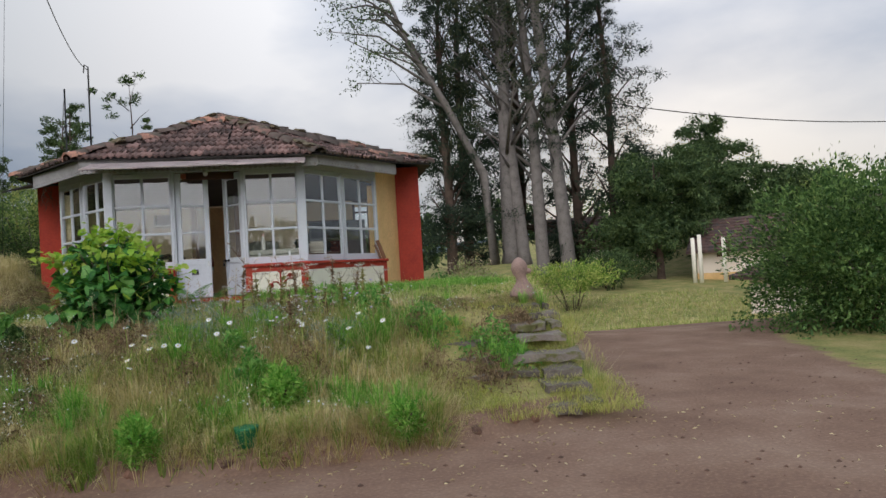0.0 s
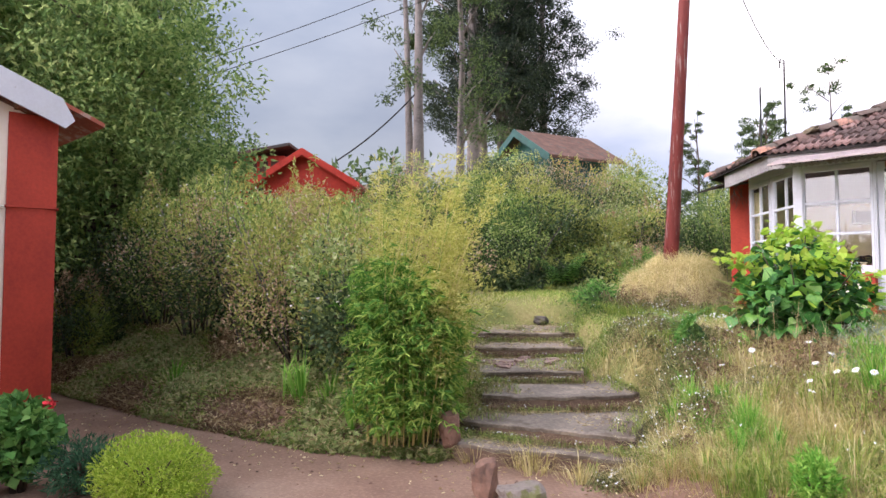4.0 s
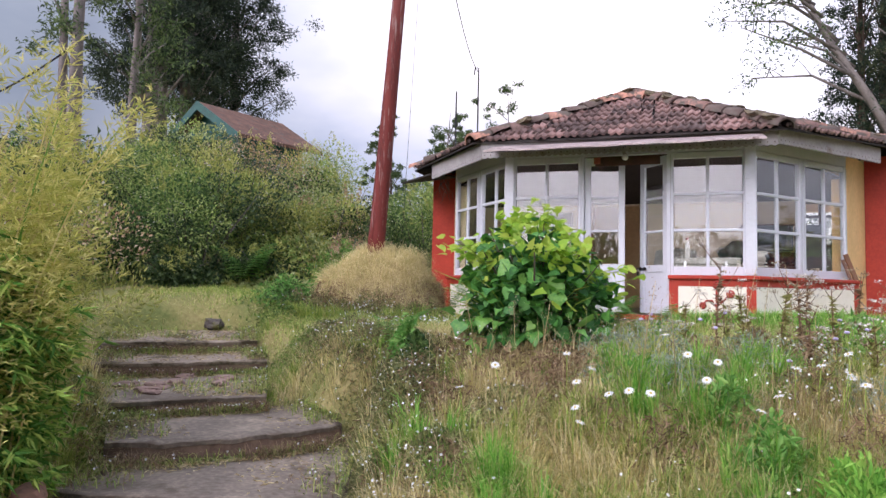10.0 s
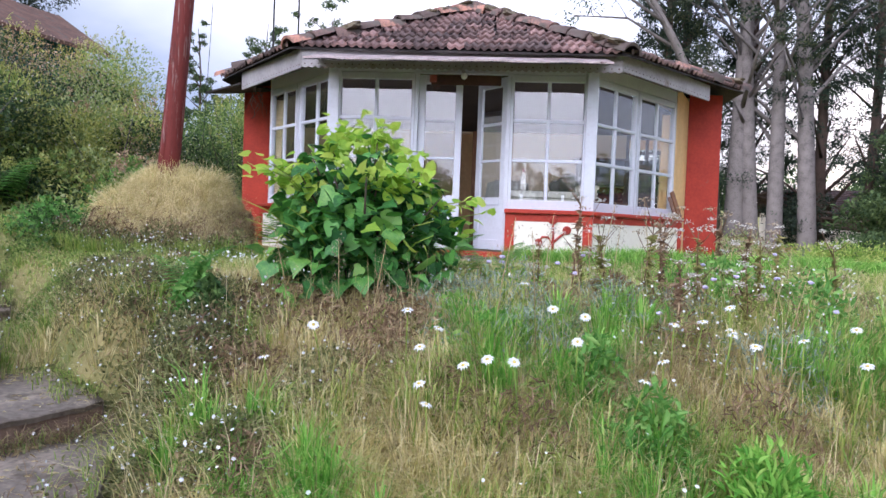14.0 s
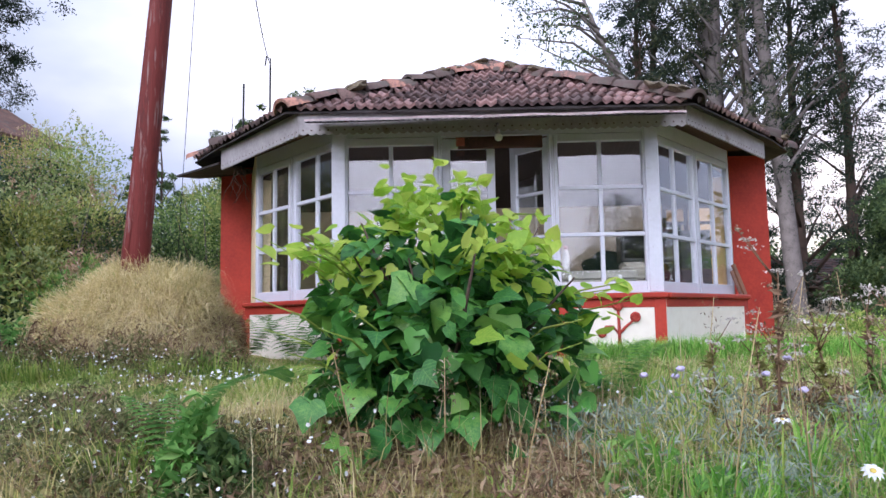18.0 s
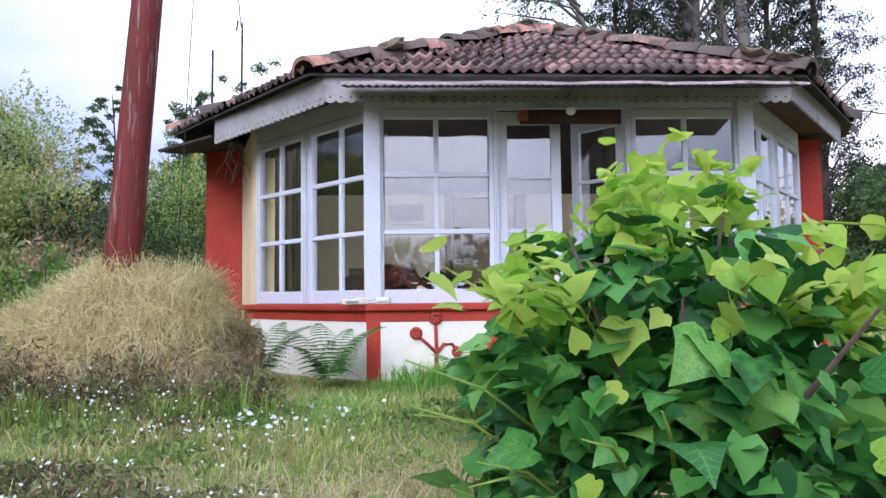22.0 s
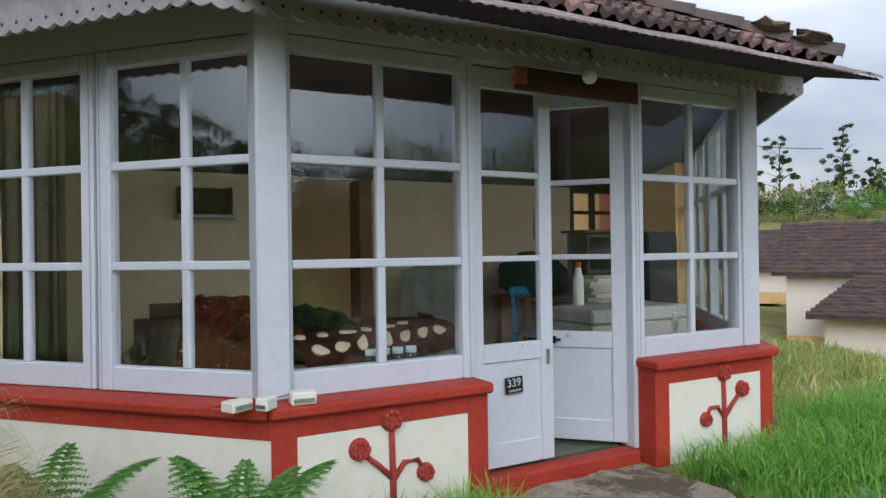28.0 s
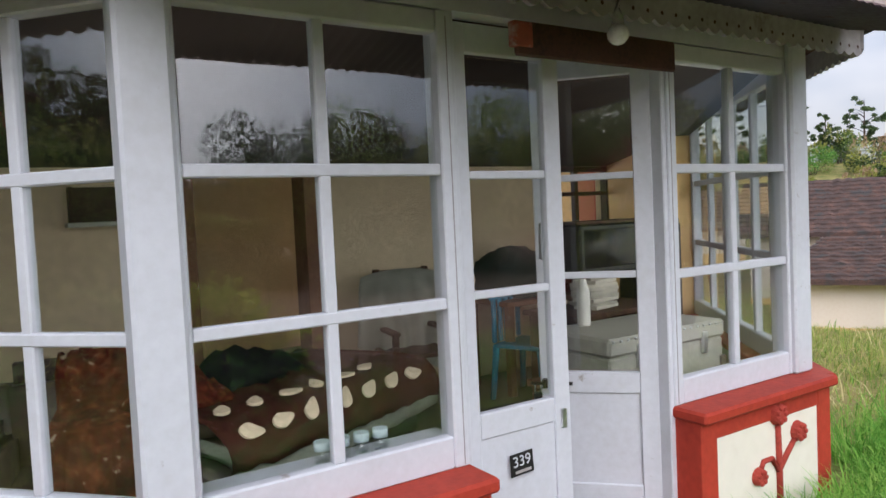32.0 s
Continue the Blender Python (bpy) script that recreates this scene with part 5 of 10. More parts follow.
# shrub with broad leaves before the bay
def big_leaf(name, mat, fold):
    bm = bmesh.new()
    outline = [(0.0, 0.0), (0.15, -0.10), (0.34, -0.08), (0.47, 0.08), (0.56, 0.36), (0.40, 0.50), (0.31, 0.62), (0.19, 0.80), (0.08, 0.97), (0.0, 1.10)]
    spine = [bm.verts.new((0, max(y, 0) , 0.10 * math.sin(y * 2.4) - 0.22 * y * y * fold)) for _, y in [(0, 0), (0, 0.05), (0, 0.1)] + outline[3:]]
    for sgn in (1, -1):
        edge = [bm.verts.new((x * sgn, y + 0.02 * math.sin(9 * y), 0.12 * x + 0.10 * math.sin(y * 2.4) - 0.22 * y * y * fold - 0.05 * math.sin(12 * y) * x)) for x, y in outline[1:-1]]
        loop = edge
        bm.faces.new([spine[0], loop[0], spine[1]] if sgn > 0 else [spine[0], spine[1], loop[0]])
        for i in range(len(loop) - 1):
            q = [spine[i + 1], loop[i], loop[i + 1], spine[i + 2]]
            bm.faces.new(q if sgn > 0 else q[::-1])
        q = [spine[-2], loop[-1], spine[-1]]
        bm.faces.new(q if sgn > 0 else q[::-1])
    for f in bm.faces:
        f.smooth = True
    m = bpy.data.meshes.new(name)
    bm.to_mesh(m)
    bm.free()
    m.materials.append(M[mat])
    return m


LEAVES_OLD = [big_leaf("leaf", "leaf_big", f) for f in (0.6, 1.2, 2.0)]
LEAVES_NEW = [big_leaf("leaf", "leaf_young", f) for f in (0.3, 1.0)]
SHRUB = Vector((-2.22, 8.82, 0.98))
shrub = thing("broad_leaved_shrub", "lush green shrub with broad heart-shaped leaves and pale tips", "shrub", SHRUB)
r = random.Random(11)
bm = bmesh.new()
stems = []
for i in range(16):
    a = 2 * math.pi * i / 16 + r.uniform(-0.2, 0.2)
    out = r.uniform(0.12, 0.75)
    hgt = 1.32 * (1 - 0.45 * out) * r.uniform(0.75, 1.05)
    e = Vector((math.cos(a) * out, math.sin(a) * out, hgt))
    mid_ = Vector((e.x * 0.45, e.y * 0.45, hgt * 0.55))
    tube(bm, [Vector((e.x * 0.08, e.y * 0.08, -0.05)), mid_, e], [0.02, 0.013, 0.004], 5)
    stems.append((mid_, e))
part("stem", bm, M["bark_dark"], shrub)
count = 0
while count < 298:
    mid_, e = stems[count % 16]
    k = r.random()
    zf = r.random()
    a = r.uniform(0, 2 * math.pi)
    zz = 0.08 + 1.20 * zf
    rad = (0.67 if zz < 0.60 else 0.67 * max(0.14, 1 - ((zz - 0.60) / 0.84) ** 1.10)) * r.uniform(0.66, 1.10)
    p = Vector((math.cos(a) * rad, math.sin(a) * rad, zz))
    s = r.uniform(0.06, 0.132) * (0.66 if zz > 0.9 else 1.0)
    young = r.random() < (0.9 if zz > 0.82 else (0.22 if zz > 0.45 and rad > 0.58 else 0.03))
    ms = (LEAVES_NEW if young else LEAVES_OLD)
    s *= 0.75 if young and zz < 0.9 else 1.0
    rot = Euler((radians(r.uniform(-75, 20)), radians(r.uniform(-45, 45)), a - math.pi / 2 + r.uniform(-1.1, 1.1)))
    put("leaf", r.choice(ms), None, shrub, matrix=Matrix.LocRotScale(p, rot, (s * 1.25, s * 1.1, s)))
    count += 1
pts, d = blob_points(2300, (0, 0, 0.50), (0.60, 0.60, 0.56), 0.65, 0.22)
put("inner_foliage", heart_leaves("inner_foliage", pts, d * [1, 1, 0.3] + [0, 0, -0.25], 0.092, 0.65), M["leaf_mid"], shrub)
tp = []
for k in range(26):
    a, q = r.uniform(0, 6.28), 0.6 * r.random() ** 0.6
    e = Vector((math.cos(a) * q, math.sin(a) * q, 1.34 - 0.75 * q + r.uniform(-0.12, 0.12)))
    tp += [list(e + Vector((r.gauss(0, 0.05), r.gauss(0, 0.05), r.gauss(0, 0.05)))) for _ in range(11)]
for k in range(26):
    bm = bmesh.new()
    a, zz = r.uniform(0, 6.28), r.uniform(0.25, 1.1)
    s0 = Vector((math.cos(a) * 0.45, math.sin(a) * 0.45, zz)) if zz < 0.75 else Vector((math.cos(a) * 0.28, math.sin(a) * 0.28, zz))
    e = s0 + Vector((math.cos(a) * r.uniform(0.28, 0.46), math.sin(a) * r.uniform(0.28, 0.46), r.uniform(0.05, 0.30))) * (1.0 if zz < 0.8 else 0.7)
    tube(bm, [s0, s0.lerp(e, 0.5) + Vector((0, 0, 0.04)), e], [0.006, 0.005, 0.002], 5)
    tp += [] if zz < 0.5 else [list(s0.lerp(e, 0.35 + 0.65 * q / 8) + Vector((r.gauss(0, 0.035), r.gauss(0, 0.035), r.gauss(0, 0.03)))) for q in range(9)]
    part("shoot", bm, M["grass_green"], shrub, "green side shoot")
tp = np.array(tp)
put("young_leaves", heart_leaves("young_leaves", tp, tp * [1, 1, 0] * 1.5 + [0, 0, 0.1], 0.078, 0.7), M["leaf_young_joined"], shrub, "pale yellow-green young leaves")

# yellow-green bamboo-like clump at the foot of the steps
def bamboo(place):
    x, y = place
    z0 = float(terrain(x, y))
    b = thing("bamboo_clump", "dense clump of dwarf bamboo, yellow-green at the top", "bamboo", (x, y, z0))
    cs, ys, cd, yd = [], [], [], []
    q_ = random.Random(91)
    for i in range(104):
        bm = bmesh.new()
        a, q = q_.uniform(0, 6.28), q_.random() ** 0.5
        s = Vector((math.cos(a) * 0.40 * q, math.sin(a) * 0.40 * q, 0))
        plume = i % 4 == 0
        h = q_.uniform(2.0, 2.75) if plume else q_.uniform(0.9, 1.9)
        e = s + Vector((math.cos(a) * q_.uniform(0.0, 0.32) + 0.04, math.sin(a) * q_.uniform(0.0, 0.32) + 0.05, h))
        if plume:
            e += Vector((q_.uniform(-0.25, 0.50), q_.uniform(-0.1, 0.55), 0))
        mid_ = s.lerp(e, 0.55) + Vector((-(e.x - s.x) * 0.2, -(e.y - s.y) * 0.2, 0.12))
        pth = [s.lerp(mid_, k / 3) for k in range(3)] + [mid_ + (e - mid_) * (k / 3) + Vector((0, 0, 0.10 * math.sin(math.pi * k / 3))) for k in range(4)]
        tube(bm, pth, [0.007, 0.007, 0.006, 0.005, 0.004, 0.003, 0.0015], 5)
        part("culm", bm, M["grass_dry" if i % 3 else "bamboo"], b)
        for k in range(46 if not plume else 54):
            u = q_.uniform(0.12, 1.0) if not plume else q_.uniform(0.35, 1.0)
            j = min(5, int(u * 6))
            fat = 0.10 if not plume else 0.05 + 0.07 * (1 - u)
            p = pth[j].lerp(pth[j + 1], u * 6 - j) + Vector((q_.gauss(0, fat), q_.gauss(0, fat), q_.gauss(0, 0.05)))
            away = 0.75 * p.x + 0.65 * p.y
            yellow = p.z > 1.62 - 0.75 * max(-0.2, away) + q_.gauss(0, 0.16)
            for w in range(6):
                ang = q_.uniform(0, 6.28)
                dv = (math.cos(ang) + 0.5 * math.cos(a), math.sin(ang) + 0.5 * math.sin(a), q_.uniform(-1.0, 0.3) if not yellow else q_.uniform(-0.1, 1.3))
                (ys if yellow else cs).append(list(p + Vector(dv) * 0.035))
                (yd if yellow else cd).append(dv)
    # drooping yellow sprays on the side of the steps
    for i in range(46):
        a = q_.uniform(-0.35, 1.5)
        s = Vector((math.cos(a) * 0.30, math.sin(a) * 0.30, q_.uniform(0.75, 1.65)))
        e = s + Vector((math.cos(a) * q_.uniform(0.12, 0.42), math.sin(a) * q_.uniform(0.12, 0.42), q_.uniform(-0.15, 0.30)))
        bm = bmesh.new()
        tube(bm, [s, s.lerp(e, 0.5) + Vector((0, 0, 0.06)), e], [0.003, 0.0025, 0.001], 4)
        part("side_twig", bm, M["grass_dry"], b)
        for k in range(90):
            p = s.lerp(e, q_.random()) + Vector((q_.gauss(0, 0.055), q_.gauss(0, 0.055), q_.gauss(0, 0.055)))
            ang = q_.uniform(0, 6.28)
            ys.append(list(p))
            yd.append((math.cos(ang), math.sin(ang), q_.uniform(-0.6, 0.8)))
    for nm, arr, dd, mt, ln_, wd_ in (("foliage", cs, cd, "bamboo", 0.125, 0.018), ("young_foliage", ys, yd, "bamboo_y", 0.068, 0.0095)):
        put(nm, leaves(nm, np.array(arr), np.array(dd), ln_, wd_, 0.25), M[mt], b)
    return b


bamboo((-4.75, 5.45))

# hedge on the bank beside the path, and bushes on the hill
HEDGE = [(-5.9, 5.9, 1.2, 1.0, 0.9, 1.15), (-7.2, 5.9, 1.48, 1.0, 1.0, 1.45), (-8.6, 6.0, 1.68, 1.1, 1.1, 1.6), (-10.2, 6.0, 1.85, 1.2, 1.2, 1.7), (-12, 6.2, 1.8, 1.3, 1.3, 1.7), (-7.0, 7.6, 1.65, 1.2, 1.0, 1.0), (-9.2, 7.8, 1.9, 1.4, 1.2, 1.15), (-13.6, 6.0, 1.6, 1.5, 1.2, 1.5), (-15.6, 6.4, 1.8, 1.7, 1.4, 1.8), (-12.2, 4.9, 1.0, 0.9, 0.6, 0.9)]
def mixed_bush(name, label, centre, radii, n, mats, group, leaf_scale=1.0, lumps_=22, sprigs=34):
    """A wild bush of many clumps, each clump with foliage of one kind, and thin twigs through it."""
    c = Vector(centre)
    foot = float(terrain(c.x, c.y)) - 0.03
    b = thing(name, label, "bush", (c.x, c.y, foot), group)
    p, q, which = clumped(n, lumps_, (0, 0, c.z - foot), radii)
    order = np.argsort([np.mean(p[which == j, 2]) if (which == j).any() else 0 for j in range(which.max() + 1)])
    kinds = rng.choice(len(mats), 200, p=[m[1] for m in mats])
    # low clumps often take the dark leaf, painting shade under the crown
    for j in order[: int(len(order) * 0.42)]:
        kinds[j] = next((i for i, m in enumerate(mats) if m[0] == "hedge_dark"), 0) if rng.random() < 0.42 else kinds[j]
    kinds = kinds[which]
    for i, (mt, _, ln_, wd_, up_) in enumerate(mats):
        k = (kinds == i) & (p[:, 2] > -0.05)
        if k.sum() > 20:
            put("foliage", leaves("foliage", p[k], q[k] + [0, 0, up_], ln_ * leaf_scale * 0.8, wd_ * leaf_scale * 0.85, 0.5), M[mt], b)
    fl_ = (p[:, 2] > c.z - foot) & (rng.random(n) < 0.035)
    if fl_.sum() > 10:
        tagged(put("flower_heads", leaves("flower_heads", p[fl_] * 1.02, q[fl_], 0.035 * leaf_scale, 0.035 * leaf_scale, 0.9), M["seed_white"], b), kind="stuff")
    up_ = np.argsort(-(p[:, 2] + 0.5 * radii[2] * rng.random(n)))[: n // 6]
    pick = rng.choice(up_, sprigs)
    sp, sd = [], []
    for j in pick:
        hh = radii[2] * rng.uniform(0.10, 0.30)
        tip = np.array([rng.normal(0, 0.25), rng.normal(0, 0.25), 1.0]) * hh
        u_ = rng.random((26, 1))
        sp.append(p[j] + tip * u_ + rng.normal(0, 0.025, (26, 3)))
        sd.append(np.tile(tip, (26, 1)) + rng.normal(0, 0.5, (26, 3)) * hh)
    put("sprig", leaves("sprig", np.concatenate(sp), np.concatenate(sd), 0.075 * leaf_scale, 0.022 * leaf_scale, 0.3), M["hedge_olive" if rng.random() < 0.6 else "hedge_pink"], b, "tall thin sprigs above the crown")
    for i in range(14):
        bm = bmesh.new()
        a = 2 * math.pi * i / 14 + random.uniform(-0.3, 0.3)
        r_ = random.uniform(0.3, 0.95)
        e = Vector((math.cos(a) * radii[0] * r_, math.sin(a) * radii[1] * r_, (c.z - foot) + radii[2] * random.uniform(0.2, 1.12) * (1.15 - r_ * 0.5)))
        s = Vector((math.cos(a) * 0.12 * radii[0], math.sin(a) * 0.12 * radii[1], 0))
        tube(bm, [s, s.lerp(e, 0.5) + Vector((0, 0, 0.1)), e], [0.016, 0.010, 0.003], 5)
        part("stem", bm, M["bark" if i % 2 else "bark_dark"], b)
    return b


WILD = [("hedge", 0.28, 0.085, 0.040, 0.3), ("hedge_olive", 0.26, 0.09, 0.028, 0.8), ("hedge_pink", 0.22, 0.055, 0.03, 0.8), ("hedge_dark", 0.12, 0.085, 0.05, 0.1), ("vine", 0.12, 0.08, 0.05, 0.3)]
DARK = [("hedge_dark", 0.45, 0.085, 0.05, 0.1), ("hedge", 0.30, 0.085, 0.04, 0.3), ("hedge_pink", 0.15, 0.05, 0.03, 0.8), ("hedge_olive", 0.10, 0.08, 0.03, 0.6)]
PINK = [("hedge_pink", 0.44, 0.05, 0.03, 0.8), ("hedge_olive", 0.20, 0.08, 0.025, 0.8), ("hedge", 0.18, 0.08, 0.04, 0.3), ("hedge_dark", 0.18, 0.085, 0.05, 0.1)]
GREEN = [("hedge_deep", 0.42, 0.09, 0.045, 0.3), ("hedge", 0.34, 0.085, 0.04, 0.3), ("hedge_dark", 0.24, 0.09, 0.05, 0.2)]
IVY = [("hedge_dark", 0.70, 0.085, 0.065, 0.1), ("hedge_deep", 0.30, 0.08, 0.06, 0.1)]
FRESH = [("fern", 0.6, 0.10, 0.035, 0.4), ("hedge", 0.4, 0.09, 0.04, 0.4)]
SLOPE = [("hedge_olive", 0.28, 0.10, 0.03, 0.8), ("vine", 0.20, 0.10, 0.05, 0.4), ("hedge", 0.20, 0.10, 0.05, 0.3), ("hedge_pink", 0.14, 0.06, 0.03, 0.8), ("hedge_dark", 0.18, 0.10, 0.06, 0.2)]
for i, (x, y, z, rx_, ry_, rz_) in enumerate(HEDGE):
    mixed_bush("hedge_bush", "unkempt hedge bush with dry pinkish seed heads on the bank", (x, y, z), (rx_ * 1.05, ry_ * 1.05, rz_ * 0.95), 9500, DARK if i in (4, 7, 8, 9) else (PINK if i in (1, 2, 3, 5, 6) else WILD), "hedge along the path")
HILL = [
    (-9.0, 12.6, 2.45, 1.7, 1.3, 1.3, GREEN), (-10.8, 14.5, 3.25, 2.0, 1.6, 1.5, GREEN), (-7.6, 14.8, 2.5, 1.4, 1.2, 1.0, SLOPE), (-8.8, 17.0, 3.2, 1.6, 1.5, 1.6, WILD),
    (-12.8, 12.4, 2.9, 2.0, 1.6, 1.5, SLOPE), (-6.6, 17.8, 2.6, 1.3, 1.3, 1.6, GREEN), (-11, 10.6, 2.4, 1.6, 1.2, 1.2, SLOPE), (-7.4, 20.5, 3.1, 1.8, 1.5, 1.9, GREEN),
    (-14.6, 10.4, 2.7, 1.8, 1.5, 1.4, WILD), (-17, 13.0, 3.3, 2.2, 1.8, 1.5, WILD), (-12.6, 16.2, 4.22, 1.9, 1.4, 1.35, SLOPE), (-10.2, 16.6, 3.85, 1.8, 1.4, 1.4, PINK),
    (-9.3, 14.2, 2.95, 1.5, 1.2, 1.2, SLOPE), (-14.6, 14.6, 3.9, 1.9, 1.4, 1.4, GREEN), (-7.75, 12.95, 1.75, 0.85, 0.6, 0.70, IVY), (-6.65, 13.8, 1.85, 0.6, 0.6, 0.75, FRESH), (-8.6, 11.7, 1.6, 0.7, 0.5, 0.55, IVY),
]
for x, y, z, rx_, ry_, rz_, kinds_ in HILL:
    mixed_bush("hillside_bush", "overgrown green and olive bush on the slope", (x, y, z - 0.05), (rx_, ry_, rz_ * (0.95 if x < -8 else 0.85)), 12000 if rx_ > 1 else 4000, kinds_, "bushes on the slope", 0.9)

# right-hand trees
for i, (x, y, h, tr_, ln) in enumerate(((10.4, 39.8, 34, 0.42, (0.6, 0)), (11.2, 39.6, 32, 0.36, (-2.4, 0)), (12.2, 39.2, 34, 0.36, (-1.0, 0)), (13.6, 38.7, 34, 0.40, (-2.2, 0)))):
    crown_tree("tall_tree", "tall grey-trunked tree with a dark ragged crown", (x, y), h, tr_, ring_clumps(34, 0.26, 0.98, 4.6, 3.4, 2.0, 2.2, int(x * 10)), (0.20, 0.07), "conifer_warm", "bark", ln, n_leaf=150)
for i, (x, y, h, o) in enumerate(((7.0, 40, 19, 2.0), (8.6, 43, 26, 3.0), (15.5, 42, 27, 5.0), (17.0, 40, 22, 4.0), (12.4, 44, 30, 4.0))):
    crown_tree("cypress", "dark cypress with drooping ragged sprays", (x, y), h, 0.3, ring_clumps(48, 0.04, 0.98, o, 0.8, 2.2, 1.4, i + 40), (0.20, 0.06), "conifer", "bark_dark", n_leaf=240)
# one long bare limb reaching over the bungalow
t = thing("leaning_tree", "leaning tree with long thin almost bare boughs", "tree", (9.2, 38.5, 1.2))
bm = bmesh.new()
tube(bm, [(0, 0, 0), (-0.4, 0, 5.5), (-2.4, -0.3, 9.5), (-4.2, -0.6, 12.5), (-6.0, -1, 17)], [0.34, 0.28, 0.20, 0.13, 0.05], 8)
part("trunk", bm, M["bark"], t)
r = random.Random(5)
cs = []
for k in range(11):
    u = k / 10
    s0 = Vector((-2.0 - 3.2 * u, -0.3 - 0.5 * u, 9.0 + 6 * u))
    e = s0 + Vector((-r.uniform(3.0, 6.5) * (1 - 0.3 * u), r.uniform(-1.5, 1.5), r.uniform(-0.6, 2.6)))
    m_ = s0.lerp(e, 0.5) + Vector((0, 0, r.uniform(0.2, 0.8)))
    bm = bmesh.new()
    tube(bm, [s0, m_, e], [0.10, 0.06, 0.018], 5)
    for q in range(6):
        w = m_.lerp(e, r.random())
        f = w + Vector((r.uniform(-1.2, 0.3), r.uniform(-0.8, 0.8), r.uniform(-0.3, 1.1)))
        tube(bm, [w, w.lerp(f, 0.5) + Vector((0, 0, 0.1)), f], [0.03, 0.018, 0.008], 4)
        cs.append(np.asarray(f) + rng.normal(0, 0.28, (26, 3)))
    part("bough", bm, M["bark"], t)
cs = np.concatenate(cs)
put("crown", leaves("crown", cs, rng.normal(0, 1, cs.shape), 0.22, 0.08, 0.6), M["far_leaf"], t)
crown_tree("round_tree", "small dark bushy tree beside the track", (17.3, 35.0), 6.6, 0.2, ring_clumps(22, 0.3, 1.0, 2.4, 1.6, 2.0, 1.6, 31), (0.24, 0.1), "far_leaf", "bark_dark", n_leaf=520)
for i, (x, y, h) in enumerate(((23.6, 40.4, 6.6), (26.2, 38.6, 5.8), (28.0, 36.4, 5.0))):
    crown_tree("round_tree", "small dark bushy tree behind the hut", (x, y), h, 0.18, ring_clumps(22, 0.15, 1.0, 2.2, 1.6, 2.0, 1.6, 51 + i), (0.24, 0.1), "far_leaf", "bark_dark", n_leaf=420)
crown_tree("round_tree", "small dark bushy tree beside the track", (25.5, 46), 8.5, 0.2, ring_clumps(22, 0.25, 1.0, 3.0, 2.0, 2.2, 1.8, 32), (0.26, 0.1), "far_leaf", "bark_dark", n_leaf=520)

# left-hand trees behind the green gable
for i, (x, y, h, tr_) in enumerate(((-20.0, 20.2, 17, 0.27), (-20.8, 23.5, 18, 0.22), (-24.3, 28.3, 24, 0.40), (-25.0, 29.8, 23, 0.30), (-24.6, 31.0, 24, 0.34), (-25.2, 33.2, 23, 0.36), (-24.6, 35.0, 21, 0.32))):
    dark = i > 1
    crown_tree("tall_pine" if dark else "eucalyptus", "tall dark conifer behind the green gable" if dark else "slender tall eucalyptus with a bare stem", (x, y), h, tr_, ring_clumps(52 if dark else 9, 0.35 if dark else 0.34, 0.98, 2.6 if dark else 1.6, 2.2, 2.0, 1.7, i + 70), (0.20, 0.06), "conifer" if dark else "far_leaf", "bark", n_leaf=240 if dark else 220, base_z=3.0)
crown_tree("eucalyptus", "second stem of a tall forked eucalyptus", (-20.4, 20.3), 16, 0.2, [(0.62, 1.2, 120, 0.9), (0.8, 0.9, 200, 0.9)], (0.3, 0.1), "far_leaf", "bark", (-0.8, 0), n_leaf=120, base_z=3.0)
# leafy trees behind the cottage
for i, (x, y, h, o, sz) in enumerate(((-13.6, 5.9, 8.0, 2.0, 2.2), (-17.0, 4.2, 9.5, 2.6, 2.4), (-14.5, 2.0, 8.5, 2.4, 2.2), (-21, 6.4, 9.0, 2.4, 2.2))):
    crown_tree("leafy_tree", "broad leafy tree behind the cottage", (x, y), h, 0.22, ring_clumps(36, 0.22, 1.0, o, o * 0.6, sz, sz * 0.8, i + 90), (0.13, 0.055), "tree_leaf", "bark_dark", n_leaf=700)
for i, (x, y, h, o) in enumerate(((-27.5, 11.6, 6.2, 1.9), (-30.0, 14.2, 6.6, 2.2), (-32.5, 18.5, 5.6, 2.2), (-26.5, 8.8, 5.8, 1.8))):
    crown_tree("hilltop_tree", "dark leafy tree on the hilltop beside the red house", (x, y), h, 0.16, ring_clumps(24, 0.2, 1.0, o, o * 0.6, 1.8, 1.5, i + 300), (0.17, 0.07), "far_leaf", "bark_dark", n_leaf=420)
# thin trees beyond the bungalow
for i, (x, y, h, cl) in enumerate(((-10.4, 40.3, 10.6, [(0.98, 0.3, 0, 1.1), (0.95, 1.3, 190, 0.9), (0.86, 1.0, 10, 0.7), (0.74, 0.9, 200, 0.5)]), (-12.9, 37.7, 9.0, ring_clumps(12, 0.5, 1.0, 1.0, 0.7, 0.9, 0.7, 8)), (-11.4, 34, 7.5, ring_clumps(14, 0.3, 1.0, 1.4, 0.8, 1.0, 0.8, 9)), (-15.5, 36, 8.2, ring_clumps(14, 0.3, 1.0, 1.6, 0.8, 1.1, 0.8, 10)))):
    crown_tree("thin_tree", "thin young tree with a sparse crown against the sky", (x, y), h, 0.11, cl, (0.15, 0.06), "far_leaf", "bark_dark", n_leaf=700, base_z=2.2)




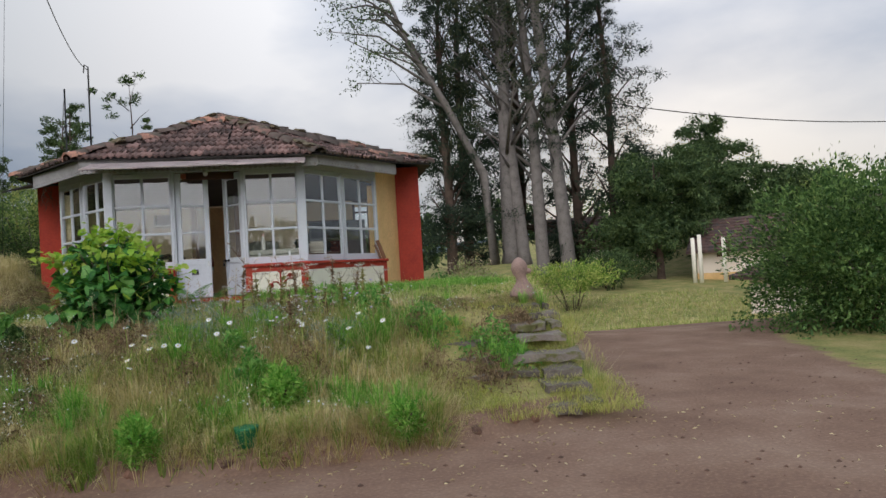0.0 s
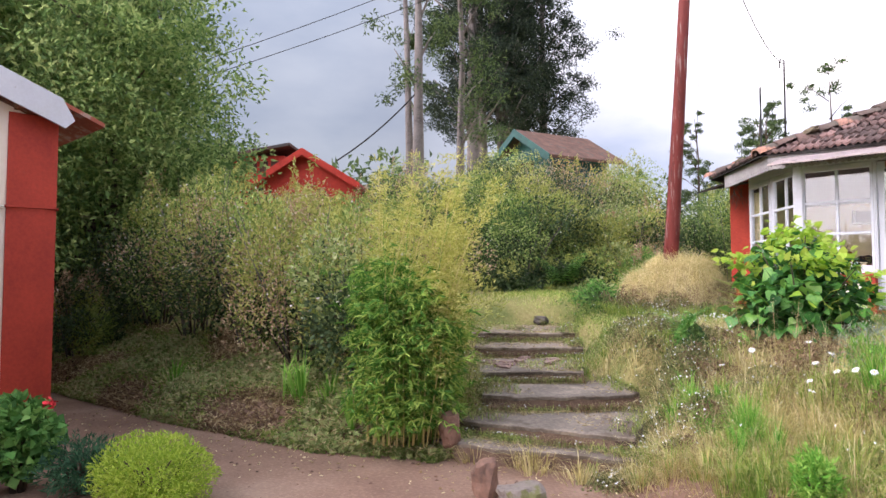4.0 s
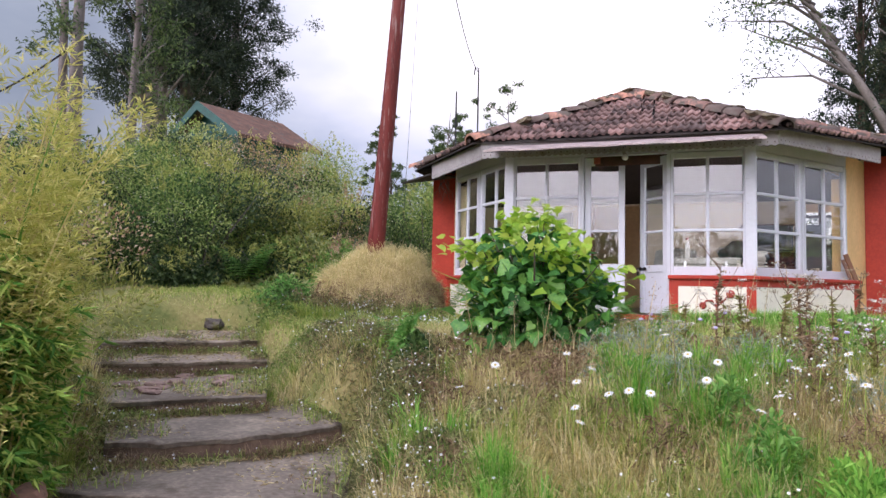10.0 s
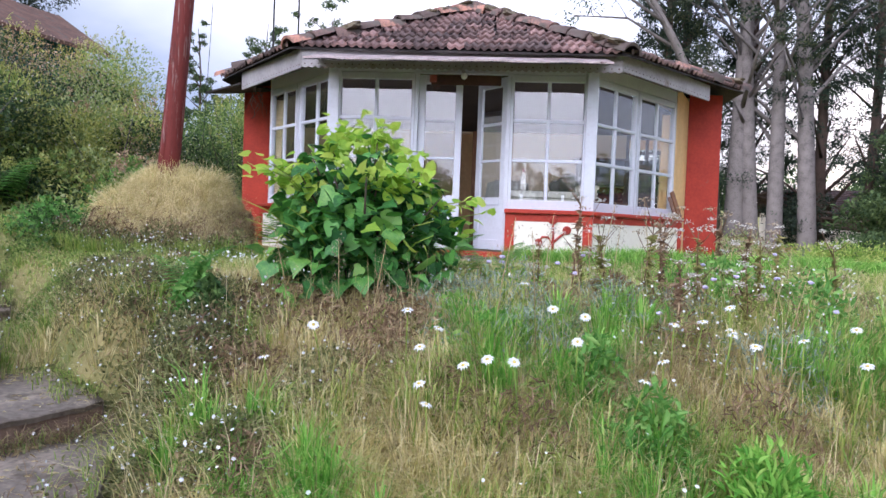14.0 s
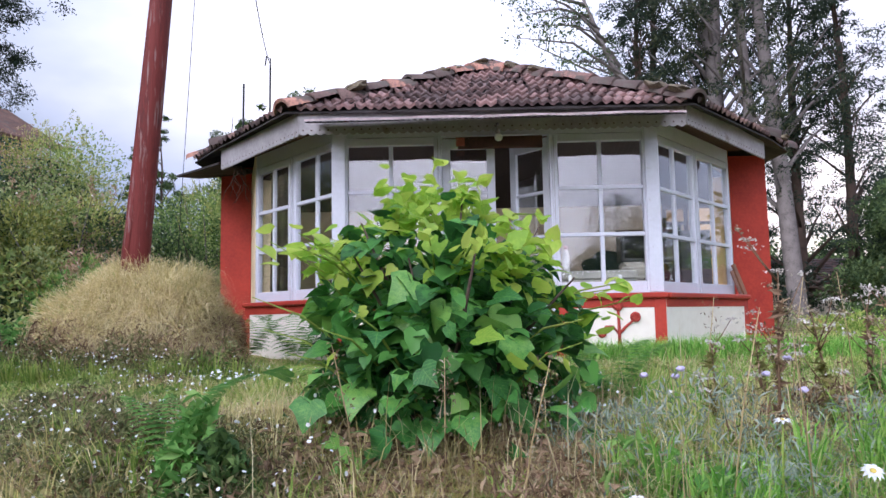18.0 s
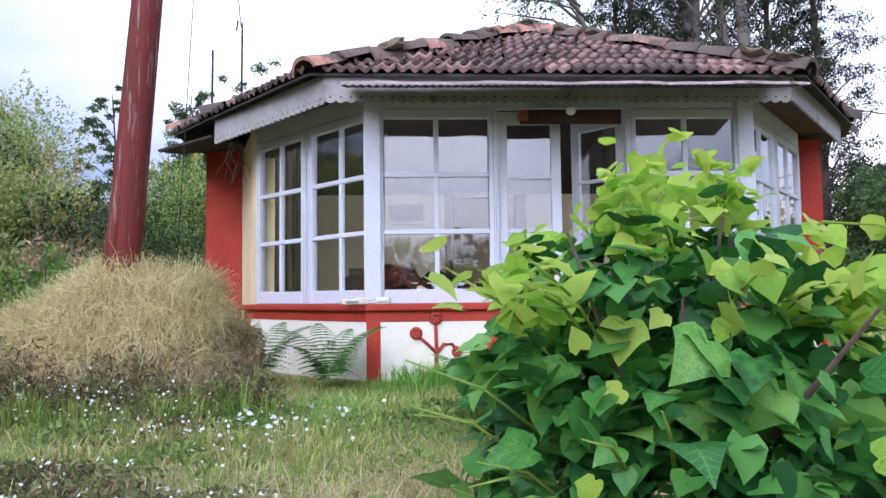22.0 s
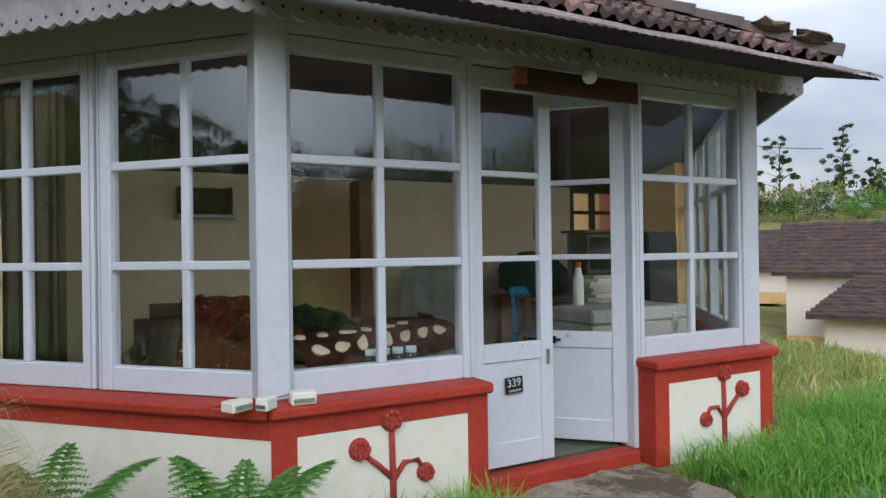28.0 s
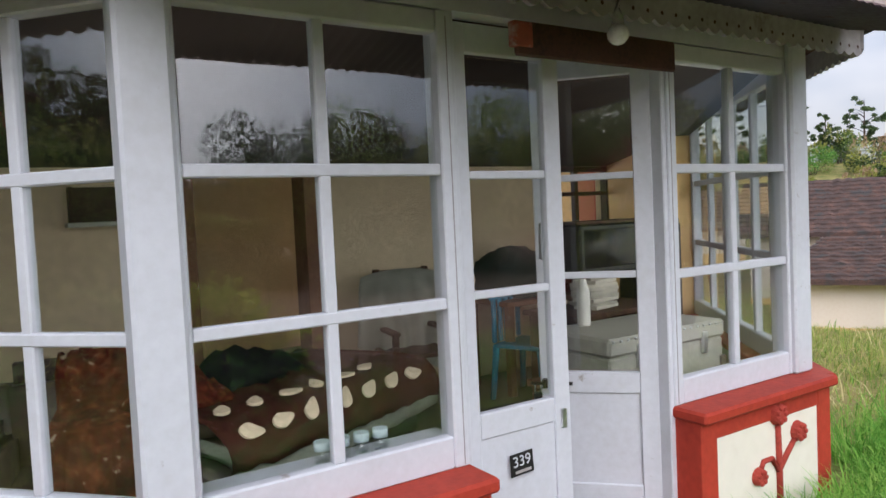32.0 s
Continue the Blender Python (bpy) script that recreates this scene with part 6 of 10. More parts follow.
# ---- cottage with the green porch ----
cot = thing("cottage", "cream cottage with red corner pier, white verge and green porch", "house")
CX, CYR, SL = -8.8, 3.52, 0.388
RIDGE_Y = -1.1
TOPZ = 3.50 + (CYR - RIDGE_Y) * SL
YL = 2 * RIDGE_Y - CYR
gm = Matrix(((0, 1, 0, CX - 0.25), (1, 0, 0, 0), (0, 0, 1, 0), (0, 0, 0, 1)))
part("gable_wall", prism([(YL, -0.1), (CYR, -0.1), (CYR, 3.50), (RIDGE_Y, TOPZ), (YL, 3.50)], 0.25, gm), M["cream_warm"], cot)
part("side_wall", boxes((-15, CX - 0.25, CYR - 0.25, CYR, -0.1, 3.50)), M["cream_warm"], cot)
part("corner_pier", boxes((CX - 0.5, CX + 0.02, CYR - 0.50, CYR + 0.02, -0.1, 3.62)), M["red"], cot, "red-painted corner pier")
part("plinth", boxes((CX - 0.2, CX + 0.05, YL, CYR - 0.5, -0.1, 0.30), bevel=0.01), M["red"], cot)
bm = bmesh.new()
tube(bm, [(CX + 0.03, 1.2, 2.53), (CX + 0.03, CYR - 0.52, 2.53)], [0.014] * 2, 6)
part("conduit", bm, M["cream"], cot)
bm = bmesh.new()
tube(bm, [(CX + 0.03, CYR - 0.52, 2.53), (CX + 0.05, CYR - 0.48, 2.53), (CX + 0.05, CYR + 0.03, 2.53), (CX - 0.4, CYR + 0.04, 2.53)], [0.014] * 4, 6)
part("conduit", bm, M["red"], cot, "conduit painted over in red")
vm = Matrix(((0, 1, 0, CX + 0.18), (1, 0, 0, 0), (0, 0, 1, 0), (0, 0, 0, 1)))
lo = lambda y: 3.46 + (3.62 - y) * SL
part("verge_board", prism([(3.56, lo(3.56)), (3.66, lo(3.66) + 0.14), (3.52, lo(3.52) + 0.33), (RIDGE_Y, lo(RIDGE_Y) + 0.33), (RIDGE_Y, lo(RIDGE_Y))], 0.03, vm), M["white"], cot, "white-painted verge board")
part("roof", slab_of([(CX + 0.2, RIDGE_Y, lo(RIDGE_Y) + 0.36), (CX + 0.2, 4.0, lo(4.0) + 0.30), (-15, 4.0, lo(4.0) + 0.30), (-15, RIDGE_Y, lo(RIDGE_Y) + 0.36)], 0.05), M["rust_roof"], cot)
part("roof", slab_of([(CX + 0.2, RIDGE_Y, lo(RIDGE_Y) + 0.36), (CX + 0.2, YL - 0.4, 3.5), (-15, YL - 0.4, 3.5), (-15, RIDGE_Y, lo(RIDGE_Y) + 0.36)], 0.05), M["rust_roof"], cot)
for y in (3.1, 2.2, 1.2, 0.2):
    part("purlin", boxes((CX - 0.1, CX + 0.17, y - 0.03, y + 0.03, lo(y) - 0.01, lo(y) + 0.07)), M["wood"], cot)

P1c, P0c = Vector((-6.62, 1.92, 0)), Vector((-5.72, -1.17, 0))
pm = face_frame(P0c, P1c)          # x runs towards the path, y inwards
plen = (P0c - P1c).length
pd = thing("porch_wall", "cream porch wall with a worn brick-red sill and plinth", "wall", kind="structure")
part("wall_body", boxes((0, plen, -0.0, 0.22, -0.05, 0.60), m=pm), M["cream_warm"], pd)
part("wall_body", boxes((plen - 0.22, plen, 0.22, 2.3, -0.05, 0.60), m=pm), M["cream_warm"], pd)
part("sill", boxes((0, plen + 0.03, -0.05, 0.24, 0.60, 0.68), m=pm, bevel=0.012), M["brick"], pd)
part("end_brick", boxes((plen - 0.10, plen + 0.04, -0.04, 0.24, 0.68, 0.80), m=pm, bevel=0.012), M["brick"], pd)
part("plinth", boxes((0, plen + 0.06, -0.07, 0.1, -0.05, 0.2), m=pm, bevel=0.01), M["red"], pd)
for k in range(3):
    pw_ = window(pm, plen - 1.12 - k * 1.0, plen - 0.12 - k * 1.0, 2, 3, 0.75, 2.43, "green_paint", "dark green timber porch window with six panes and white reveals", 0.05, 0.08, 0.045, 0.07)
    for q in range(2):
        xr = plen - 1.07 - k * 1.0 + (q + 1) * 0.45 - 0.012
        part("reveal", boxes((xr - 0.045, xr, 0.045, 0.10, 0.76, 2.42), bevel=0.003), M["white"], pw_, "white-painted inner reveal")
    part("putty", boxes((plen - 1.07 - k, plen - 0.17 - k, -0.004, 0.006, 0.748, 0.772), bevel=0.003), M["white"], pw_, "flaking white putty")
part("plate_beam", boxes((0, plen, 0.0, 0.1, 2.52, 2.555), m=pm), M["green_paint"], pd)
put_hood = thing("porch_roof", "rusty red corrugated porch roof with a green scalloped valance", "roof", kind="structure")
bm = bmesh.new()
F1, F0, W1, W0 = Vector((-6.22, 2.26, 2.50)), Vector((-5.25, -1.3, 2.50)), Vector((-8.78, 2.26, 3.08)), Vector((-8.78, -1.3, 4.5))
nu, nv = 130, 6
g = []
for i in range(nu + 1):
    u = i / nu
    a, b = F1.lerp(F0, u), W1.lerp(W0, u)
    g.append([bm.verts.new(a.lerp(b, j / nv) + Vector((0, 0, 0.014 * math.sin(u * 46 * 2 * math.pi)))) for j in range(nv + 1)])
for i in range(nu):
    for j in range(nv):
        bm.faces.new((g[i][j], g[i][j + 1], g[i + 1][j + 1], g[i + 1][j])).smooth = True
bmesh.ops.solidify(bm, geom=bm.faces[:], thickness=0.012)
part("corrugated_sheet", bm, M["rust_roof"], put_hood)
hm = face_frame(Vector((-5.32, -1.25, 0)), Vector((-6.27, 2.2, 0)))
pts = []
for i in range(40):
    for k in range(4):
        pts.append(((i + k / 4) * 3.57 / 40, -0.17 - 0.02 * math.sin(math.pi * k / 4)))
part("valance", prism(pts + [(3.57, -0.17), (3.57, 0), (0, 0)], 0.02, hm @ pose(0, 0, 2.485)), M["green_paint"], put_hood)
part("side_valance", boxes((3.55, 3.57, 0.02, 0.5, 2.27, 2.52), m=hm), M["green_paint"], put_hood)
arm = thing("wooden_armchair", "plain brown wooden armchair in the porch", "chair", (-7.35, 0.85, 0.1))
arm.rotation_euler, arm.scale = (0, 0, radians(20)), (1.15, 1.15, 1.1)
for x, y in ((-0.26, -0.26), (0.26, -0.26), (-0.26, 0.26), (0.26, 0.26)):
    part("leg", boxes((x - 0.025, x + 0.025, y - 0.025, y + 0.025, 0, 0.62 if x > 0 else 0.95), bevel=0.004), M["wood"], arm)
part("seat", boxes((-0.28, 0.28, -0.28, 0.28, 0.40, 0.45), bevel=0.006), M["wood"], arm)
part("backrest", boxes((-0.29, -0.25, -0.26, 0.26, 0.55, 0.93), bevel=0.006), M["wood"], arm)
for y in (-0.28, 0.28):
    part("armrest", boxes((-0.28, 0.32, y - 0.04, y + 0.04, 0.62, 0.65), bevel=0.006), M["wood"], arm)
# unseen walls and a dark panel added to keep sky light out of the porch
part("end_wall", boxes((0.0, 0.18, 0.22, 2.6, -0.05, 2.75), m=pm), M["cream_warm"], pd)
part("end_wall", boxes((plen - 0.20, plen - 0.02, 0.24, 2.3, 0.68, 2.52), m=pm), M["cream_warm"], pd)
part("end_panel", slab_of([(-6.55, 1.98, 2.50), (-8.79, 1.98, 2.50), (-8.79, 1.98, 3.02), (-6.60, 1.98, 2.54)], 0.03), M["green_paint"], pd, "dark panel added to close the porch end against sky light")
tagged(part("porch_floor", slab_of([(-8.8, -1.15, 0.1), (-5.80, -1.15, 0.1), (-6.70, 1.85, 0.1), (-8.8, 1.85, 0.1)], 0.2), M["floor"]), "cement floor of the porch", "floor", kind="structure")


# ---- houses on the hill ----
def gabled_house(name, label, centre, yaw, w, ln, z0, eave, ridge, wall_mat, roof_mat, trim, over=0.45):
    """A gabled house: local x across, y along the ridge (front gable at y=0)."""
    h = thing(name, label, "house", centre)
    h.rotation_euler = (0, 0, radians(yaw))
    part("gable_wall", prism([(-w / 2, z0), (w / 2, z0), (w / 2, eave), (0, ridge), (-w / 2, eave)], ln), M[wall_mat], h)
    sl_ = (ridge - eave) / (w / 2)
    for sg in (-1, 1):
        xo = sg * (w / 2 + over)
        part("roof", slab_of([(0, -over, ridge + 0.12), (xo, -over, eave - over * sl_ + 0.12), (xo, ln + over, eave - over * sl_ + 0.12), (0, ln + over, ridge + 0.12)], 0.1), M[roof_mat], h)
        part("barge_board", slab_of([(0, -over - 0.03, ridge + 0.13), (xo, -over - 0.03, eave - over * sl_ + 0.13), (xo, -over + 0.02, eave - over * sl_ + 0.13), (0, -over + 0.02, ridge + 0.13)], 0.26), M[trim], h)
    return h


green = gabled_house("green_gabled_house", "house with a dark green gable and rusty tiled roof behind bushes", (-14.3, 19.8, 0), -17, 3.0, 2.3, 2.4, 5.95, 6.85, "green_wall", "rust_tile", "green_paint")
# the gable's braced bargework
part("collar_beam", boxes((-1.2, 1.2, -0.42, -0.34, 5.95, 6.08)), M["green_paint"], green)
part("gable_vent", boxes((-0.5, 0.5, -0.06, -0.01, 5.2, 5.85)), M["wood_dark"], green, "dark louvred opening")
red = gabled_house("red_house", "bright red house with a gabled roof and a raised clerestory", (-21.0, 15.4, 0), 40, 3.6, 8.0, 3.0, 5.4, 6.5, "red_bright", "red_roof", "red_bright", 0.3)
tur = part("clerestory", boxes((-2.7, -0.8, 0.2, 4.0, 4.6, 6.45)), M["red_bright"], red)
part("clerestory_roof", slab_of([(-3.0, -0.2, 6.45), (-0.5, -0.2, 6.85), (-0.5, 4.4, 6.85), (-3.0, 4.4, 6.45)], 0.1), M["tile_far"], red)
for k in range(4):
    part("louvre", boxes((-2.55 + k * 0.42, -2.25 + k * 0.42, 0.16, 0.20, 5.85, 6.25)), M["wood_dark"], red)


# ---- low tiled houses beyond the track ----
def low_house(name, centre, yaw, w, ln, eave, ridge, label, base=-1.0, hip=0.0):
    h = thing(name, label, "house", centre)
    h.rotation_euler = (0, 0, radians(yaw))
    part("wall", boxes((0, w, 0, ln, base, eave)), M["cream_warm"], h)
    part("wall_band", boxes((-0.01, w + 0.01, -0.012, 0.1, base, base + 0.5)), M["yellow"], h)
    prof = []
    for sg in (0, 1):
        y0, y1 = (-0.5, ln / 2) if sg == 0 else (ln + 0.5, ln / 2)
        part("roof", slab_of([(-0.4, y0, eave - 0.15), (w + 0.4, y0, eave - 0.15), (w + 0.4, y1, ridge), (-0.4 + hip, y1, ridge)], 0.08), M["tile_far"], h)
        if sg == 0:
            n = int((y1 - y0) / 0.24)
            for j in range(n):
                k0, k1 = j / n, (j + 1) / n
                za, zb = eave - 0.15 + (ridge - eave + 0.15) * k0, eave - 0.15 + (ridge - eave + 0.15) * k1
                bm = bmesh.new()
                m_ = int((w + 0.8) / 0.16)
                top = []
                for i in range(m_ + 1):
                    x = -0.4 + hip * k0 + (w + 0.8 - hip * k0) * i / m_
                    wv = 0.008 * (1 if i % 2 else -1) + random.uniform(-0.02, 0.02)
                    top.append((bm.verts.new((x, y0 + (y1 - y0) * k0 - 0.02, za + 0.065 + wv)), bm.verts.new((x, y0 + (y1 - y0) * k1 + 0.02, zb + 0.03 + wv)), bm.verts.new((x, y0 + (y1 - y0) * k0 - 0.02, za + 0.01))))
                for i in range(m_):
                    bm.faces.new((top[i][0], top[i + 1][0], top[i + 1][1], top[i][1]))
                    bm.faces.new((top[i][2], top[i + 1][2], top[i + 1][0], top[i][0]))
                part("tile_course", bm, M["tile_far"], h)
    if hip:
        part("hip_end", slab_of([(-0.4, ln + 0.5, eave - 0.15), (-0.4, -0.5, eave - 0.15), (-0.4 + hip, ln / 2, ridge)], 0.06), M["tile_far"], h)
    return h


lowB = low_house("tiled_outhouse", (13.3, 20.6, 0), -61, 12.0, 5.0, 0.85, 1.62, "low cream outhouse with a weathered clay-tiled roof", hip=1.1)
hut = low_house("cream_hut", (18.6, 33.6, 1.0), -40, 7.0, 4.6, 0.75, 2.3, "small cream hut with a dark tiled roof by the trees")
part("window", boxes((1.0, 1.6, -0.02, 0.02, 0.3, 1.0)), M["wood_dark"], hut)
lowA = low_house("tiled_outhouse", (17.5, 24.6, 0), -61, 14.0, 5.5, 1.75, 3.35, "low outhouse with a weathered clay-tiled roof")
for k, (x, y) in enumerate(((17.8, 32.4), (18.1, 32.3), (19.2, 32.0))):
    p = thing("concrete_post", "pale round concrete post beside the outhouse", "post", (x, y, float(terrain(x, y))), "posts beside the outhouse")
    bm = bmesh.new()
    tube(bm, [(0, 0, -0.1), (0, 0, 2.2 + 0.15 * (k % 2))], [0.10, 0.095], 10)
    part("post_shaft", bm, M["cream"], p)
for i, (x, y, w, d_, h_) in enumerate(((57.5, 45.5, 4.6, 5, 7.2), (53, 36, 7, 5, 6.0), (64, 33, 6, 5, 6.6), (66, 52, 9, 7, 7.8), (88, 62, 12, 7, 9.0), (62, 76, 10, 7, 8.0), (58, 92, 12, 7, 8.5), (82, 84, 10, 8, 9.0))):
    b = thing("far_building", "pale flat-roofed concrete building in the distance", "building", (x, y, 0), "buildings in the distance")
    b.rotation_euler = (0, 0, radians(-50 + 9 * (i % 3)))
    part("wall", boxes((-w / 2, w / 2, -d_ / 2, d_ / 2, 0, h_)), M["far_wall"], b)
    part("parapet", boxes((-w / 2 - 0.2, w / 2 + 0.2, -d_ / 2 - 0.2, d_ / 2 + 0.2, h_, h_ + 0.25)), M["white"], b)
    for c in range(int(w / 2.2)):
        x0_ = -w / 2 + 0.8 + c * 2.2
        part("window", boxes((x0_, x0_ + 1.0, -d_ / 2 - 0.05, -d_ / 2 + 0.1, h_ - 1.5, h_ - 0.6)), M["dark_pane"], b)
pk = low_house("pink_roofed_house", (15.0, 46.0, 1.6), -10, 6, 6, 1.6, 3.0, "small house with a faded red roof behind the trees")

# ---- stone steps at the end of the bank, and the bust on its top ----
sst = thing("stone_steps", "mossy broken stone steps at the end of the bank", "steps", kind="structure")
rr = random.Random(3)
for x0_, x1_, y, z in ((1.75, 2.85, 6.60, 0.14), (1.42, 2.95, 6.92, 0.27), (1.35, 2.98, 7.20, 0.40), (1.45, 2.98, 7.52, 0.54), (1.30, 3.02, 7.86, 0.68), (1.42, 3.08, 8.22, 0.80), (1.35, 3.12, 8.62, 0.90), (1.55, 3.15, 9.02, 0.98)):
    x = x0_
    while x < x1_ - 0.05:
        xe = min(x + rr.uniform(0.22, 0.75), x1_ + rr.uniform(-0.08, 0.10))
        j = lambda s_: rr.uniform(-s_, s_)
        dy, dz = j(0.05), j(0.02)
        if rr.random() > 0.10:
            rough_slab("stone", ((x + j(0.02), y + dy + j(0.03), z + dz), (xe + j(0.02), y + dy + j(0.03), z + dz + j(0.012)), (xe + j(0.04), y + 0.30 + j(0.05), z + 0.02 + dz), (x + j(0.04), y + 0.30 + j(0.05), z + 0.02 + dz)), 0.085 + j(0.025), "stone", sst, "", 2, 0.016)
        x = xe + rr.uniform(0.0, 0.10)
bust = bmesh.new()
prof = [(0.0, 0.20), (0.06, 0.20), (0.14, 0.165), (0.22, 0.12), (0.28, 0.085), (0.34, 0.085), (0.40, 0.115), (0.47, 0.13), (0.54, 0.115), (0.60, 0.07), (0.63, 0.015)]
tube(bust, [(0.02 * math.sin(z * 9), 0, z) for z, _ in prof], [q for _, q in prof], 14)
bmesh.ops.create_icosphere(bust, subdivisions=2, radius=0.045, matrix=Matrix.Translation((0.115, -0.03, 0.42)))
for v in bust.verts:
    v.co += noise.noise_vector(v.co * 9) * 0.012
for f in bust.faces:
    f.smooth = True
ob = part("stone_bust", bust, M["stone_pink"])
ob.matrix_basis = pose(2.92, 9.5, float(terrain(2.92, 9.5)) + 0.01) @ Matrix.Diagonal((0.9, 0.9, 0.9, 1))
tagged(ob, "small weathered stone bust on the edge of the bank", "statue")

# stones by the steps
def rock(name, label, place, size, mat="stone", squash=0.6, seed=0):
    bm = bmesh.new()
    bmesh.ops.create_icosphere(bm, subdivisions=3, radius=1.0)
    for v in bm.verts:
        v.co *= 1 + 0.38 * noise.noise(v.co * 1.6 + Vector((seed * 3.1, 0, 0))) + 0.12 * noise.noise(v.co * 4.5 + Vector((seed, 0, 0)))
        v.co.z = min(v.co.z, 0.72 + 0.15 * v.co.x)
        v.co = Vector((v.co.x * size[0], v.co.y * size[1], v.co.z * size[2]))
    ob = part(name, bm, M[mat])
    ob.matrix_basis = pose(*place, 0, 0, seed * 40)
    return tagged(ob, label, "stone")


rock("stepping_stone", "rounded grey boulder at the foot of the steps", (-2.95, 4.95, 0.06), (0.20, 0.16, 0.15), seed=1)
rock("boundary_stone", "reddish upright stone at the foot of the steps", (-3.34, 5.00, 0.12), (0.11, 0.10, 0.21), "stone_red", seed=2)
rock("boundary_stone", "reddish upright stone beside the bamboo", (-4.32, 5.62, 0.30), (0.12, 0.10, 0.20), "stone_red", seed=3)
rock("grey_rock", "grey rock in the grass", (-6.83, 10.46, float(terrain(-6.83, 10.46)) + 0.02), (0.17, 0.12, 0.09), seed=4)
for k, (x, y) in enumerate(((-6.10, 8.42), (-5.72, 7.80), (-6.20, 8.15), (-5.47, 8.15), (-5.25, 8.60), (-5.05, 8.24), (-5.73, 8.72), (-5.65, 8.50), (-5.50, 7.92), (-5.31, 7.60))):
    rock("flat_stone", "flat pale stone set in the step", (x, y, 0.642), (rr.uniform(0.07, 0.15), rr.uniform(0.06, 0.11), 0.050), "stone_pink", seed=5 + k)
for k in range(12):
    x = -2.3 + k * 0.42 + rr.uniform(-0.2, 0.2)
    rock("bank_stone", "reddish stone in the cut of the bank", (x, float(bank_line(x)) + 0.08, 0.07), (rr.uniform(0.04, 0.10), 0.06, rr.uniform(0.03, 0.07)), "stone_red", seed=20 + k)


# ---- details of the bay's outside ----
def disc(bm, m, radius, depth, seg=12):
    r = bmesh.ops.create_cone(bm, cap_ends=True, segments=seg, radius1=radius, radius2=radius * 0.8, depth=depth, matrix=m)
    return r["verts"]


def flower_relief(name, x, z, mirror=1, pot=True):
    """A moulded flower of red cement on the cream panel."""
    f = thing(name, "red moulded flower relief on the cream wall panel", "relief")
    f.matrix_basis = mF @ pose(x, -0.128, z)
    bm = bmesh.new()
    tube(bm, [(0, 0, -0.25), (0.0, 0, 0.0), (-0.005, 0, 0.22)], [0.017, 0.016, 0.014], 7)
    tube(bm, [(0, 0, -0.02), (-0.07 * mirror, 0, 0.05), (-0.14 * mirror, 0, 0.11)], [0.014, 0.014, 0.012], 7)
    tube(bm, [(0, 0, -0.03), (0.06 * mirror, 0, 0.05), (0.13 * mirror, 0, 0.05), (0.155 * mirror, 0, 0.01)], [0.014, 0.014, 0.013, 0.012], 7)
    part("stem", bm, M["relief"], f)
    for cx_, cz, rr_ in ((-0.005, 0.26, 0.058), (-0.165 * mirror, 0.14, 0.054), (0.17 * mirror, -0.015, 0.046)):
        bm = bmesh.new()
        disc(bm, pose(cx_, -0.008, cz, 90), rr_, 0.03)
        for k in range(7):
            a = k * 0.9
            bmesh.ops.create_icosphere(bm, subdivisions=1, radius=rr_ * 0.34, matrix=Matrix.Translation((cx_ + math.cos(a) * rr_ * 0.6, -0.018, cz + math.sin(a) * rr_ * 0.6)))
        part("flower", bm, M["relief"], f)
    if pot:
        part("ledge", boxes((-0.17, 0.17, -0.05, 0.0, -0.30, -0.22), bevel=0.01), M["relief"], f)


flower_relief("wall_flower", 0.52, 1.44)
flower_relief("wall_flower", 2.80, 1.44, -1, False)

# number plate, bolts and padlock
plate = thing("number_plate", "small black plate with the number 339 in white", "sign")
plate.matrix_basis = mF @ pose(D0 + 0.012 + 0.27, 0.066, 1.74, 0, -3, 0)
part("backing", boxes((-0.055, 0.06, -0.004, 0.002, -0.045, 0.045), bevel=0.001), M["black"], plate)
tx = bpy.data.curves.new("number", "FONT")
tx.body, tx.size, tx.extrude, tx.align_x, tx.align_y = "339", 0.062, 0.001, "CENTER", "CENTER"
tx.materials.append(M["white"])
num = new("number", tx)
num.parent = plate
num.matrix_basis = pose(0.0, -0.006, 0.012, 90, 0, 0)
part("underline", boxes((-0.035, 0.045, -0.006, -0.003, -0.035, -0.024)), M["fascia"], plate)
bolt = thing("door_bolt", "black iron tower bolt with a hanging padlock", "bolt")
bolt.matrix_basis = door2.matrix_basis @ pose(wl - 0.055, 0.05, 1.92)
bm = bmesh.new()
tube(bm, [(-0.10, 0.018, 0), (0.10, 0.018, 0)], [0.009, 0.009], 8)
part("rod", bm, M["iron"], bolt)
for x in (-0.06, 0.03):
    part("staple", boxes((x - 0.012, x + 0.012, 0, 0.03, -0.022, 0.022), bevel=0.003), M["iron"], bolt)
part("padlock", boxes((0.045, 0.085, 0.012, 0.035, -0.10, -0.04), bevel=0.006), M["iron"], bolt)
bm = bmesh.new()
tube(bm, [(0.05, 0.02, -0.045), (0.052, 0.02, -0.01), (0.065, 0.02, 0.0), (0.078, 0.02, -0.01), (0.08, 0.02, -0.045)], [0.004] * 5, 6)
part("shackle", bm, M["steel"], bolt)
hasp = thing("door_hasp", "worn steel hasp on the shut leaf", "hasp")
hasp.matrix_basis = mF @ pose(D0 + 0.012 + wl - 0.045, 0.062, 1.88)
part("hasp_plate", boxes((-0.012, 0.012, -0.006, 0.008, -0.04, 0.04), bevel=0.002), M["steel"], hasp)
handle = thing("pull_handle", "steel pull handle inside the door leaf", "handle")
handle.matrix_basis = mF @ pose(D0 + 0.012 + wl - 0.06, 0.125, 2.62)
bm = bmesh.new()
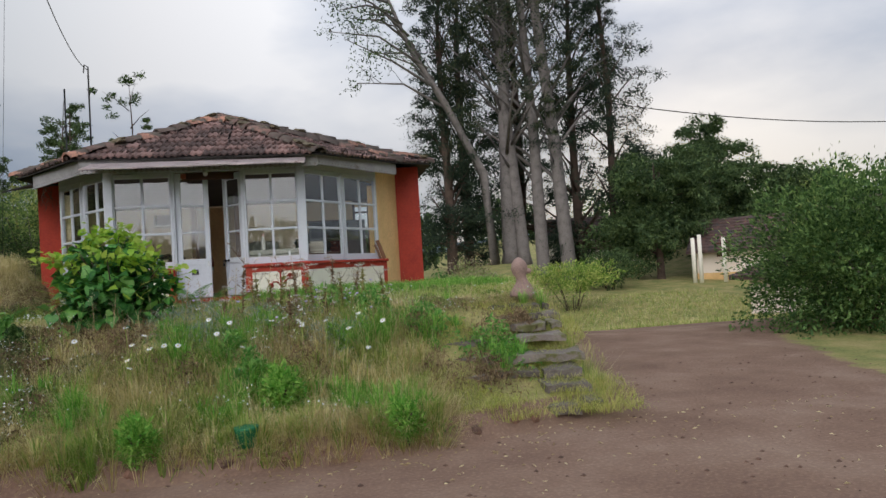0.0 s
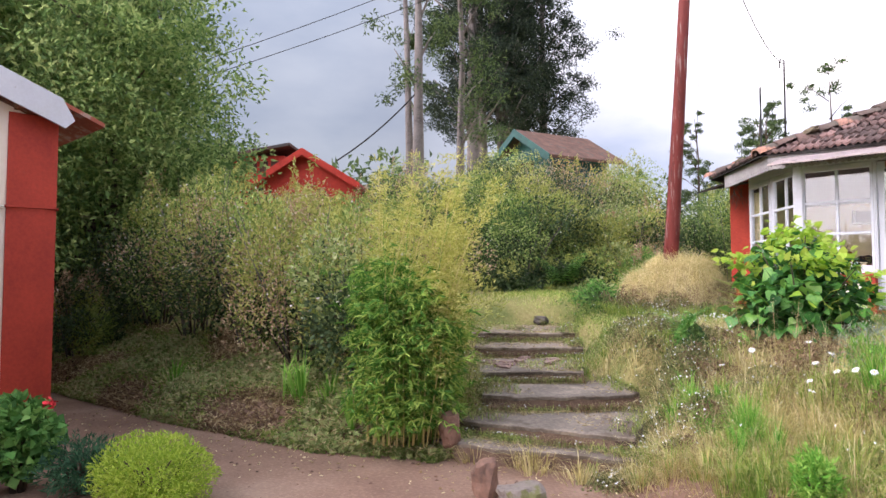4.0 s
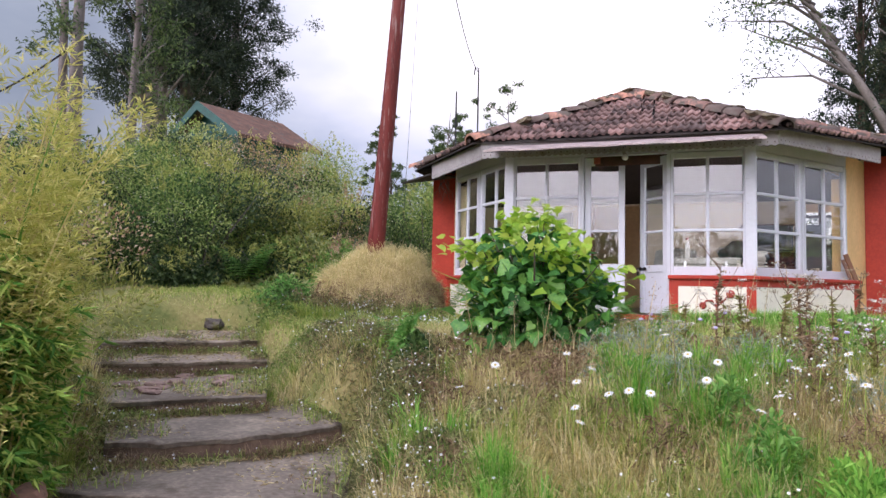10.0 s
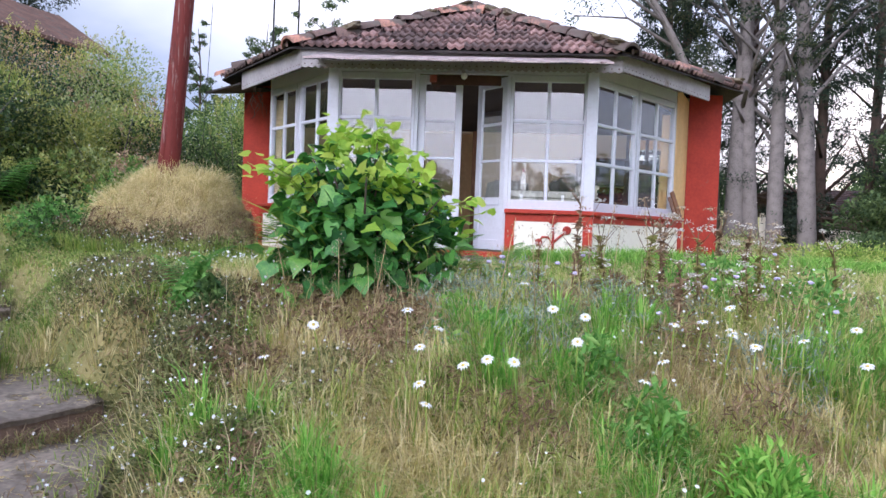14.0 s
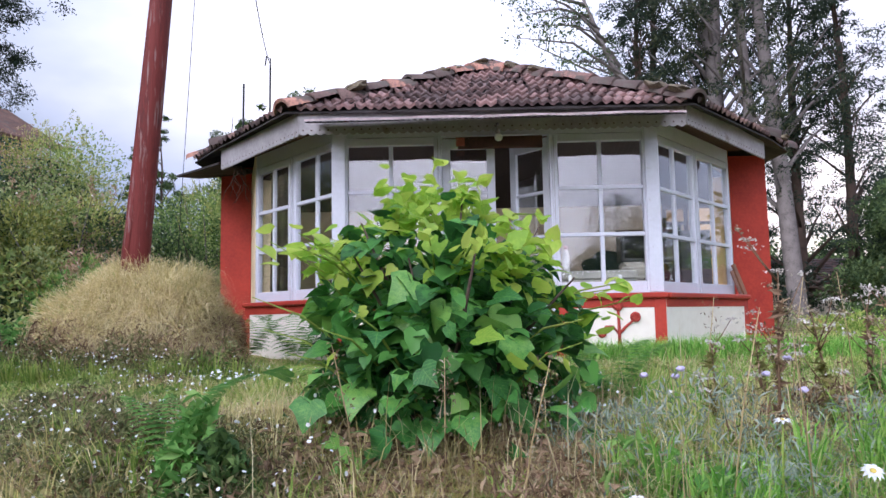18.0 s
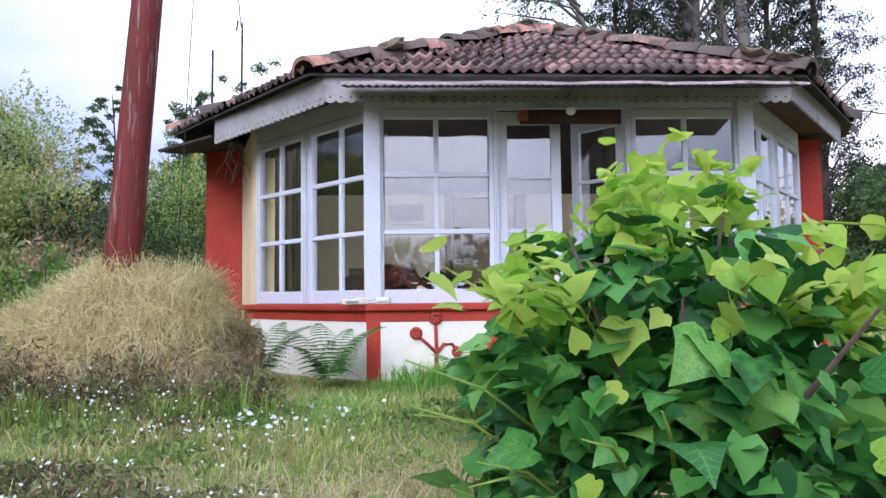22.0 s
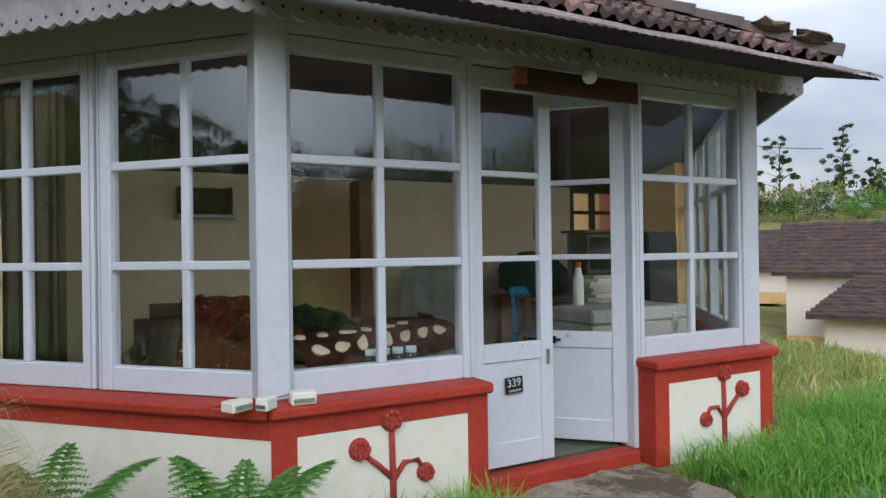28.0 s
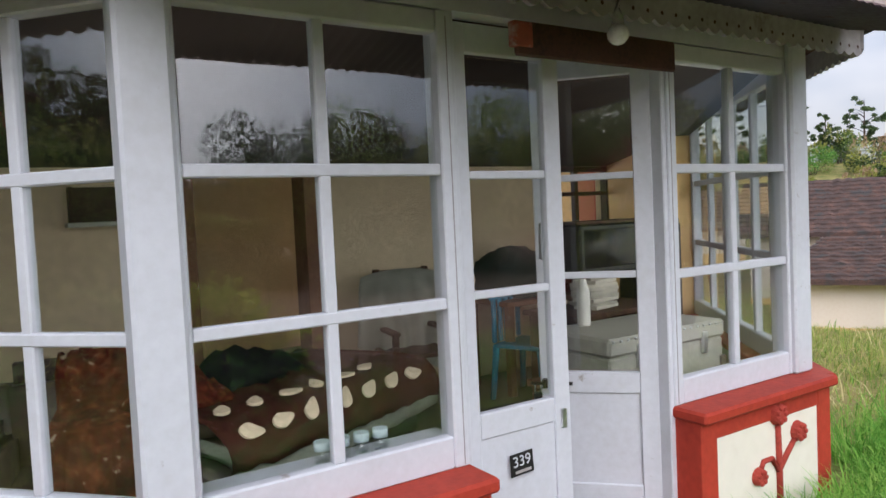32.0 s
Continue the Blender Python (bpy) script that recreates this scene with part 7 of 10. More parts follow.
tube(bm, [(0, -0.01, -0.08), (0, 0.03, -0.075), (0, 0.03, 0.075), (0, -0.01, 0.08)], [0.007] * 4, 7)
part("grip", bm, M["steel"], handle)

# lamp and wooden board over the door
lamp = thing("eave_lamp", "white globe bulb on a bracket under the valance", "lamp", (-1.73, 12.34, 3.40))
bm = bmesh.new()
bmesh.ops.create_uvsphere(bm, u_segments=16, v_segments=10, radius=0.042)
for f in bm.faces:
    f.smooth = True
part("globe", bm, M["bulb"], lamp)
bm = bmesh.new()
tube(bm, [(0, 0.05, 0.15), (-0.02, -0.02, 0.13), (-0.02, -0.02, 0.06), (0, 0, 0.035)], [0.014, 0.014, 0.02, 0.024], 8)
part("holder", bm, M["fascia"], lamp)
board = thing("sign_board", "weathered red-brown wooden board hung over the door", "board", (-1.71, 12.45, 3.38))
part("plank", boxes((-0.43, 0.43, -0.012, 0.012, -0.07, 0.055), bevel=0.006), M["wood_dark"], board)
part("red_block", boxes((-0.45, -0.36, -0.02, 0.016, -0.04, 0.05), bevel=0.004), M["rust_roof"], board, "faded red end block")

# junction boxes and wires on the coping
for k, (x, y, a) in enumerate(((-3.57, 12.46, 28), (-3.46, 12.41, -50), (-3.29, 12.45, -8))):
    jb = thing("junction_box", "grimy white plastic junction box lying on the coping", "electrical box", (x, y, SILL + 0.002), "boxes on the coping")
    jb.rotation_euler = (0, 0, radians(a))
    w = 0.055 if k != 1 else 0.03
    part("case", boxes((-w, w, -0.04, 0.04, 0, 0.055 if k else 0.045), bevel=0.006), M["cream"], jb)
    part("terminal", boxes((-w * 0.8, w * 0.8, -0.046, -0.038, 0.012, 0.03), bevel=0.002), M["steel"], jb)
wr = thing("loose_wire", "loose thin wire lying along the coping", "wire", (0, 0, 0))
bm = bmesh.new()
tube(bm, [(-3.70, 12.56, SILL + 0.004), (-3.64, 12.50, SILL + 0.02), (-3.57, 12.49, SILL + 0.05), (-3.48, 12.47, SILL + 0.012), (-3.40, 12.49, SILL + 0.03), (-3.30, 12.48, SILL + 0.05)], [0.0022] * 6, 5)
part("wire", bm, M["iron"], wr)
plank = thing("leaning_plank", "reddish weathered plank leaning against the bay", "plank")
plank.matrix_basis = mR @ pose(lenR - 0.02, -0.14, SILL, -14, -14, 0)
part("board", boxes((-0.05, 0.05, 0, 0.025, 0, 0.40), bevel=0.004), M["wood"], plank)
part("board", boxes((-0.13, -0.07, 0.012, 0.035, 0, 0.34), bevel=0.004), M["stone_red"], plank)

# masts beyond the roof, and wires
for nm, x, y, z0, z1, hook in (("mast", -8.18, 24.45, 1.5, 8.2, False), ("mast", -7.5, 24.7, 1.5, 8.7, True)):
    a = thing(nm, "thin metal mast with a hooked top" if hook else "thin metal mast behind the bungalow", "mast", (x, y, z0))
    bm = bmesh.new()
    pth = [(0, 0, 0), (0.03, 0, (z1 - z0))]
    rad = [0.035, 0.03]
    if hook:
        pth += [(0.03, 0, z1 - z0 + 0.3), (-0.08, 0, z1 - z0 + 0.38), (-0.12, 0, z1 - z0 + 0.1)]
        rad += [0.025, 0.025, 0.02]
    tube(bm, pth, rad, 6)
    part("rod", bm, M["iron"], a)


def cable(label, p, q, sag, rad=0.012, n=14):
    c = thing("cable", label, "cable", p)
    p, q = Vector(p), Vector(q)
    bm = bmesh.new()
    tube(bm, [(q - p) * (i / n) - Vector((0, 0, sag * 4 * (i / n) * (1 - i / n))) for i in range(n + 1)], [rad] * (n + 1), 5)
    part("strand", bm, M["iron"], c)


cable("black cable from the pole to a mast", (-4.5, 11.66, 8.3), (-7.5, 24.7, 8.9), 0.6)
cable("thin cable hanging beside the pole", (-4.4, 11.7, 8.4), (-4.75, 11.8, 2.0), 0.0, 0.003)
cable("thin overhead cable across the sky", (-24, 12, 9.5), (-9, 26, 18.0), 0.5, 0.014)
cable("thin overhead cable across the sky", (-24, 12, 8.9), (-7, 26, 17.0), 0.5, 0.014)
cable("thin sagging cable to the red house", (-20.5, 16.5, 6.3), (-20.0, 20.2, 9.6), 0.2, 0.03)
cable("thin overhead cable beyond the trees", (16, 38, 10.5), (44, 40, 9.5), 0.8, 0.03)

# ---- inside the bay ----
def round_box(x0, x1, y0, y1, z0, z1, r, seg=4):
    bm = boxes((x0, x1, y0, y1, z0, z1))
    bmesh.ops.bevel(bm, geom=bm.edges[:], offset=r, segments=seg, affect="EDGES")
    for f in bm.faces:
        f.smooth = True
    return bm


def cloth(rows, thick=0.012):
    """A sheet through a grid of points, given a little thickness."""
    bm = bmesh.new()
    g = [[bm.verts.new(p) for p in row] for row in rows]
    for a_, b_ in zip(g, g[1:]):
        for i in range(len(a_) - 1):
            bm.faces.new((a_[i], a_[i + 1], b_[i + 1], b_[i])).smooth = True
    bmesh.ops.solidify(bm, geom=bm.faces[:], thickness=thick)
    return bm


def wob(x, y, s_, k):
    return noise.noise(Vector((x * s_, y * s_, k)))


bed = thing("bed", "low bed with a brown blanket patterned with cream petals", "bed", (-2.66, 13.78, FLOOR))
bed.rotation_euler = (0, 0, radians(20))
part("bed_frame", boxes((-0.62, 0.62, -0.42, 0.60, 0.0, 0.34), bevel=0.01), M["wood_dark"], bed)
part("mattress", round_box(-0.61, 0.61, -0.42, 0.60, 0.34, 0.47, 0.03), M["leather"], bed)
prof_ = ((-0.50, 0.44), (-0.505, 0.50), (-0.48, 0.545), (-0.40, 0.56), (-0.1, 0.56))
part("quilt", cloth([[(-0.60 + 1.26 * i / 24, y + 0.015 * wob(i * 0.25, y, 2, 3), z + 0.020 * wob(i * 0.3, z, 2, 9) + 0.10 * max(0, i / 24 - 0.45)) for i in range(25)] for y, z in prof_]), M["mattress"], bed, "pale quilt folded under the blanket")
prof_ = ((-0.515, 0.53), (-0.52, 0.58), (-0.50, 0.63), (-0.45, 0.675), (-0.38, 0.70), (-0.28, 0.71), (-0.15, 0.70), (0.0, 0.70), (0.2, 0.69), (0.4, 0.68), (0.58, 0.66))
part("blanket", cloth([[(-0.62 + 1.28 * i / 40, y + 0.02 * wob(i * 0.2, y * 4, 1.5, 4), z + 0.022 * wob(i * 0.22, y * 5, 1.6, 2) + 0.006 * math.sin(i * 1.9) + 0.06 * max(0, i / 40 - 0.5)) for i in range(41)] for y, z in prof_], 0.03), M["blanket"], bed, "brown ribbed fleece blanket")
rr = random.Random(8)
for k in range(13):
    x, v = -0.50 + 0.165 * (k % 7) + rr.uniform(-0.02, 0.02), k // 7
    out_ = [(0.050 * math.cos(a) * (1.25 - 0.45 * math.sin(a * 0.5)), 0.034 * math.sin(a) + 0.030 * math.cos(a) ** 2 * (1 if math.cos(a) > 0 else -0.3)) for a in (2 * math.pi * q / 16 for q in range(16))]
    y, z, tilt = ((-0.475, 0.655, -38), (-0.31, 0.715, -86))[v]
    part("petal_motif", prism(out_, 0.012), M["blanket_cream"], bed, matrix=pose(x, y - 0.016, z + 0.016 + 0.06 * max(0, (x + 0.62) / 1.28 - 0.5), tilt, 0, 0) @ pose(0, 0, 0, 0, rr.uniform(-50, 50), 0))
heap = [[(-0.30 + 0.85 * i / 22, 0.02 + 0.44 * j / 12, 0.69 + 0.15 * math.sin(math.pi * j / 12) * math.sin(math.pi * min(1, i / 16)) ** 0.6 * (1 + 0.5 * wob(i * 0.3, j * 0.3, 1.3, 7))) for i in range(23)] for j in range(13)]
part("dark_cloth", cloth(heap), M["black_cloth"], bed, "black crumpled cloth")
heap = [[(-0.66 + 0.40 * i / 14, -0.12 + 0.40 * j / 12, 0.70 + 0.15 * math.sin(math.pi * j / 12) * math.sin(math.pi * i / 14) ** 0.6 * (1 + 0.6 * wob(i * 0.4, j * 0.4, 1.3, 1))) for i in range(15)] for j in range(13)]
part("shawl", cloth(heap), M["blanket_red"], bed, "crumpled orange and cream patterned shawl")

sofa = thing("armchair", "dark vinyl armchair with a patterned red throw", "armchair", (-3.52, 13.86, FLOOR))
sofa.rotation_euler = (0, 0, radians(-12))
part("seat", round_box(-0.28, 0.28, -0.34, 0.34, 0.05, 0.46, 0.06), M["leather"], sofa)
part("backrest", round_box(-0.34, 0.36, 0.10, 0.34, 0.10, 0.90, 0.09), M["leather"], sofa)
for x in (-0.32, 0.32):
    part("armrest", round_box(x - 0.09, x + 0.09, -0.36, 0.30, 0.05, 0.66, 0.07), M["leather"], sofa)
drape = [(-0.40, 0.34), (-0.385, 0.48), (-0.36, 0.60), (-0.28, 0.69), (-0.10, 0.70), (0.04, 0.72), (0.10, 0.86), (0.20, 0.93), (0.32, 0.92), (0.38, 0.80)]
part("throw", cloth([[(-0.06 + 0.50 * i / 22 + 0.03 * wob(z, i * 0.2, 3, 1), y - 0.02 + 0.03 * wob(i * 0.4, z * 3, 1.4, 6), z + 0.04 * wob(i * 0.35, y * 4, 1.6, 8)) for i in range(23)] for y, z in drape], 0.018), M["blanket_red"], sofa, "patterned red, orange and black throw")

dc = thing("draped_chair", "wooden chair with a pale grey cloth over its back", "chair", (-1.15, 15.02, FLOOR))
dc.rotation_euler = (0, 0, radians(-10))
for x, y in ((-0.2, -0.2), (0.2, -0.2), (-0.2, 0.2), (0.2, 0.2)):
    part("leg", boxes((x - 0.022, x + 0.022, y - 0.022, y + 0.022, 0, 0.62 if y < 0 else 1.08), bevel=0.004), M["wood_dark"], dc)
part("seat", boxes((-0.23, 0.23, -0.23, 0.23, 0.44, 0.48), bevel=0.008), M["wood_dark"], dc)
part("back_rail", boxes((-0.22, 0.22, 0.185, 0.215, 0.96, 1.07), bevel=0.006), M["wood_dark"], dc)
for x in (-0.2, 0.2):
    part("armrest", boxes((x - 0.03, x + 0.03, -0.24, 0.18, 0.62, 0.65), bevel=0.006), M["wood_dark"], dc)
hang = []
for j in range(23):
    v = j / 22
    row = []
    for i in range(27):
        u = -1 + 2 * i / 26
        fold_ = 0.028 * math.sin(u * 11 + 1.5 * math.sin(u * 3)) * min(1, abs(v - 0.70) * 4)
        hem = 0.12 * math.sin(u * 2.2 + 0.8) + 0.03 * math.sin(u * 13)
        if v < 0.70:
            k = 1 - v / 0.70
            row.append((u * (0.33 + 0.07 * k), 0.165 - 0.10 * k + fold_, 1.095 - (0.66 + hem) * k - 0.05 * u * u))
        else:
            k = (v - 0.70) / 0.30
            row.append((u * 0.33, 0.165 + 0.07 * min(1, k * 3) + fold_, 1.10 - 0.36 * k - 0.05 * u * u))
    hang.append(row)
part("cloth", cloth(hang, 0.006), M["cloth_grey"], dc, "pale grey draped cloth")

blue = thing("plastic_chair", "blue moulded plastic chair by the wall", "chair", (-0.22, 14.75, FLOOR))
blue.rotation_euler = (0, 0, radians(200))
for x, y in ((-0.2, -0.2), (0.2, -0.2), (-0.19, 0.19), (0.19, 0.19)):
    bm = bmesh.new()
    tube(bm, [(x * 1.15, y * 1.15, 0), (x, y, 0.42)], [0.022, 0.03], 8)
    part("leg", bm, M["blue_plastic"], blue)
part("seat", boxes((-0.23, 0.23, -0.22, 0.22, 0.41, 0.44), bevel=0.012), M["blue_plastic"], blue)
for k in range(5):
    part("back_slat", boxes((-0.20 + k * 0.09, -0.155 + k * 0.09, -0.24, -0.21, 0.44, 0.80), bevel=0.008), M["blue_plastic"], blue)
part("back_rail", boxes((-0.23, 0.23, -0.25, -0.20, 0.78, 0.86), bevel=0.015), M["blue_plastic"], blue)

tab = thing("side_table", "dark wooden table under a heap of green cloth", "table", (0.35, 15.1, FLOOR))
part("tabletop", boxes((-0.75, 0.5, -0.3, 0.3, 0.72, 0.76), bevel=0.006), M["wood"], tab)
for x, y in ((-0.70, -0.25), (0.45, -0.25), (-0.70, 0.25), (0.45, 0.25)):
    part("leg", boxes((x - 0.03, x + 0.03, y - 0.03, y + 0.03, 0, 0.72), bevel=0.004), M["wood"], tab)
for k, (mt, dx, sz, lb) in enumerate((("cloth_green", -0.42, 0.30, "dark green crumpled cloth heap"), ("blanket_red", 0.12, 0.2, "crumpled red cloth heap"))):
    bm = bmesh.new()
    bmesh.ops.create_icosphere(bm, subdivisions=3, radius=1)
    for v in bm.verts:
        v.co = Vector((v.co.x * sz * 1.2, v.co.y * sz * 0.8, v.co.z * sz * 0.8)) * (1 + 0.4 * noise.noise(v.co * 2.6 + Vector((k * 5, 0, 0))))
    for f in bm.faces:
        f.smooth = True
    ob = part("cloth_heap", bm, M[mt])
    ob.matrix_basis = pose(0.35 + dx, 15.08, FLOOR + 0.76 + sz * 0.55)
    tagged(ob, lb + " on the table", "cloth")

box_t = thing("bench_table", "low table under the window holding a trunk", "table", (-0.72, 13.25, FLOOR))
part("tabletop", boxes((-0.5, 0.55, -0.3, 0.35, 0.46, 0.50), bevel=0.005), M["wood"], box_t)
for x, y in ((-0.45, -0.25), (0.5, -0.25), (-0.45, 0.3), (0.5, 0.3)):
    part("leg", boxes((x - 0.03, x + 0.03, y - 0.03, y + 0.03, 0, 0.46), bevel=0.004), M["wood"], box_t)
trunk = thing("tin_trunk", "scuffed pale grey tin trunk with clasps", "trunk", (-0.72, 13.22, FLOOR + 0.50))
part("body", boxes((-0.46, 0.46, -0.24, 0.26, 0.0, 0.20), bevel=0.012), M["tin"], trunk)
lid_ = part("lid", boxes((-0.47, 0.47, -0.25, 0.27, 0.202, 0.30), bevel=0.016), M["tin"], trunk)
for x in (-0.25, 0.28):
    part("clasp", boxes((x - 0.02, x + 0.02, -0.262, -0.24, 0.13, 0.25), bevel=0.004), M["steel"], lid_)
bm = bmesh.new()
bmesh.ops.create_uvsphere(bm, u_segments=8, v_segments=5, radius=0.008)
stud = bpy.data.meshes.new("stud")
bm.to_mesh(stud)
bm.free()
stud.materials.append(M["steel"])
for k in range(17):
    put("stud", stud, None, lid_, matrix=pose(-0.44 + 0.055 * k, -0.252, 0.285))
for k in range(9):
    put("stud", stud, None, lid_, matrix=pose(0.472, -0.22 + 0.055 * k, 0.285))
part("corner_plate", boxes((0.425, 0.474, -0.256, -0.21, 0.0, 0.09), bevel=0.004), M["iron_grey"], trunk, "dark metal corner plate")
part("side_clasp", boxes((0.46, 0.478, -0.03, 0.03, 0.12, 0.25), bevel=0.004), M["steel"], trunk)
bot = thing("flask", "tall ribbed white flask standing on the trunk", "flask", (-0.94, 13.40, FLOOR + 0.80))
bm = bmesh.new()
tube(bm, [(0, 0, 0), (0, 0, 0.012)] + [(0, 0, 0.02 + 0.011 * k) for k in range(16)] + [(0, 0, 0.23), (0, 0, 0.27)], [0.036, 0.040] + [0.040 if k % 2 else 0.036 for k in range(16)] + [0.026, 0.020], 16)
part("body", bm, M["flask_white"], bot)
bm = bmesh.new()
tube(bm, [(0, 0, 0.27), (0, 0, 0.31)], [0.022, 0.02], 12)
part("cap", bm, M["red"], bot, "red cap")
cab = thing("desk", "dark wooden desk against the side panes", "desk", (0.15, 14.35, FLOOR))
part("desktop", boxes((-0.55, 0.45, -0.3, 0.28, 0.68, 0.72), bevel=0.006), M["wood_dark"], cab)
part("pedestal", boxes((-0.5, -0.15, -0.26, 0.26, 0, 0.68), bevel=0.006), M["wood_dark"], cab)
part("pedestal", boxes((0.15, 0.42, -0.26, 0.26, 0, 0.68), bevel=0.006), M["wood_dark"], cab)
tv = thing("old_television", "black box-shaped television on the desk", "television", (0.12, 14.38, FLOOR + 0.97))
part("case", boxes((-0.24, 0.44, -0.12, 0.16, 0, 0.38), bevel=0.015), M["black"], tv)
part("screen", round_box(-0.20, 0.34, -0.130, -0.110, 0.05, 0.34, 0.008, 2), M["black"], tv, "dark dusty screen")
part("top_board", boxes((-0.29, 0.46, -0.14, 0.18, 0.381, 0.405), bevel=0.004), M["wood_dark"], tv)
bk = thing("black_cupboard", "narrow black cupboard beside the television", "cupboard", (0.78, 14.42, FLOOR))
part("body", boxes((-0.17, 0.22, -0.16, 0.16, 0.06, 1.36), bevel=0.008), M["black"], bk)
part("door", boxes((-0.16, 0.21, -0.176, -0.162, 0.10, 1.32), bevel=0.004), M["black"], bk)
part("plinth", boxes((-0.15, 0.20, -0.14, 0.14, 0.0, 0.06)), M["wood_dark"], bk)
r = random.Random(2)
for k in range(9):
    b = part("book", boxes((-0.15, 0.15, -0.10, 0.10, 0, 0.026), bevel=0.003), M["paper"])
    b.matrix_basis = pose(0.02 + r.uniform(-0.02, 0.02), 14.28, FLOOR + 0.721 + k * 0.0275, 0, 0, r.uniform(-14, 14))
    tagged(b, "worn paperback book in a stack on the desk", "book", "stack of books")
for k in range(4):
    jar = thing("small_jar", "small pale blue capped jar on the window ledge", "jar", (-2.86 + k * 0.075, 12.70, GL0 - 0.02), "jars on the ledge")
    bm = bmesh.new()
    tube(bm, [(0, 0, 0), (0, 0, 0.045)], [0.026, 0.026], 12)
    part("body", bm, M["glass"], jar)
    bm = bmesh.new()
    tube(bm, [(0, 0, 0.045), (0, 0, 0.075)], [0.028, 0.028], 12)
    part("cap", bm, M["jar"], jar)
tagged(part("ledge", boxes((0.05, 1.03, 0.075, 0.20, GL0 - 0.07, GL0 - 0.02), m=mF), M["white"]), "white inner ledge below the panes", "ledge", kind="structure")
sh = thing("wall_cabinet", "small dark wooden wall shelf with a pale edge", "shelf", (-3.12, 15.6, 2.78))
part("shelf_board", boxes((-0.24, 0.22, -0.2, 0, 0, 0.03), bevel=0.004), M["cloth_grey"], sh, "pale shelf edge")
part("back_board", boxes((-0.22, 0.20, -0.03, 0, 0.03, 0.26), bevel=0.004), M["wood_dark"], sh)
for x in (-0.22, 0.18):
    part("side_board", boxes((x, x + 0.02, -0.17, -0.03, 0.03, 0.26), bevel=0.003), M["wood_dark"], sh)
gs = thing("wall_sign", "green card banner pinned high on the wall", "banner", (-0.6, 15.59, 3.25))
part("card", boxes((-0.38, 0.42, -0.006, 0, -0.06, 0.08), bevel=0.001), M["sign_green"], gs)
for k in range(2):
    bm = bmesh.new()
    gr = []
    for i in range(19):
        x = i * 0.024
        yv = 0.03 * math.sin(i * 1.4)
        gr.append((bm.verts.new((x, yv, 0)), bm.verts.new((x, yv * 0.6, 1.5))))
    for i in range(18):
        bm.faces.new((gr[i][0], gr[i + 1][0], gr[i + 1][1], gr[i][1])).smooth = True
    bmesh.ops.solidify(bm, geom=bm.faces[:], thickness=0.004)
    cu = part("curtain", bm, M["curtain"])
    cu.matrix_basis = mL @ pose(0.06, 0.16 + 0.06 * k, GL0 - 0.05)
    tagged(cu, "striped beige curtain hanging behind the side panes", "curtain")

# dead creeper hanging from the eave at the bay's corner
vine = thing("dead_vine", "bare dry vine hanging from the eave beside the bay", "vine", (-4.86, 14.05, 3.45))
r = random.Random(44)
for k in range(9):
    bm = bmesh.new()
    x, y, z = r.uniform(-0.15, 0.15), r.uniform(-0.05, 0.12), r.uniform(-0.02, 0.12)
    pth = [(x, y, z)]
    for q in range(5):
        x, y, z = x + r.uniform(-0.06, 0.06), y + r.uniform(-0.04, 0.04), z - r.uniform(0.04, 0.12)
        pth.append((x, y, z))
    tube(bm, pth, [0.007, 0.006, 0.005, 0.004, 0.003, 0.002], 5)
    part("tendril", bm, M["bark_dark"], vine)


# ---- ground cover ----
def ground_at(x, y):
    """Height of the ground mesh by interpolation."""
    i = np.clip(np.searchsorted(gx, x) - 1, 0, nx - 2)
    j = np.clip(np.searchsorted(gy, y) - 1, 0, ny - 2)
    u, v = (x - gx[i]) / (gx[i + 1] - gx[i]), (y - gy[j]) / (gy[j + 1] - gy[j])
    return (GZ[j, i] * (1 - u) + GZ[j, i + 1] * u) * (1 - v) + (GZ[j + 1, i] * (1 - u) + GZ[j + 1, i + 1] * u) * v


def wavy(x, y, s, p):
    """Cheap smooth variation between 0 and 1."""
    return 0.5 + 0.25 * (np.sin(x * s + p + 1.3 * np.sin(y * s * 0.7 + p * 2)) + np.sin(y * s * 1.1 - p + 1.1 * np.sin(x * s * 0.6 + p)))


def free_ground(x, y):
    """True where plants can stand: on the bank and terrace, clear of the house, slab and treads."""
    s = np.minimum(y - bank_line(x), 3.15 + (y - 6.9) * 0.27 - x)
    house = (y > 12.36) & (y > 12.36 + (-3.55 - x) * 1.09) & (y > 12.36 + (x - 0.05) * 1.18) & (x > -5.8) & (x < 2.5)
    slab_ = (x > -2.4) & (x < -1.15) & (y > 11.68) & (y < 12.6)
    tread = np.zeros(np.shape(x), bool)
    ragged = 0.05 * np.sin(x * 11 + y * 7) + 0.03 * np.sin(x * 23 - y * 19)
    for *quad, za, zb, bow in TREADS:
        tread |= inside(x, y, quad) > 0.02 + ragged
    tread &= rng.random(np.shape(x)) < 0.985
    tread |= (inside(x, y, FOOT) > 0.0) & (rng.random(np.shape(x)) < 0.93)
    stone_ = (x > 1.30 + 0.12 * np.sin(y * 7)) & (x < 3.2) & (y > 6.2) & (y < 9.2)
    return (s > 0.05) & ~house & ~slab_ & ~tread & ~stone_


def scatter(n, x0, x1, y0, y1, chance=None):
    x, y = rng.uniform(x0, x1, n), rng.uniform(y0, y1, n)
    ok = free_ground(x, y)
    if chance is not None:
        ok &= rng.random(n) < chance(x, y)
    x, y = x[ok], y[ok]
    return np.stack([x, y, ground_at(x, y) - 0.01], 1)


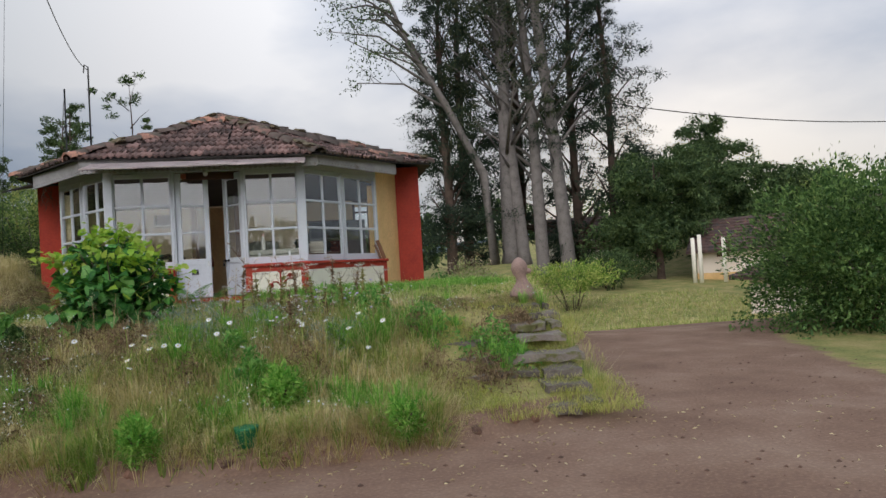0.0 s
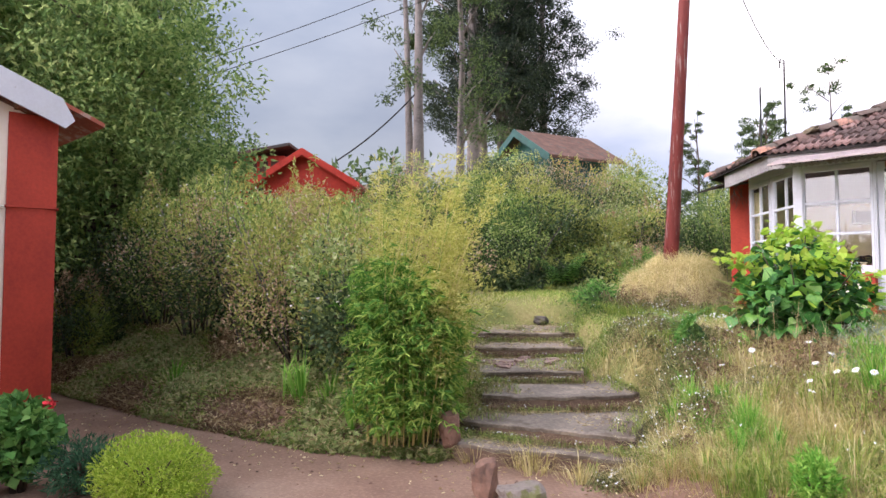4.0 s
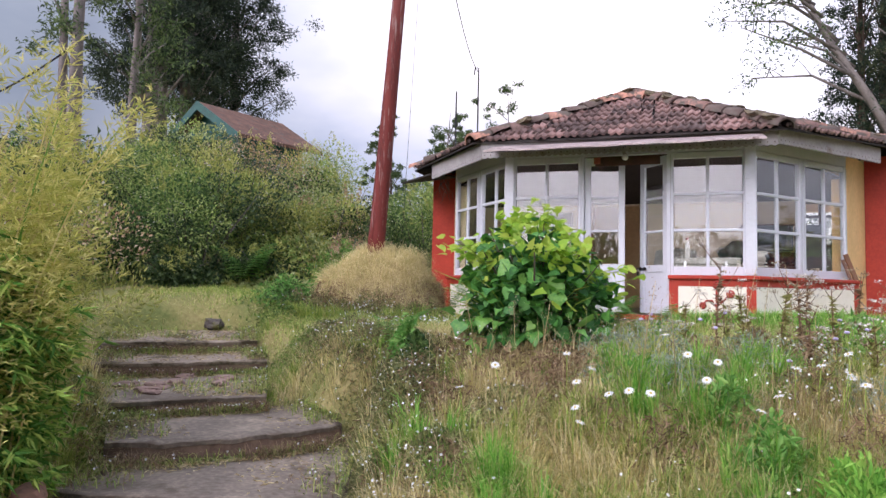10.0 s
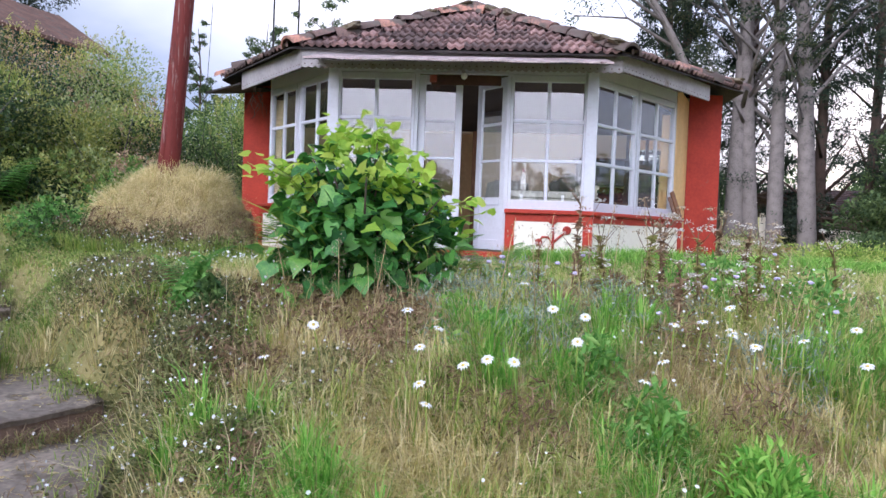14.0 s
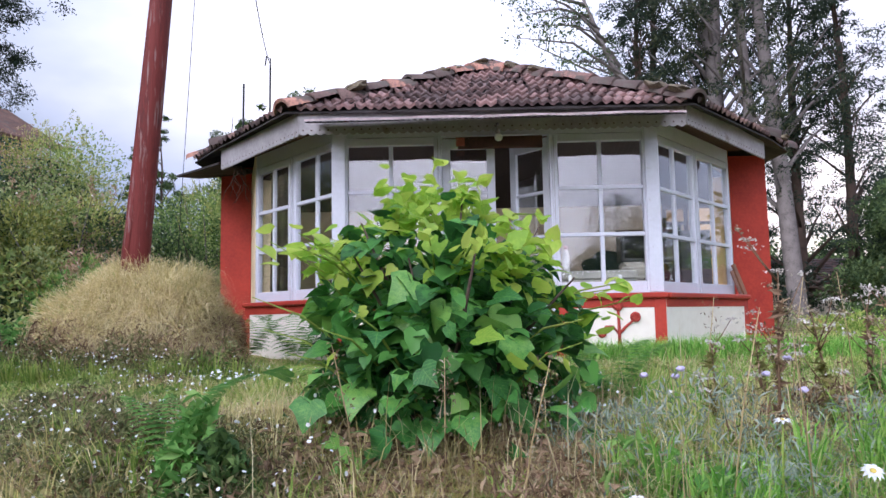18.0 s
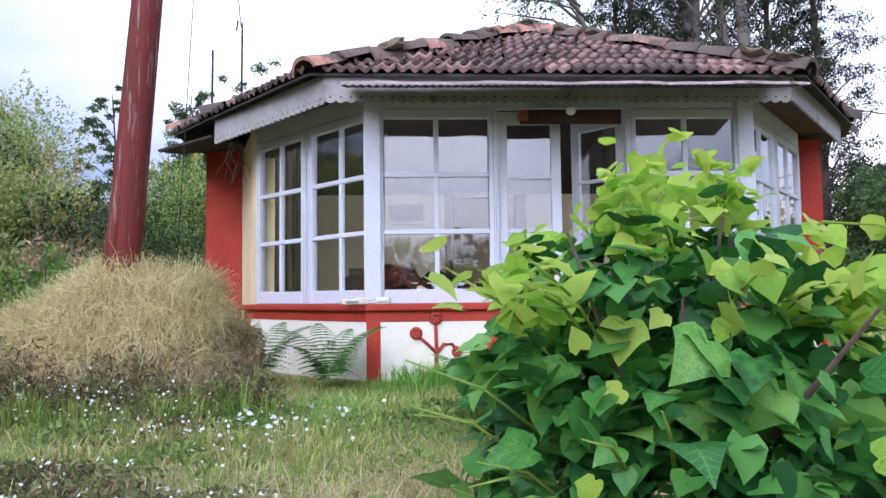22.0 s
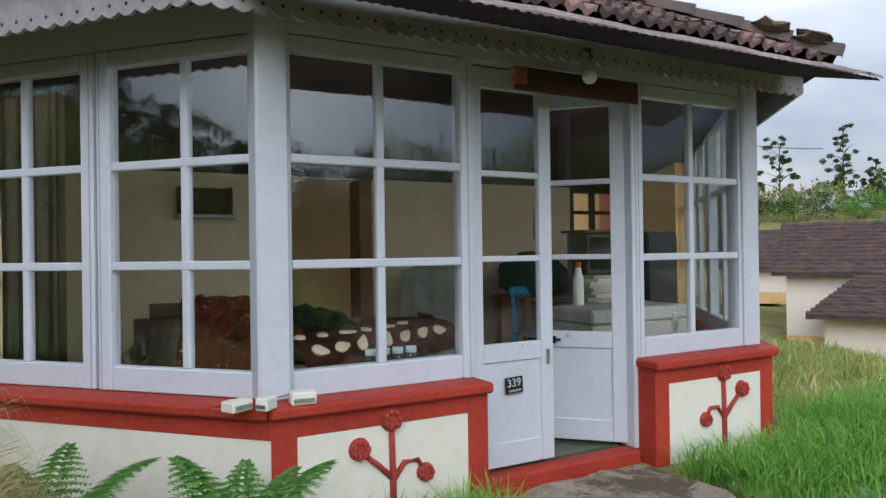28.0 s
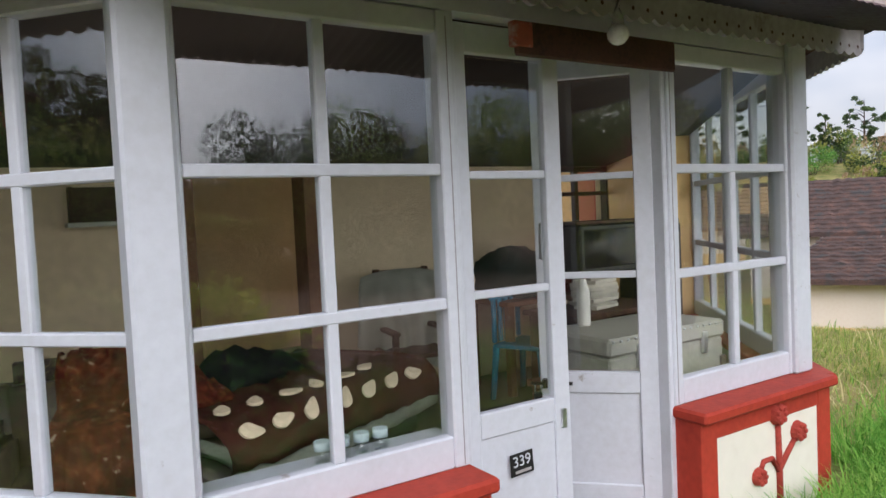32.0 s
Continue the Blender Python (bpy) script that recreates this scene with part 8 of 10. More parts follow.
def stuff(name, me, mat, label, category="grass"):
    return tagged(put(name, me, M[mat]), label, category, kind="stuff")


bank = lambda x, y: smooth(9.6, 7.8, y)
def tussocks(name, centres, per, height, width, mat, label, radius=0.05, splay=0.8):
    """Grass in tussocks: blades that spring from common roots and arch outwards."""
    m = len(centres)
    c = np.repeat(centres, per, 0)
    n = len(c)
    grow = np.repeat(rng.uniform(0.55, 1.3, m), per)
    a = rng.uniform(0, 2 * math.pi, n)
    lean_to = np.repeat(rng.normal(0, 0.35, (m, 2)), per, 0) + [0.0, -0.1]
    out = np.stack([np.cos(a) * splay + lean_to[:, 0], np.sin(a) * splay + lean_to[:, 1], np.zeros(n)], 1) * rng.uniform(0.2, 1.0, (n, 1))
    side = unit(np.stack([-out[:, 1], out[:, 0], np.zeros(n)], 1))
    root = c + out * radius
    root[:, 2] = ground_at(root[:, 0], root[:, 1]) - 0.01
    h = (height * grow * rng.uniform(0.55, 1.2, n))[:, None]
    w = (width * rng.uniform(0.7, 1.3, n))[:, None] * 0.5
    z = np.array([[0, 0, 1.0]])
    p1 = root + out * h * 0.35 + z * h * 0.6
    p2 = root + out * h * rng.uniform(0.7, 1.2, (n, 1)) + z * h * rng.uniform(0.45, 1.0, (n, 1))
    verts = np.stack([root - side * w, root + side * w, p1 + side * w * 0.85, p1 - side * w * 0.85, p2], 1).reshape(-1, 3)
    k = np.arange(n)[:, None] * 5
    faces = np.concatenate([k + [0, 1, 2], k + [0, 2, 3], k + [3, 2, 4]], 1).reshape(-1, 3)
    return stuff(name, polys(name, verts, faces, 3), mat, label)


withered = lambda x, y: 0.12 + 0.88 * smooth(0.55, 1.15, np.hypot((x + 2.3) * 0.8, y - 8.15))
weedy = lambda x, y: 0.25 + 0.75 * smooth(0.25, 0.60, np.abs((x + 2.75) * 0.82 + (y - 7.0) * 0.58) + 2.0 * smooth(9.4, 10.2, y) + 2.0 * smooth(6.9, 6.2, y))
tuft = lambda x, y, p: smooth(0.42, 0.72, wavy(x, y, 5.3, p) * 0.6 + wavy(x, y, 2.0, p * 1.7) * 0.4)
tussocks("dry_bank_grass", scatter(3500, -5.6, 4.2, 5.75, 9.6, lambda x, y: bank(x, y) * weedy(x, y) * (0.6 + 0.4 * withered(x, y)) * (0.25 + 0.75 * wavy(x, y, 2.1, 0.4))), 46, 0.235, 0.0055, "grass_dry", "tall dry yellow grass tussocks on the bank", 0.10, 1.25)
tussocks("bleached_grass", scatter(1300, -2.9, 4.2, 5.75, 9.6, lambda x, y: bank(x, y) * smooth(0.4, 0.7, wavy(x, y, 1.6, 8.4))), 40, 0.22, 0.005, "straw", "bleached straw-coloured tussocks on the bank", 0.12, 1.5)
stuff("matted_dry_grass", blades("matted_dry_grass", scatter(78000, -5.0, 4.2, 5.75, 9.8, lambda x, y: (0.45 + 0.55 * wavy(x, y, 3.1, 3.4)) * weedy(x, y)), 0.15, 0.0045, 1.6, 1.2), "straw", "matted dead grass lying on the bank")
tussocks("green_bank_grass", scatter(3500, -5.6, 4.2, 5.75, 9.6, lambda x, y: bank(x, y) * (0.20 + 0.80 * tuft(x, y, 2.6)) * withered(x, y) * weedy(x, y)), 46, 0.24, 0.007, "grass_green", "green grass tussocks on the bank", 0.07, 0.95)
stuff("tall_seed_grass", blades("tall_seed_grass", scatter(5200, -2.9, 4.2, 6.0, 9.6, lambda x, y: 0.2 + 0.8 * wavy(x, y, 2.6, 6.1)), 0.44, 0.004, 0.35, 0.5), "straw", "thin tall seeding grass stems on the bank")
stuff("leafy_undergrowth", leaves("leafy_undergrowth", scatter(26000, -2.9, 4.0, 5.9, 9.8, lambda x, y: tuft(x, y, 9.1)) + [0, 0, 0.05], np.tile([0, -0.2, 0.8], (1, 1)), 0.06, 0.018, 0.8), "hedge", "small leafy weeds among the grass", "weeds")
stuff("short_dry_turf", blades("short_dry_turf", scatter(60000, -8.5, 5.5, 8.0, 15.5, lambda x, y: 0.25 + 0.75 * wavy(x, y, 1.3, 1.1)), 0.075, 0.005, 0.9, 0.9), "grass_dry", "short dry turf on the terrace")
stuff("short_green_turf", blades("short_green_turf", scatter(120000, -8.5, 5.5, 8.0, 15.5, lambda x, y: 0.35 + 0.65 * smooth(0.3, 0.7, wavy(x, y, 1.5, 4.0))), 0.085, 0.0055, 0.6, 0.7), "grass_green", "short green turf on the terrace")
stuff("fine_turf", blades("fine_turf", scatter(90000, -5.2, 0.8, 8.9, 12.5, lambda x, y: 0.25 + 0.75 * smooth(0.40, 0.70, wavy(x, y, 3.3, 0.9))), 0.07, 0.0045, 0.7, 0.8), "grass_bright", "fine bright green turf before the bay")
stuff("hay_litter", blades("hay_litter", scatter(24000, -6.5, 2.5, 8.8, 12.6, lambda x, y: 0.15 + 0.85 * smooth(0.4, 0.7, wavy(x, y, 2.7, 5.9))), 0.10, 0.004, 2.2, 1.8), "straw", "dry cut grass lying on the turf", "litter")
n = 15000
x, y = rng.uniform(1.25, 3.3, n), rng.uniform(6.25, 9.3, n)
k = rng.random(n) < 0.10 + 0.90 * smooth(0.35, 0.7, wavy(x, y, 4.6, 1.4))
stuff("ledge_turf", blades("ledge_turf", np.stack([x, y, np.maximum(ground_at(x, y), np.interp(y, [6.6, 9.0], [0.12, 0.97])) - 0.02], 1)[k], 0.10, 0.005, 1.0, 0.9), "ledge_grass", "short yellow-green turf on the broken stone ledges")
lush = lambda x, y: np.maximum.reduce([np.exp(-((x + 0.65) / 0.55) ** 2 - ((y - 12.0) / 0.36) ** 2), np.exp(-((x + 2.55) / 0.45) ** 2 - ((y - 12.15) / 0.22) ** 2), 0.8 * np.exp(-np.maximum(0, np.abs(x - 1.4) - 1.5) ** 2 / 0.1 - ((y - 12.15 - 0.10 * x) / 0.42) ** 2)])
stuff("lush_grass", blades("lush_grass", scatter(110000, -3.4, 3.6, 11.2, 13.6, lush), 0.21, 0.008, 0.5, 0.6), "grass_bright", "lush bright green grass at the foot of the bay")
tussocks("green_patches", scatter(1500, -2.8, 3.4, 6.2, 9.4, lambda x, y: smooth(0.62, 0.85, wavy(x, y, 4.4, 5.3)) * (0.3 + smooth(0.3, 0.6, wavy(x, y, 1.1, 0.3))) * withered(x, y)), 60, 0.30, 0.008, "grass_bright", "lush green grass tussocks on the bank", 0.07, 0.6)
tussocks("terrace_tussocks", scatter(900, -6.5, 3.4, 8.8, 12.2, lambda x, y: smooth(0.45, 0.75, wavy(x, y, 2.2, 4.4))), 40, 0.13, 0.005, "grass_green", "small green tussocks on the terrace", 0.05, 0.9)
tussocks("terrace_hay", scatter(1500, -6.8, 3.4, 8.6, 12.2, lambda x, y: smooth(0.40, 0.70, wavy(x, y, 1.7, 9.2))), 40, 0.11, 0.0045, "grass_dry", "dry yellow tussocks on the terrace", 0.08, 1.3)
xs = rng.uniform(-12.5, -4.3, 34000)
ys = bank_line(xs) + rng.random(34000) ** 1.3 * 1.7 - 0.08
cp = np.stack([xs, ys, ground_at(xs, ys) + rng.uniform(0.0, 0.12, 34000)], 1)
q = wavy(cp[:, 0], cp[:, 1] + cp[:, 2], 2.6, 3.0) + rng.normal(0, 0.08, len(cp))
for nm, lo_, hi_, mt, ln_, wd_, lb in (("bank_creeper", 0.50, 9, "vine", 0.075, 0.055, "creeper leaves covering the bank beside the path"), ("bank_ivy", 0.34, 0.50, "hedge", 0.06, 0.045, "small green leaves covering the bank"), ("dead_creeper", -9, 0.34, "weed_brown", 0.07, 0.02, "dead brown creeper on the bank")):
    k = (q > lo_) & (q <= hi_)
    stuff(nm, leaves(nm, cp[k], np.tile([0.1, -0.8, 0.4], (int(k.sum()), 1)), ln_, wd_, 0.6), mt, lb, "creeper")
k = rng.random(len(cp)) < 0.3
stuff("dead_stems", leaves("dead_stems", cp[k] + [0, -0.02, 0.03], np.tile([0.1, -0.6, 0.3], (int(k.sum()), 1)), 0.09, 0.010, 0.9), "straw", "dry stems tangled in the creeper", "creeper")
strap = np.array([(-6.35, 5.12, 0.0), (-6.1, 5.2, 0.0), (-5.75, 5.3, 0.0), (-8.6, 4.95, 0.0), (-5.3, 5.25, 0.0)])
strap[:, 2] = ground_at(strap[:, 0], strap[:, 1])
tussocks("strap_leaves", strap, 34, 0.50, 0.022, "grass_bright", "long strap-shaped green leaves on the bank", 0.06, 0.7)


def weed_patch(centres, n, size, mat, leaf, name, label, up=0.8):
    pts, ds = [], []
    for x, y, r_, h in centres:
        p = np.stack([rng.normal(0, r_ * 0.55, n), rng.normal(0, r_ * 0.55, n), np.zeros(n)], 1)
        top = h * np.exp(-(p[:, 0] ** 2 + p[:, 1] ** 2) / (r_ * r_)) * (0.5 + wavy(p[:, 0] + x, p[:, 1] + y, 9.0, x))
        p[:, 2] = top * rng.random(n) ** 0.6
        p = p + [x, y, 0]
        p[:, 2] += ground_at(p[:, 0], p[:, 1])
        pts.append(p)
    p = np.concatenate(pts)
    return stuff(name, leaves(name, p, np.tile([0, -0.1, up], (len(p), 1)), leaf[0], leaf[1], 0.7), mat, label, "weeds"), p


WEEDS = [(-4.3, 9.3, 0.42, 0.36), (-4.0, 9.0, 0.38, 0.34), (-3.7, 8.7, 0.38, 0.36), (-3.45, 8.35, 0.30, 0.30), (-3.05, 7.85, 0.25, 0.26), (-2.85, 7.35, 0.25, 0.24), (-4.7, 9.7, 0.35, 0.25), (-2.45, 6.9, 0.25, 0.22), (-3.05, 8.25, 0.42, 0.34), (-2.95, 7.6, 0.32, 0.26), (-3.35, 8.75, 0.4, 0.30), (-2.75, 7.0, 0.25, 0.2), (-3.75, 9.3, 0.35, 0.24), (-5.05, 6.4, 0.35, 0.3), (-4.9, 6.9, 0.28, 0.22), (-6.6, 9.6, 0.4, 0.28), (-4.6, 10.9, 0.4, 0.22), (-4.4, 11.4, 0.32, 0.2), (0.6, 8.6, 0.35, 0.3), (-0.2, 9.4, 0.35, 0.26), (1.6, 9.2, 0.5, 0.25), (-2.1, 7.4, 0.3, 0.22), (-2.55, 6.35, 0.25, 0.2), (-2.75, 6.05, 0.2, 0.1), (-4.75, 7.35, 0.25, 0.12), (-3.35, 7.95, 0.3, 0.2)]
PATCHES = [(float(a_), float(b_), float(c_), 0.10) for a_, b_, c_ in rng.uniform([-6.6, 8.9, 0.15], [2.6, 11.6, 0.4], (60, 3)) if free_ground(np.array([a_]), np.array([b_]))[0]]
weed_patch(PATCHES, 260, 0.05, "hedge", (0.05, 0.02), "terrace_weeds", "low green weeds in the turf of the terrace")
BROWN = [(float(a_), float(b_), 0.26, 0.30) for a_, b_ in rng.uniform([-2.6, 6.5], [3.0, 9.2], (24, 2))]
weed_patch(BROWN, 420, 0.05, "weed_brown", (0.07, 0.009), "withered_weeds", "brown withered weeds among the grass")
WEEDS = [(x, y, r_ * 1.25, h * (0.8 if y < 8.2 else 0.5)) for x, y, r_, h in WEEDS]
_, wp = weed_patch(WEEDS, 2200, 0.05, "weed", (0.042, 0.013), "low_weeds", "dark low weeds dotted with white flowers")
weed_patch([(x + 0.1, y - 0.05, r_ * 0.95, h * 0.9) for x, y, r_, h in WEEDS], 500, 0.05, "weed_brown", (0.07, 0.012), "dead_weeds", "brown dead weed stems")
weed_patch([(-1.25, 8.25, 0.55, 0.34), (-0.95, 7.9, 0.5, 0.26), (-1.55, 8.7, 0.4, 0.24), (-0.3, 8.3, 0.6, 0.28), (0.4, 7.8, 0.5, 0.26), (-0.6, 8.9, 0.5, 0.2)], 1500, 0.05, "grey_leaf", (0.055, 0.009), "grey_weeds", "grey-green spiky weeds on the bank")


def florets(name, pts, size, mat, label):
    """Tiny five-sided flower heads facing up and out."""
    n = len(pts)
    nrm = unit(rng.normal(0, 0.5, (n, 3)) + [0, -0.5, 0.8])
    u = unit(np.cross(nrm, rng.normal(0, 1, (n, 3))))
    v = np.cross(nrm, u)
    r_ = (size * rng.uniform(0.7, 1.3, n))[:, None]
    ring = [pts + (u * math.cos(a) + v * math.sin(a)) * r_ for a in (k * 2 * math.pi / 5 for k in range(5))]
    verts = np.stack(ring, 1).reshape(-1, 3)
    kk = np.arange(n)[:, None] * 5
    faces = np.concatenate([kk + [0, 1, 2], kk + [0, 2, 3], kk + [0, 3, 4]], 1).reshape(-1, 3)
    return stuff(name, polys(name, verts, faces, 3), mat, label, "flowers")


f1 = wp[rng.random(len(wp)) < 0.036] + [0, 0, 0.03]
f2 = scatter(2600, -2.8, 3.2, 6.2, 9.6, lambda x, y: smooth(0.45, 0.8, wavy(x, y, 2.3, 7.7)))
f2 = f2 + np.stack([np.zeros(len(f2)), np.zeros(len(f2)), rng.uniform(0.10, 0.34, len(f2))], 1)
f3 = scatter(300, -5.2, -3.2, 9.6, 11.6, lambda x, y: smooth(0.5, 0.8, wavy(x, y, 2.9, 1.7)))
f3 = f3 + [0, 0, 0.09]
f4 = np.stack([rng.normal(-3.95, 0.35, 90), rng.normal(10.75, 0.25, 90), np.zeros(90)], 1)
f5 = np.stack([rng.normal(-5.1, 0.55, 130), rng.normal(10.95, 0.14, 130), np.zeros(130)], 1)
f5[:, 2] = ground_at(f5[:, 0], f5[:, 1]) + rng.uniform(0.06, 0.26, 130)
f4[:, 2] = ground_at(f4[:, 0], f4[:, 1]) + rng.uniform(0.05, 0.11, 90)
florets("clover_flowers", f4, 0.012, "petal", "white clover heads in the turf")
florets("white_flowers", np.concatenate([f1, f2, f3, f5]), 0.0085, "petal", "tiny white daisy-like flowers in the weeds")


# lush leafy weeds among the grass, and withered leaves under the shrub
LUSH = [(0.41, 8.8, 0.40, 0.42), (0.75, 8.4, 0.32, 0.36), (0.2, 9.2, 0.35, 0.3), (1.3, 8.1, 0.4, 0.36), (-0.75, 7.5, 0.22, 0.30), (-0.5, 7.1, 0.25, 0.28), (-1.35, 8.0, 0.30, 0.30), (2.2, 7.7, 0.35, 0.36), (-3.15, 8.1, 0.16, 0.30), (-6.2, 11.2, 0.4, 0.3), (-5.9, 11.6, 0.35, 0.34), (-4.35, 11.2, 0.3, 0.16), (-6.5, 11.8, 0.4, 0.4)]
weed_patch(LUSH, 420, 0.05, "fern", (0.085, 0.030), "leafy_weeds", "lush bright green leafy weeds on the bank", 0.5)
weed_patch([(x + 0.12, y - 0.1, r_ * 1.1, h * 0.8) for x, y, r_, h in LUSH if x < -3], 700, 0.05, "hedge_deep", (0.07, 0.028), "dark_leafy_weeds", "deep green leafy weeds on the bank", 0.5)
tl = np.concatenate([np.stack([rng.normal(x, r_ * 0.5, 10), rng.normal(y, r_ * 0.5, 10), np.zeros(10)], 1) for x, y, r_, h in LUSH if x > -3])
tl[:, 2] = ground_at(tl[:, 0], tl[:, 1])
tussocks("lush_tussocks", tl, 38, 0.32, 0.008, "grass_bright", "tall lush green grass clumps on the bank", 0.07, 0.7)
lt_ = np.stack([rng.normal(-2.35, 0.50, 2200), rng.normal(8.45, 0.32, 2200), np.zeros(2200)], 1)
lt_[:, 2] = ground_at(lt_[:, 0], lt_[:, 1]) + rng.uniform(0.01, 0.14, 2200)
stuff("withered_leaves", leaves("withered_leaves", lt_, rng.normal(0, 1, lt_.shape) * [1, 1, 0.5], 0.06, 0.026, 0.5), "weed_brown", "withered brown leaves under the shrub", "litter")


# tall flowering weeds with brown stems, each a thing
def umbel_weed(x, y, h, seed):
    q = random.Random(seed)
    z = float(ground_at(np.array([x]), np.array([y]))[0])
    w_ = thing("flowering_weed", "tall brown-stemmed weed with pale flower clusters", "weed", (x, y, z), "flowering weeds on the bank")
    top = Vector((q.uniform(-0.08, 0.08), q.uniform(-0.08, 0.08), h))
    bm = bmesh.new()
    tube(bm, [(0, 0, -0.02), top * 0.5 + Vector((q.uniform(-0.02, 0.02), 0, 0)), top], [0.007, 0.005, 0.003], 6)
    part("stem", bm, M["stem_brown"], w_)
    ends, lv, ld = [top], [], []
    for k in range(q.randint(6, 9)):
        u = q.uniform(0.35, 0.95)
        s0 = top * u
        a = q.uniform(0, 6.28)
        e = s0 + Vector((math.cos(a), math.sin(a), q.uniform(0.6, 1.6))) * h * q.uniform(0.12, 0.22)
        bm = bmesh.new()
        tube(bm, [s0, s0.lerp(e, 0.5) + Vector((0, 0, -0.008)), e], [0.003, 0.0025, 0.002], 5)
        part("branch", bm, M["stem_brown"], w_)
        ends.append(e)
    for k in range(60):
        u = q.uniform(0.12, 0.9)
        a = q.uniform(0, 6.28)
        lv.append(list(top * u + Vector((math.cos(a), math.sin(a), 0)) * 0.012))
        ld.append([math.cos(a), math.sin(a), q.uniform(-0.4, 0.7)])
    put("foliage", leaves("foliage", np.array(lv), np.array(ld), 0.085, 0.022, 0.3), M["weed_olive" if seed % 3 else "weed_brown"], w_)
    for e in ends:
        n_ = q.randint(16, 26)
        c_ = np.array([[q.gauss(0, 0.022), q.gauss(0, 0.022), q.gauss(0, 0.007)] for _ in range(n_)]) + np.array(e)
        put("flower_head", leaves("flower_head", c_, np.tile([0.0, -0.3, 0.6], (n_, 1)), 0.015, 0.013, 0.9), M["seed_white" if q.random() < 0.7 else "hedge_dry"], w_)
    return w_


q_ = random.Random(62)
for k, (x, y, h) in enumerate(((-0.75, 8.60, 0.80), (-0.52, 8.55, 0.62), (-0.30, 8.45, 0.66), (-0.10, 8.75, 0.70), (0.10, 8.60, 0.60), (-0.98, 8.75, 0.46), (0.30, 8.95, 0.66), (0.45, 8.50, 0.55), (-0.62, 8.95, 0.5), (0.0, 9.2, 0.62), (0.7, 8.9, 0.6), (0.25, 8.15, 0.5), (-0.15, 8.1, 0.52), (0.95, 8.5, 0.55), (-0.42, 9.25, 0.48), (0.6, 9.4, 0.6))):
    umbel_weed(x, y, h, k)
for k in range(16):
    x, y = q_.uniform(-1.5, 0.8), q_.uniform(7.9, 9.3)
    z = float(ground_at(np.array([x]), np.array([y]))[0])
    h = q_.uniform(0.24, 0.42)
    lf = thing("lavender_flower", "pale lavender pincushion flower on a thin stem", "flower", (x, y, z), "lavender flowers on the bank")
    e = Vector((q_.uniform(-0.05, 0.05), q_.uniform(-0.06, 0.03), h))
    bm = bmesh.new()
    tube(bm, [(0, 0, -0.02), e * 0.5, e], [0.003, 0.0025, 0.002], 5)
    part("stem", bm, M["grass_green"], lf)
    bm = bmesh.new()
    bmesh.ops.create_icosphere(bm, subdivisions=2, radius=0.019, matrix=Matrix.Translation(e))
    for v in bm.verts:
        v.co.z = e.z + (v.co.z - e.z) * 0.6
        v.co += (v.co - e) * 0.45 * noise.noise(v.co * 160)
    part("bloom", bm, M["lavender"], lf)


# larger daisies, each a thing
def daisy_meshes():
    bm = bmesh.new()
    for k in range(13):
        a = 2 * math.pi * k / 13
        m_ = Matrix.Rotation(a, 4, "Z") @ pose(0, 0, 0.004, 0, -8 + 9 * (k % 2), 0)
        vs = [bm.verts.new(m_ @ Vector(p)) for p in ((0.006, -0.004, 0), (0.022, -0.0065, 0.004), (0.034, 0, -0.006), (0.022, 0.0065, 0.004), (0.006, 0.004, 0))]
        bm.faces.new(vs)
    me1 = bpy.data.meshes.new("petals")
    bm.to_mesh(me1)
    bm.free()
    me1.materials.append(M["petal"])
    bm = bmesh.new()
    bmesh.ops.create_icosphere(bm, subdivisions=2, radius=0.009, matrix=Matrix.Diagonal((1, 1, 0.6, 1)))
    me2 = bpy.data.meshes.new("flower_centre")
    bm.to_mesh(me2)
    bm.free()
    me2.materials.append(M["petal_yellow"])
    return me1, me2


PETALS, CENTRE = daisy_meshes()
r = random.Random(21)
spots = [(-1.60, 6.95), (-1.42, 6.98), (-1.52, 6.85), (-2.14, 7.41), (-1.70, 7.38), (-1.59, 7.41), (-1.66, 7.24), (-1.24, 7.15), (-1.12, 7.05), (-1.10, 7.80), (-0.91, 7.54), (-0.83, 7.39), (-0.71, 7.70), (-0.32, 7.57), (-0.19, 7.61), (0.01, 7.66), (-0.04, 7.60), (-0.08, 7.49), (0.0, 7.29), (-0.60, 7.15), (-0.45, 7.17), (-2.33, 7.14), (0.42, 7.2), (0.25, 7.35), (0.62, 6.85), (0.55, 7.6), (0.9, 7.4)]
for x, y in spots:
    z = float(ground_at(np.array([x]), np.array([y]))[0])
    h = r.uniform(0.34, 0.48)
    d_ = thing("daisy", "large white daisy on a tall green stem", "flower", (x, y, z), "daisies on the bank")
    lx, ly = r.uniform(-0.06, 0.06), r.uniform(-0.10, 0.02)
    bm = bmesh.new()
    tube(bm, [(0, 0, -0.02), (lx * 0.4, ly * 0.4, h * 0.6), (lx, ly, h)], [0.004, 0.0035, 0.003], 5)
    part("stem", bm, M["grass_green"], d_)
    mt = pose(lx, ly, h, r.uniform(-5, 40), r.uniform(-30, 30), 0)
    hd_ = put("petals", PETALS, None, d_, matrix=mt)
    put("flower_centre", CENTRE, None, hd_, matrix=pose(0, 0, 0.008))


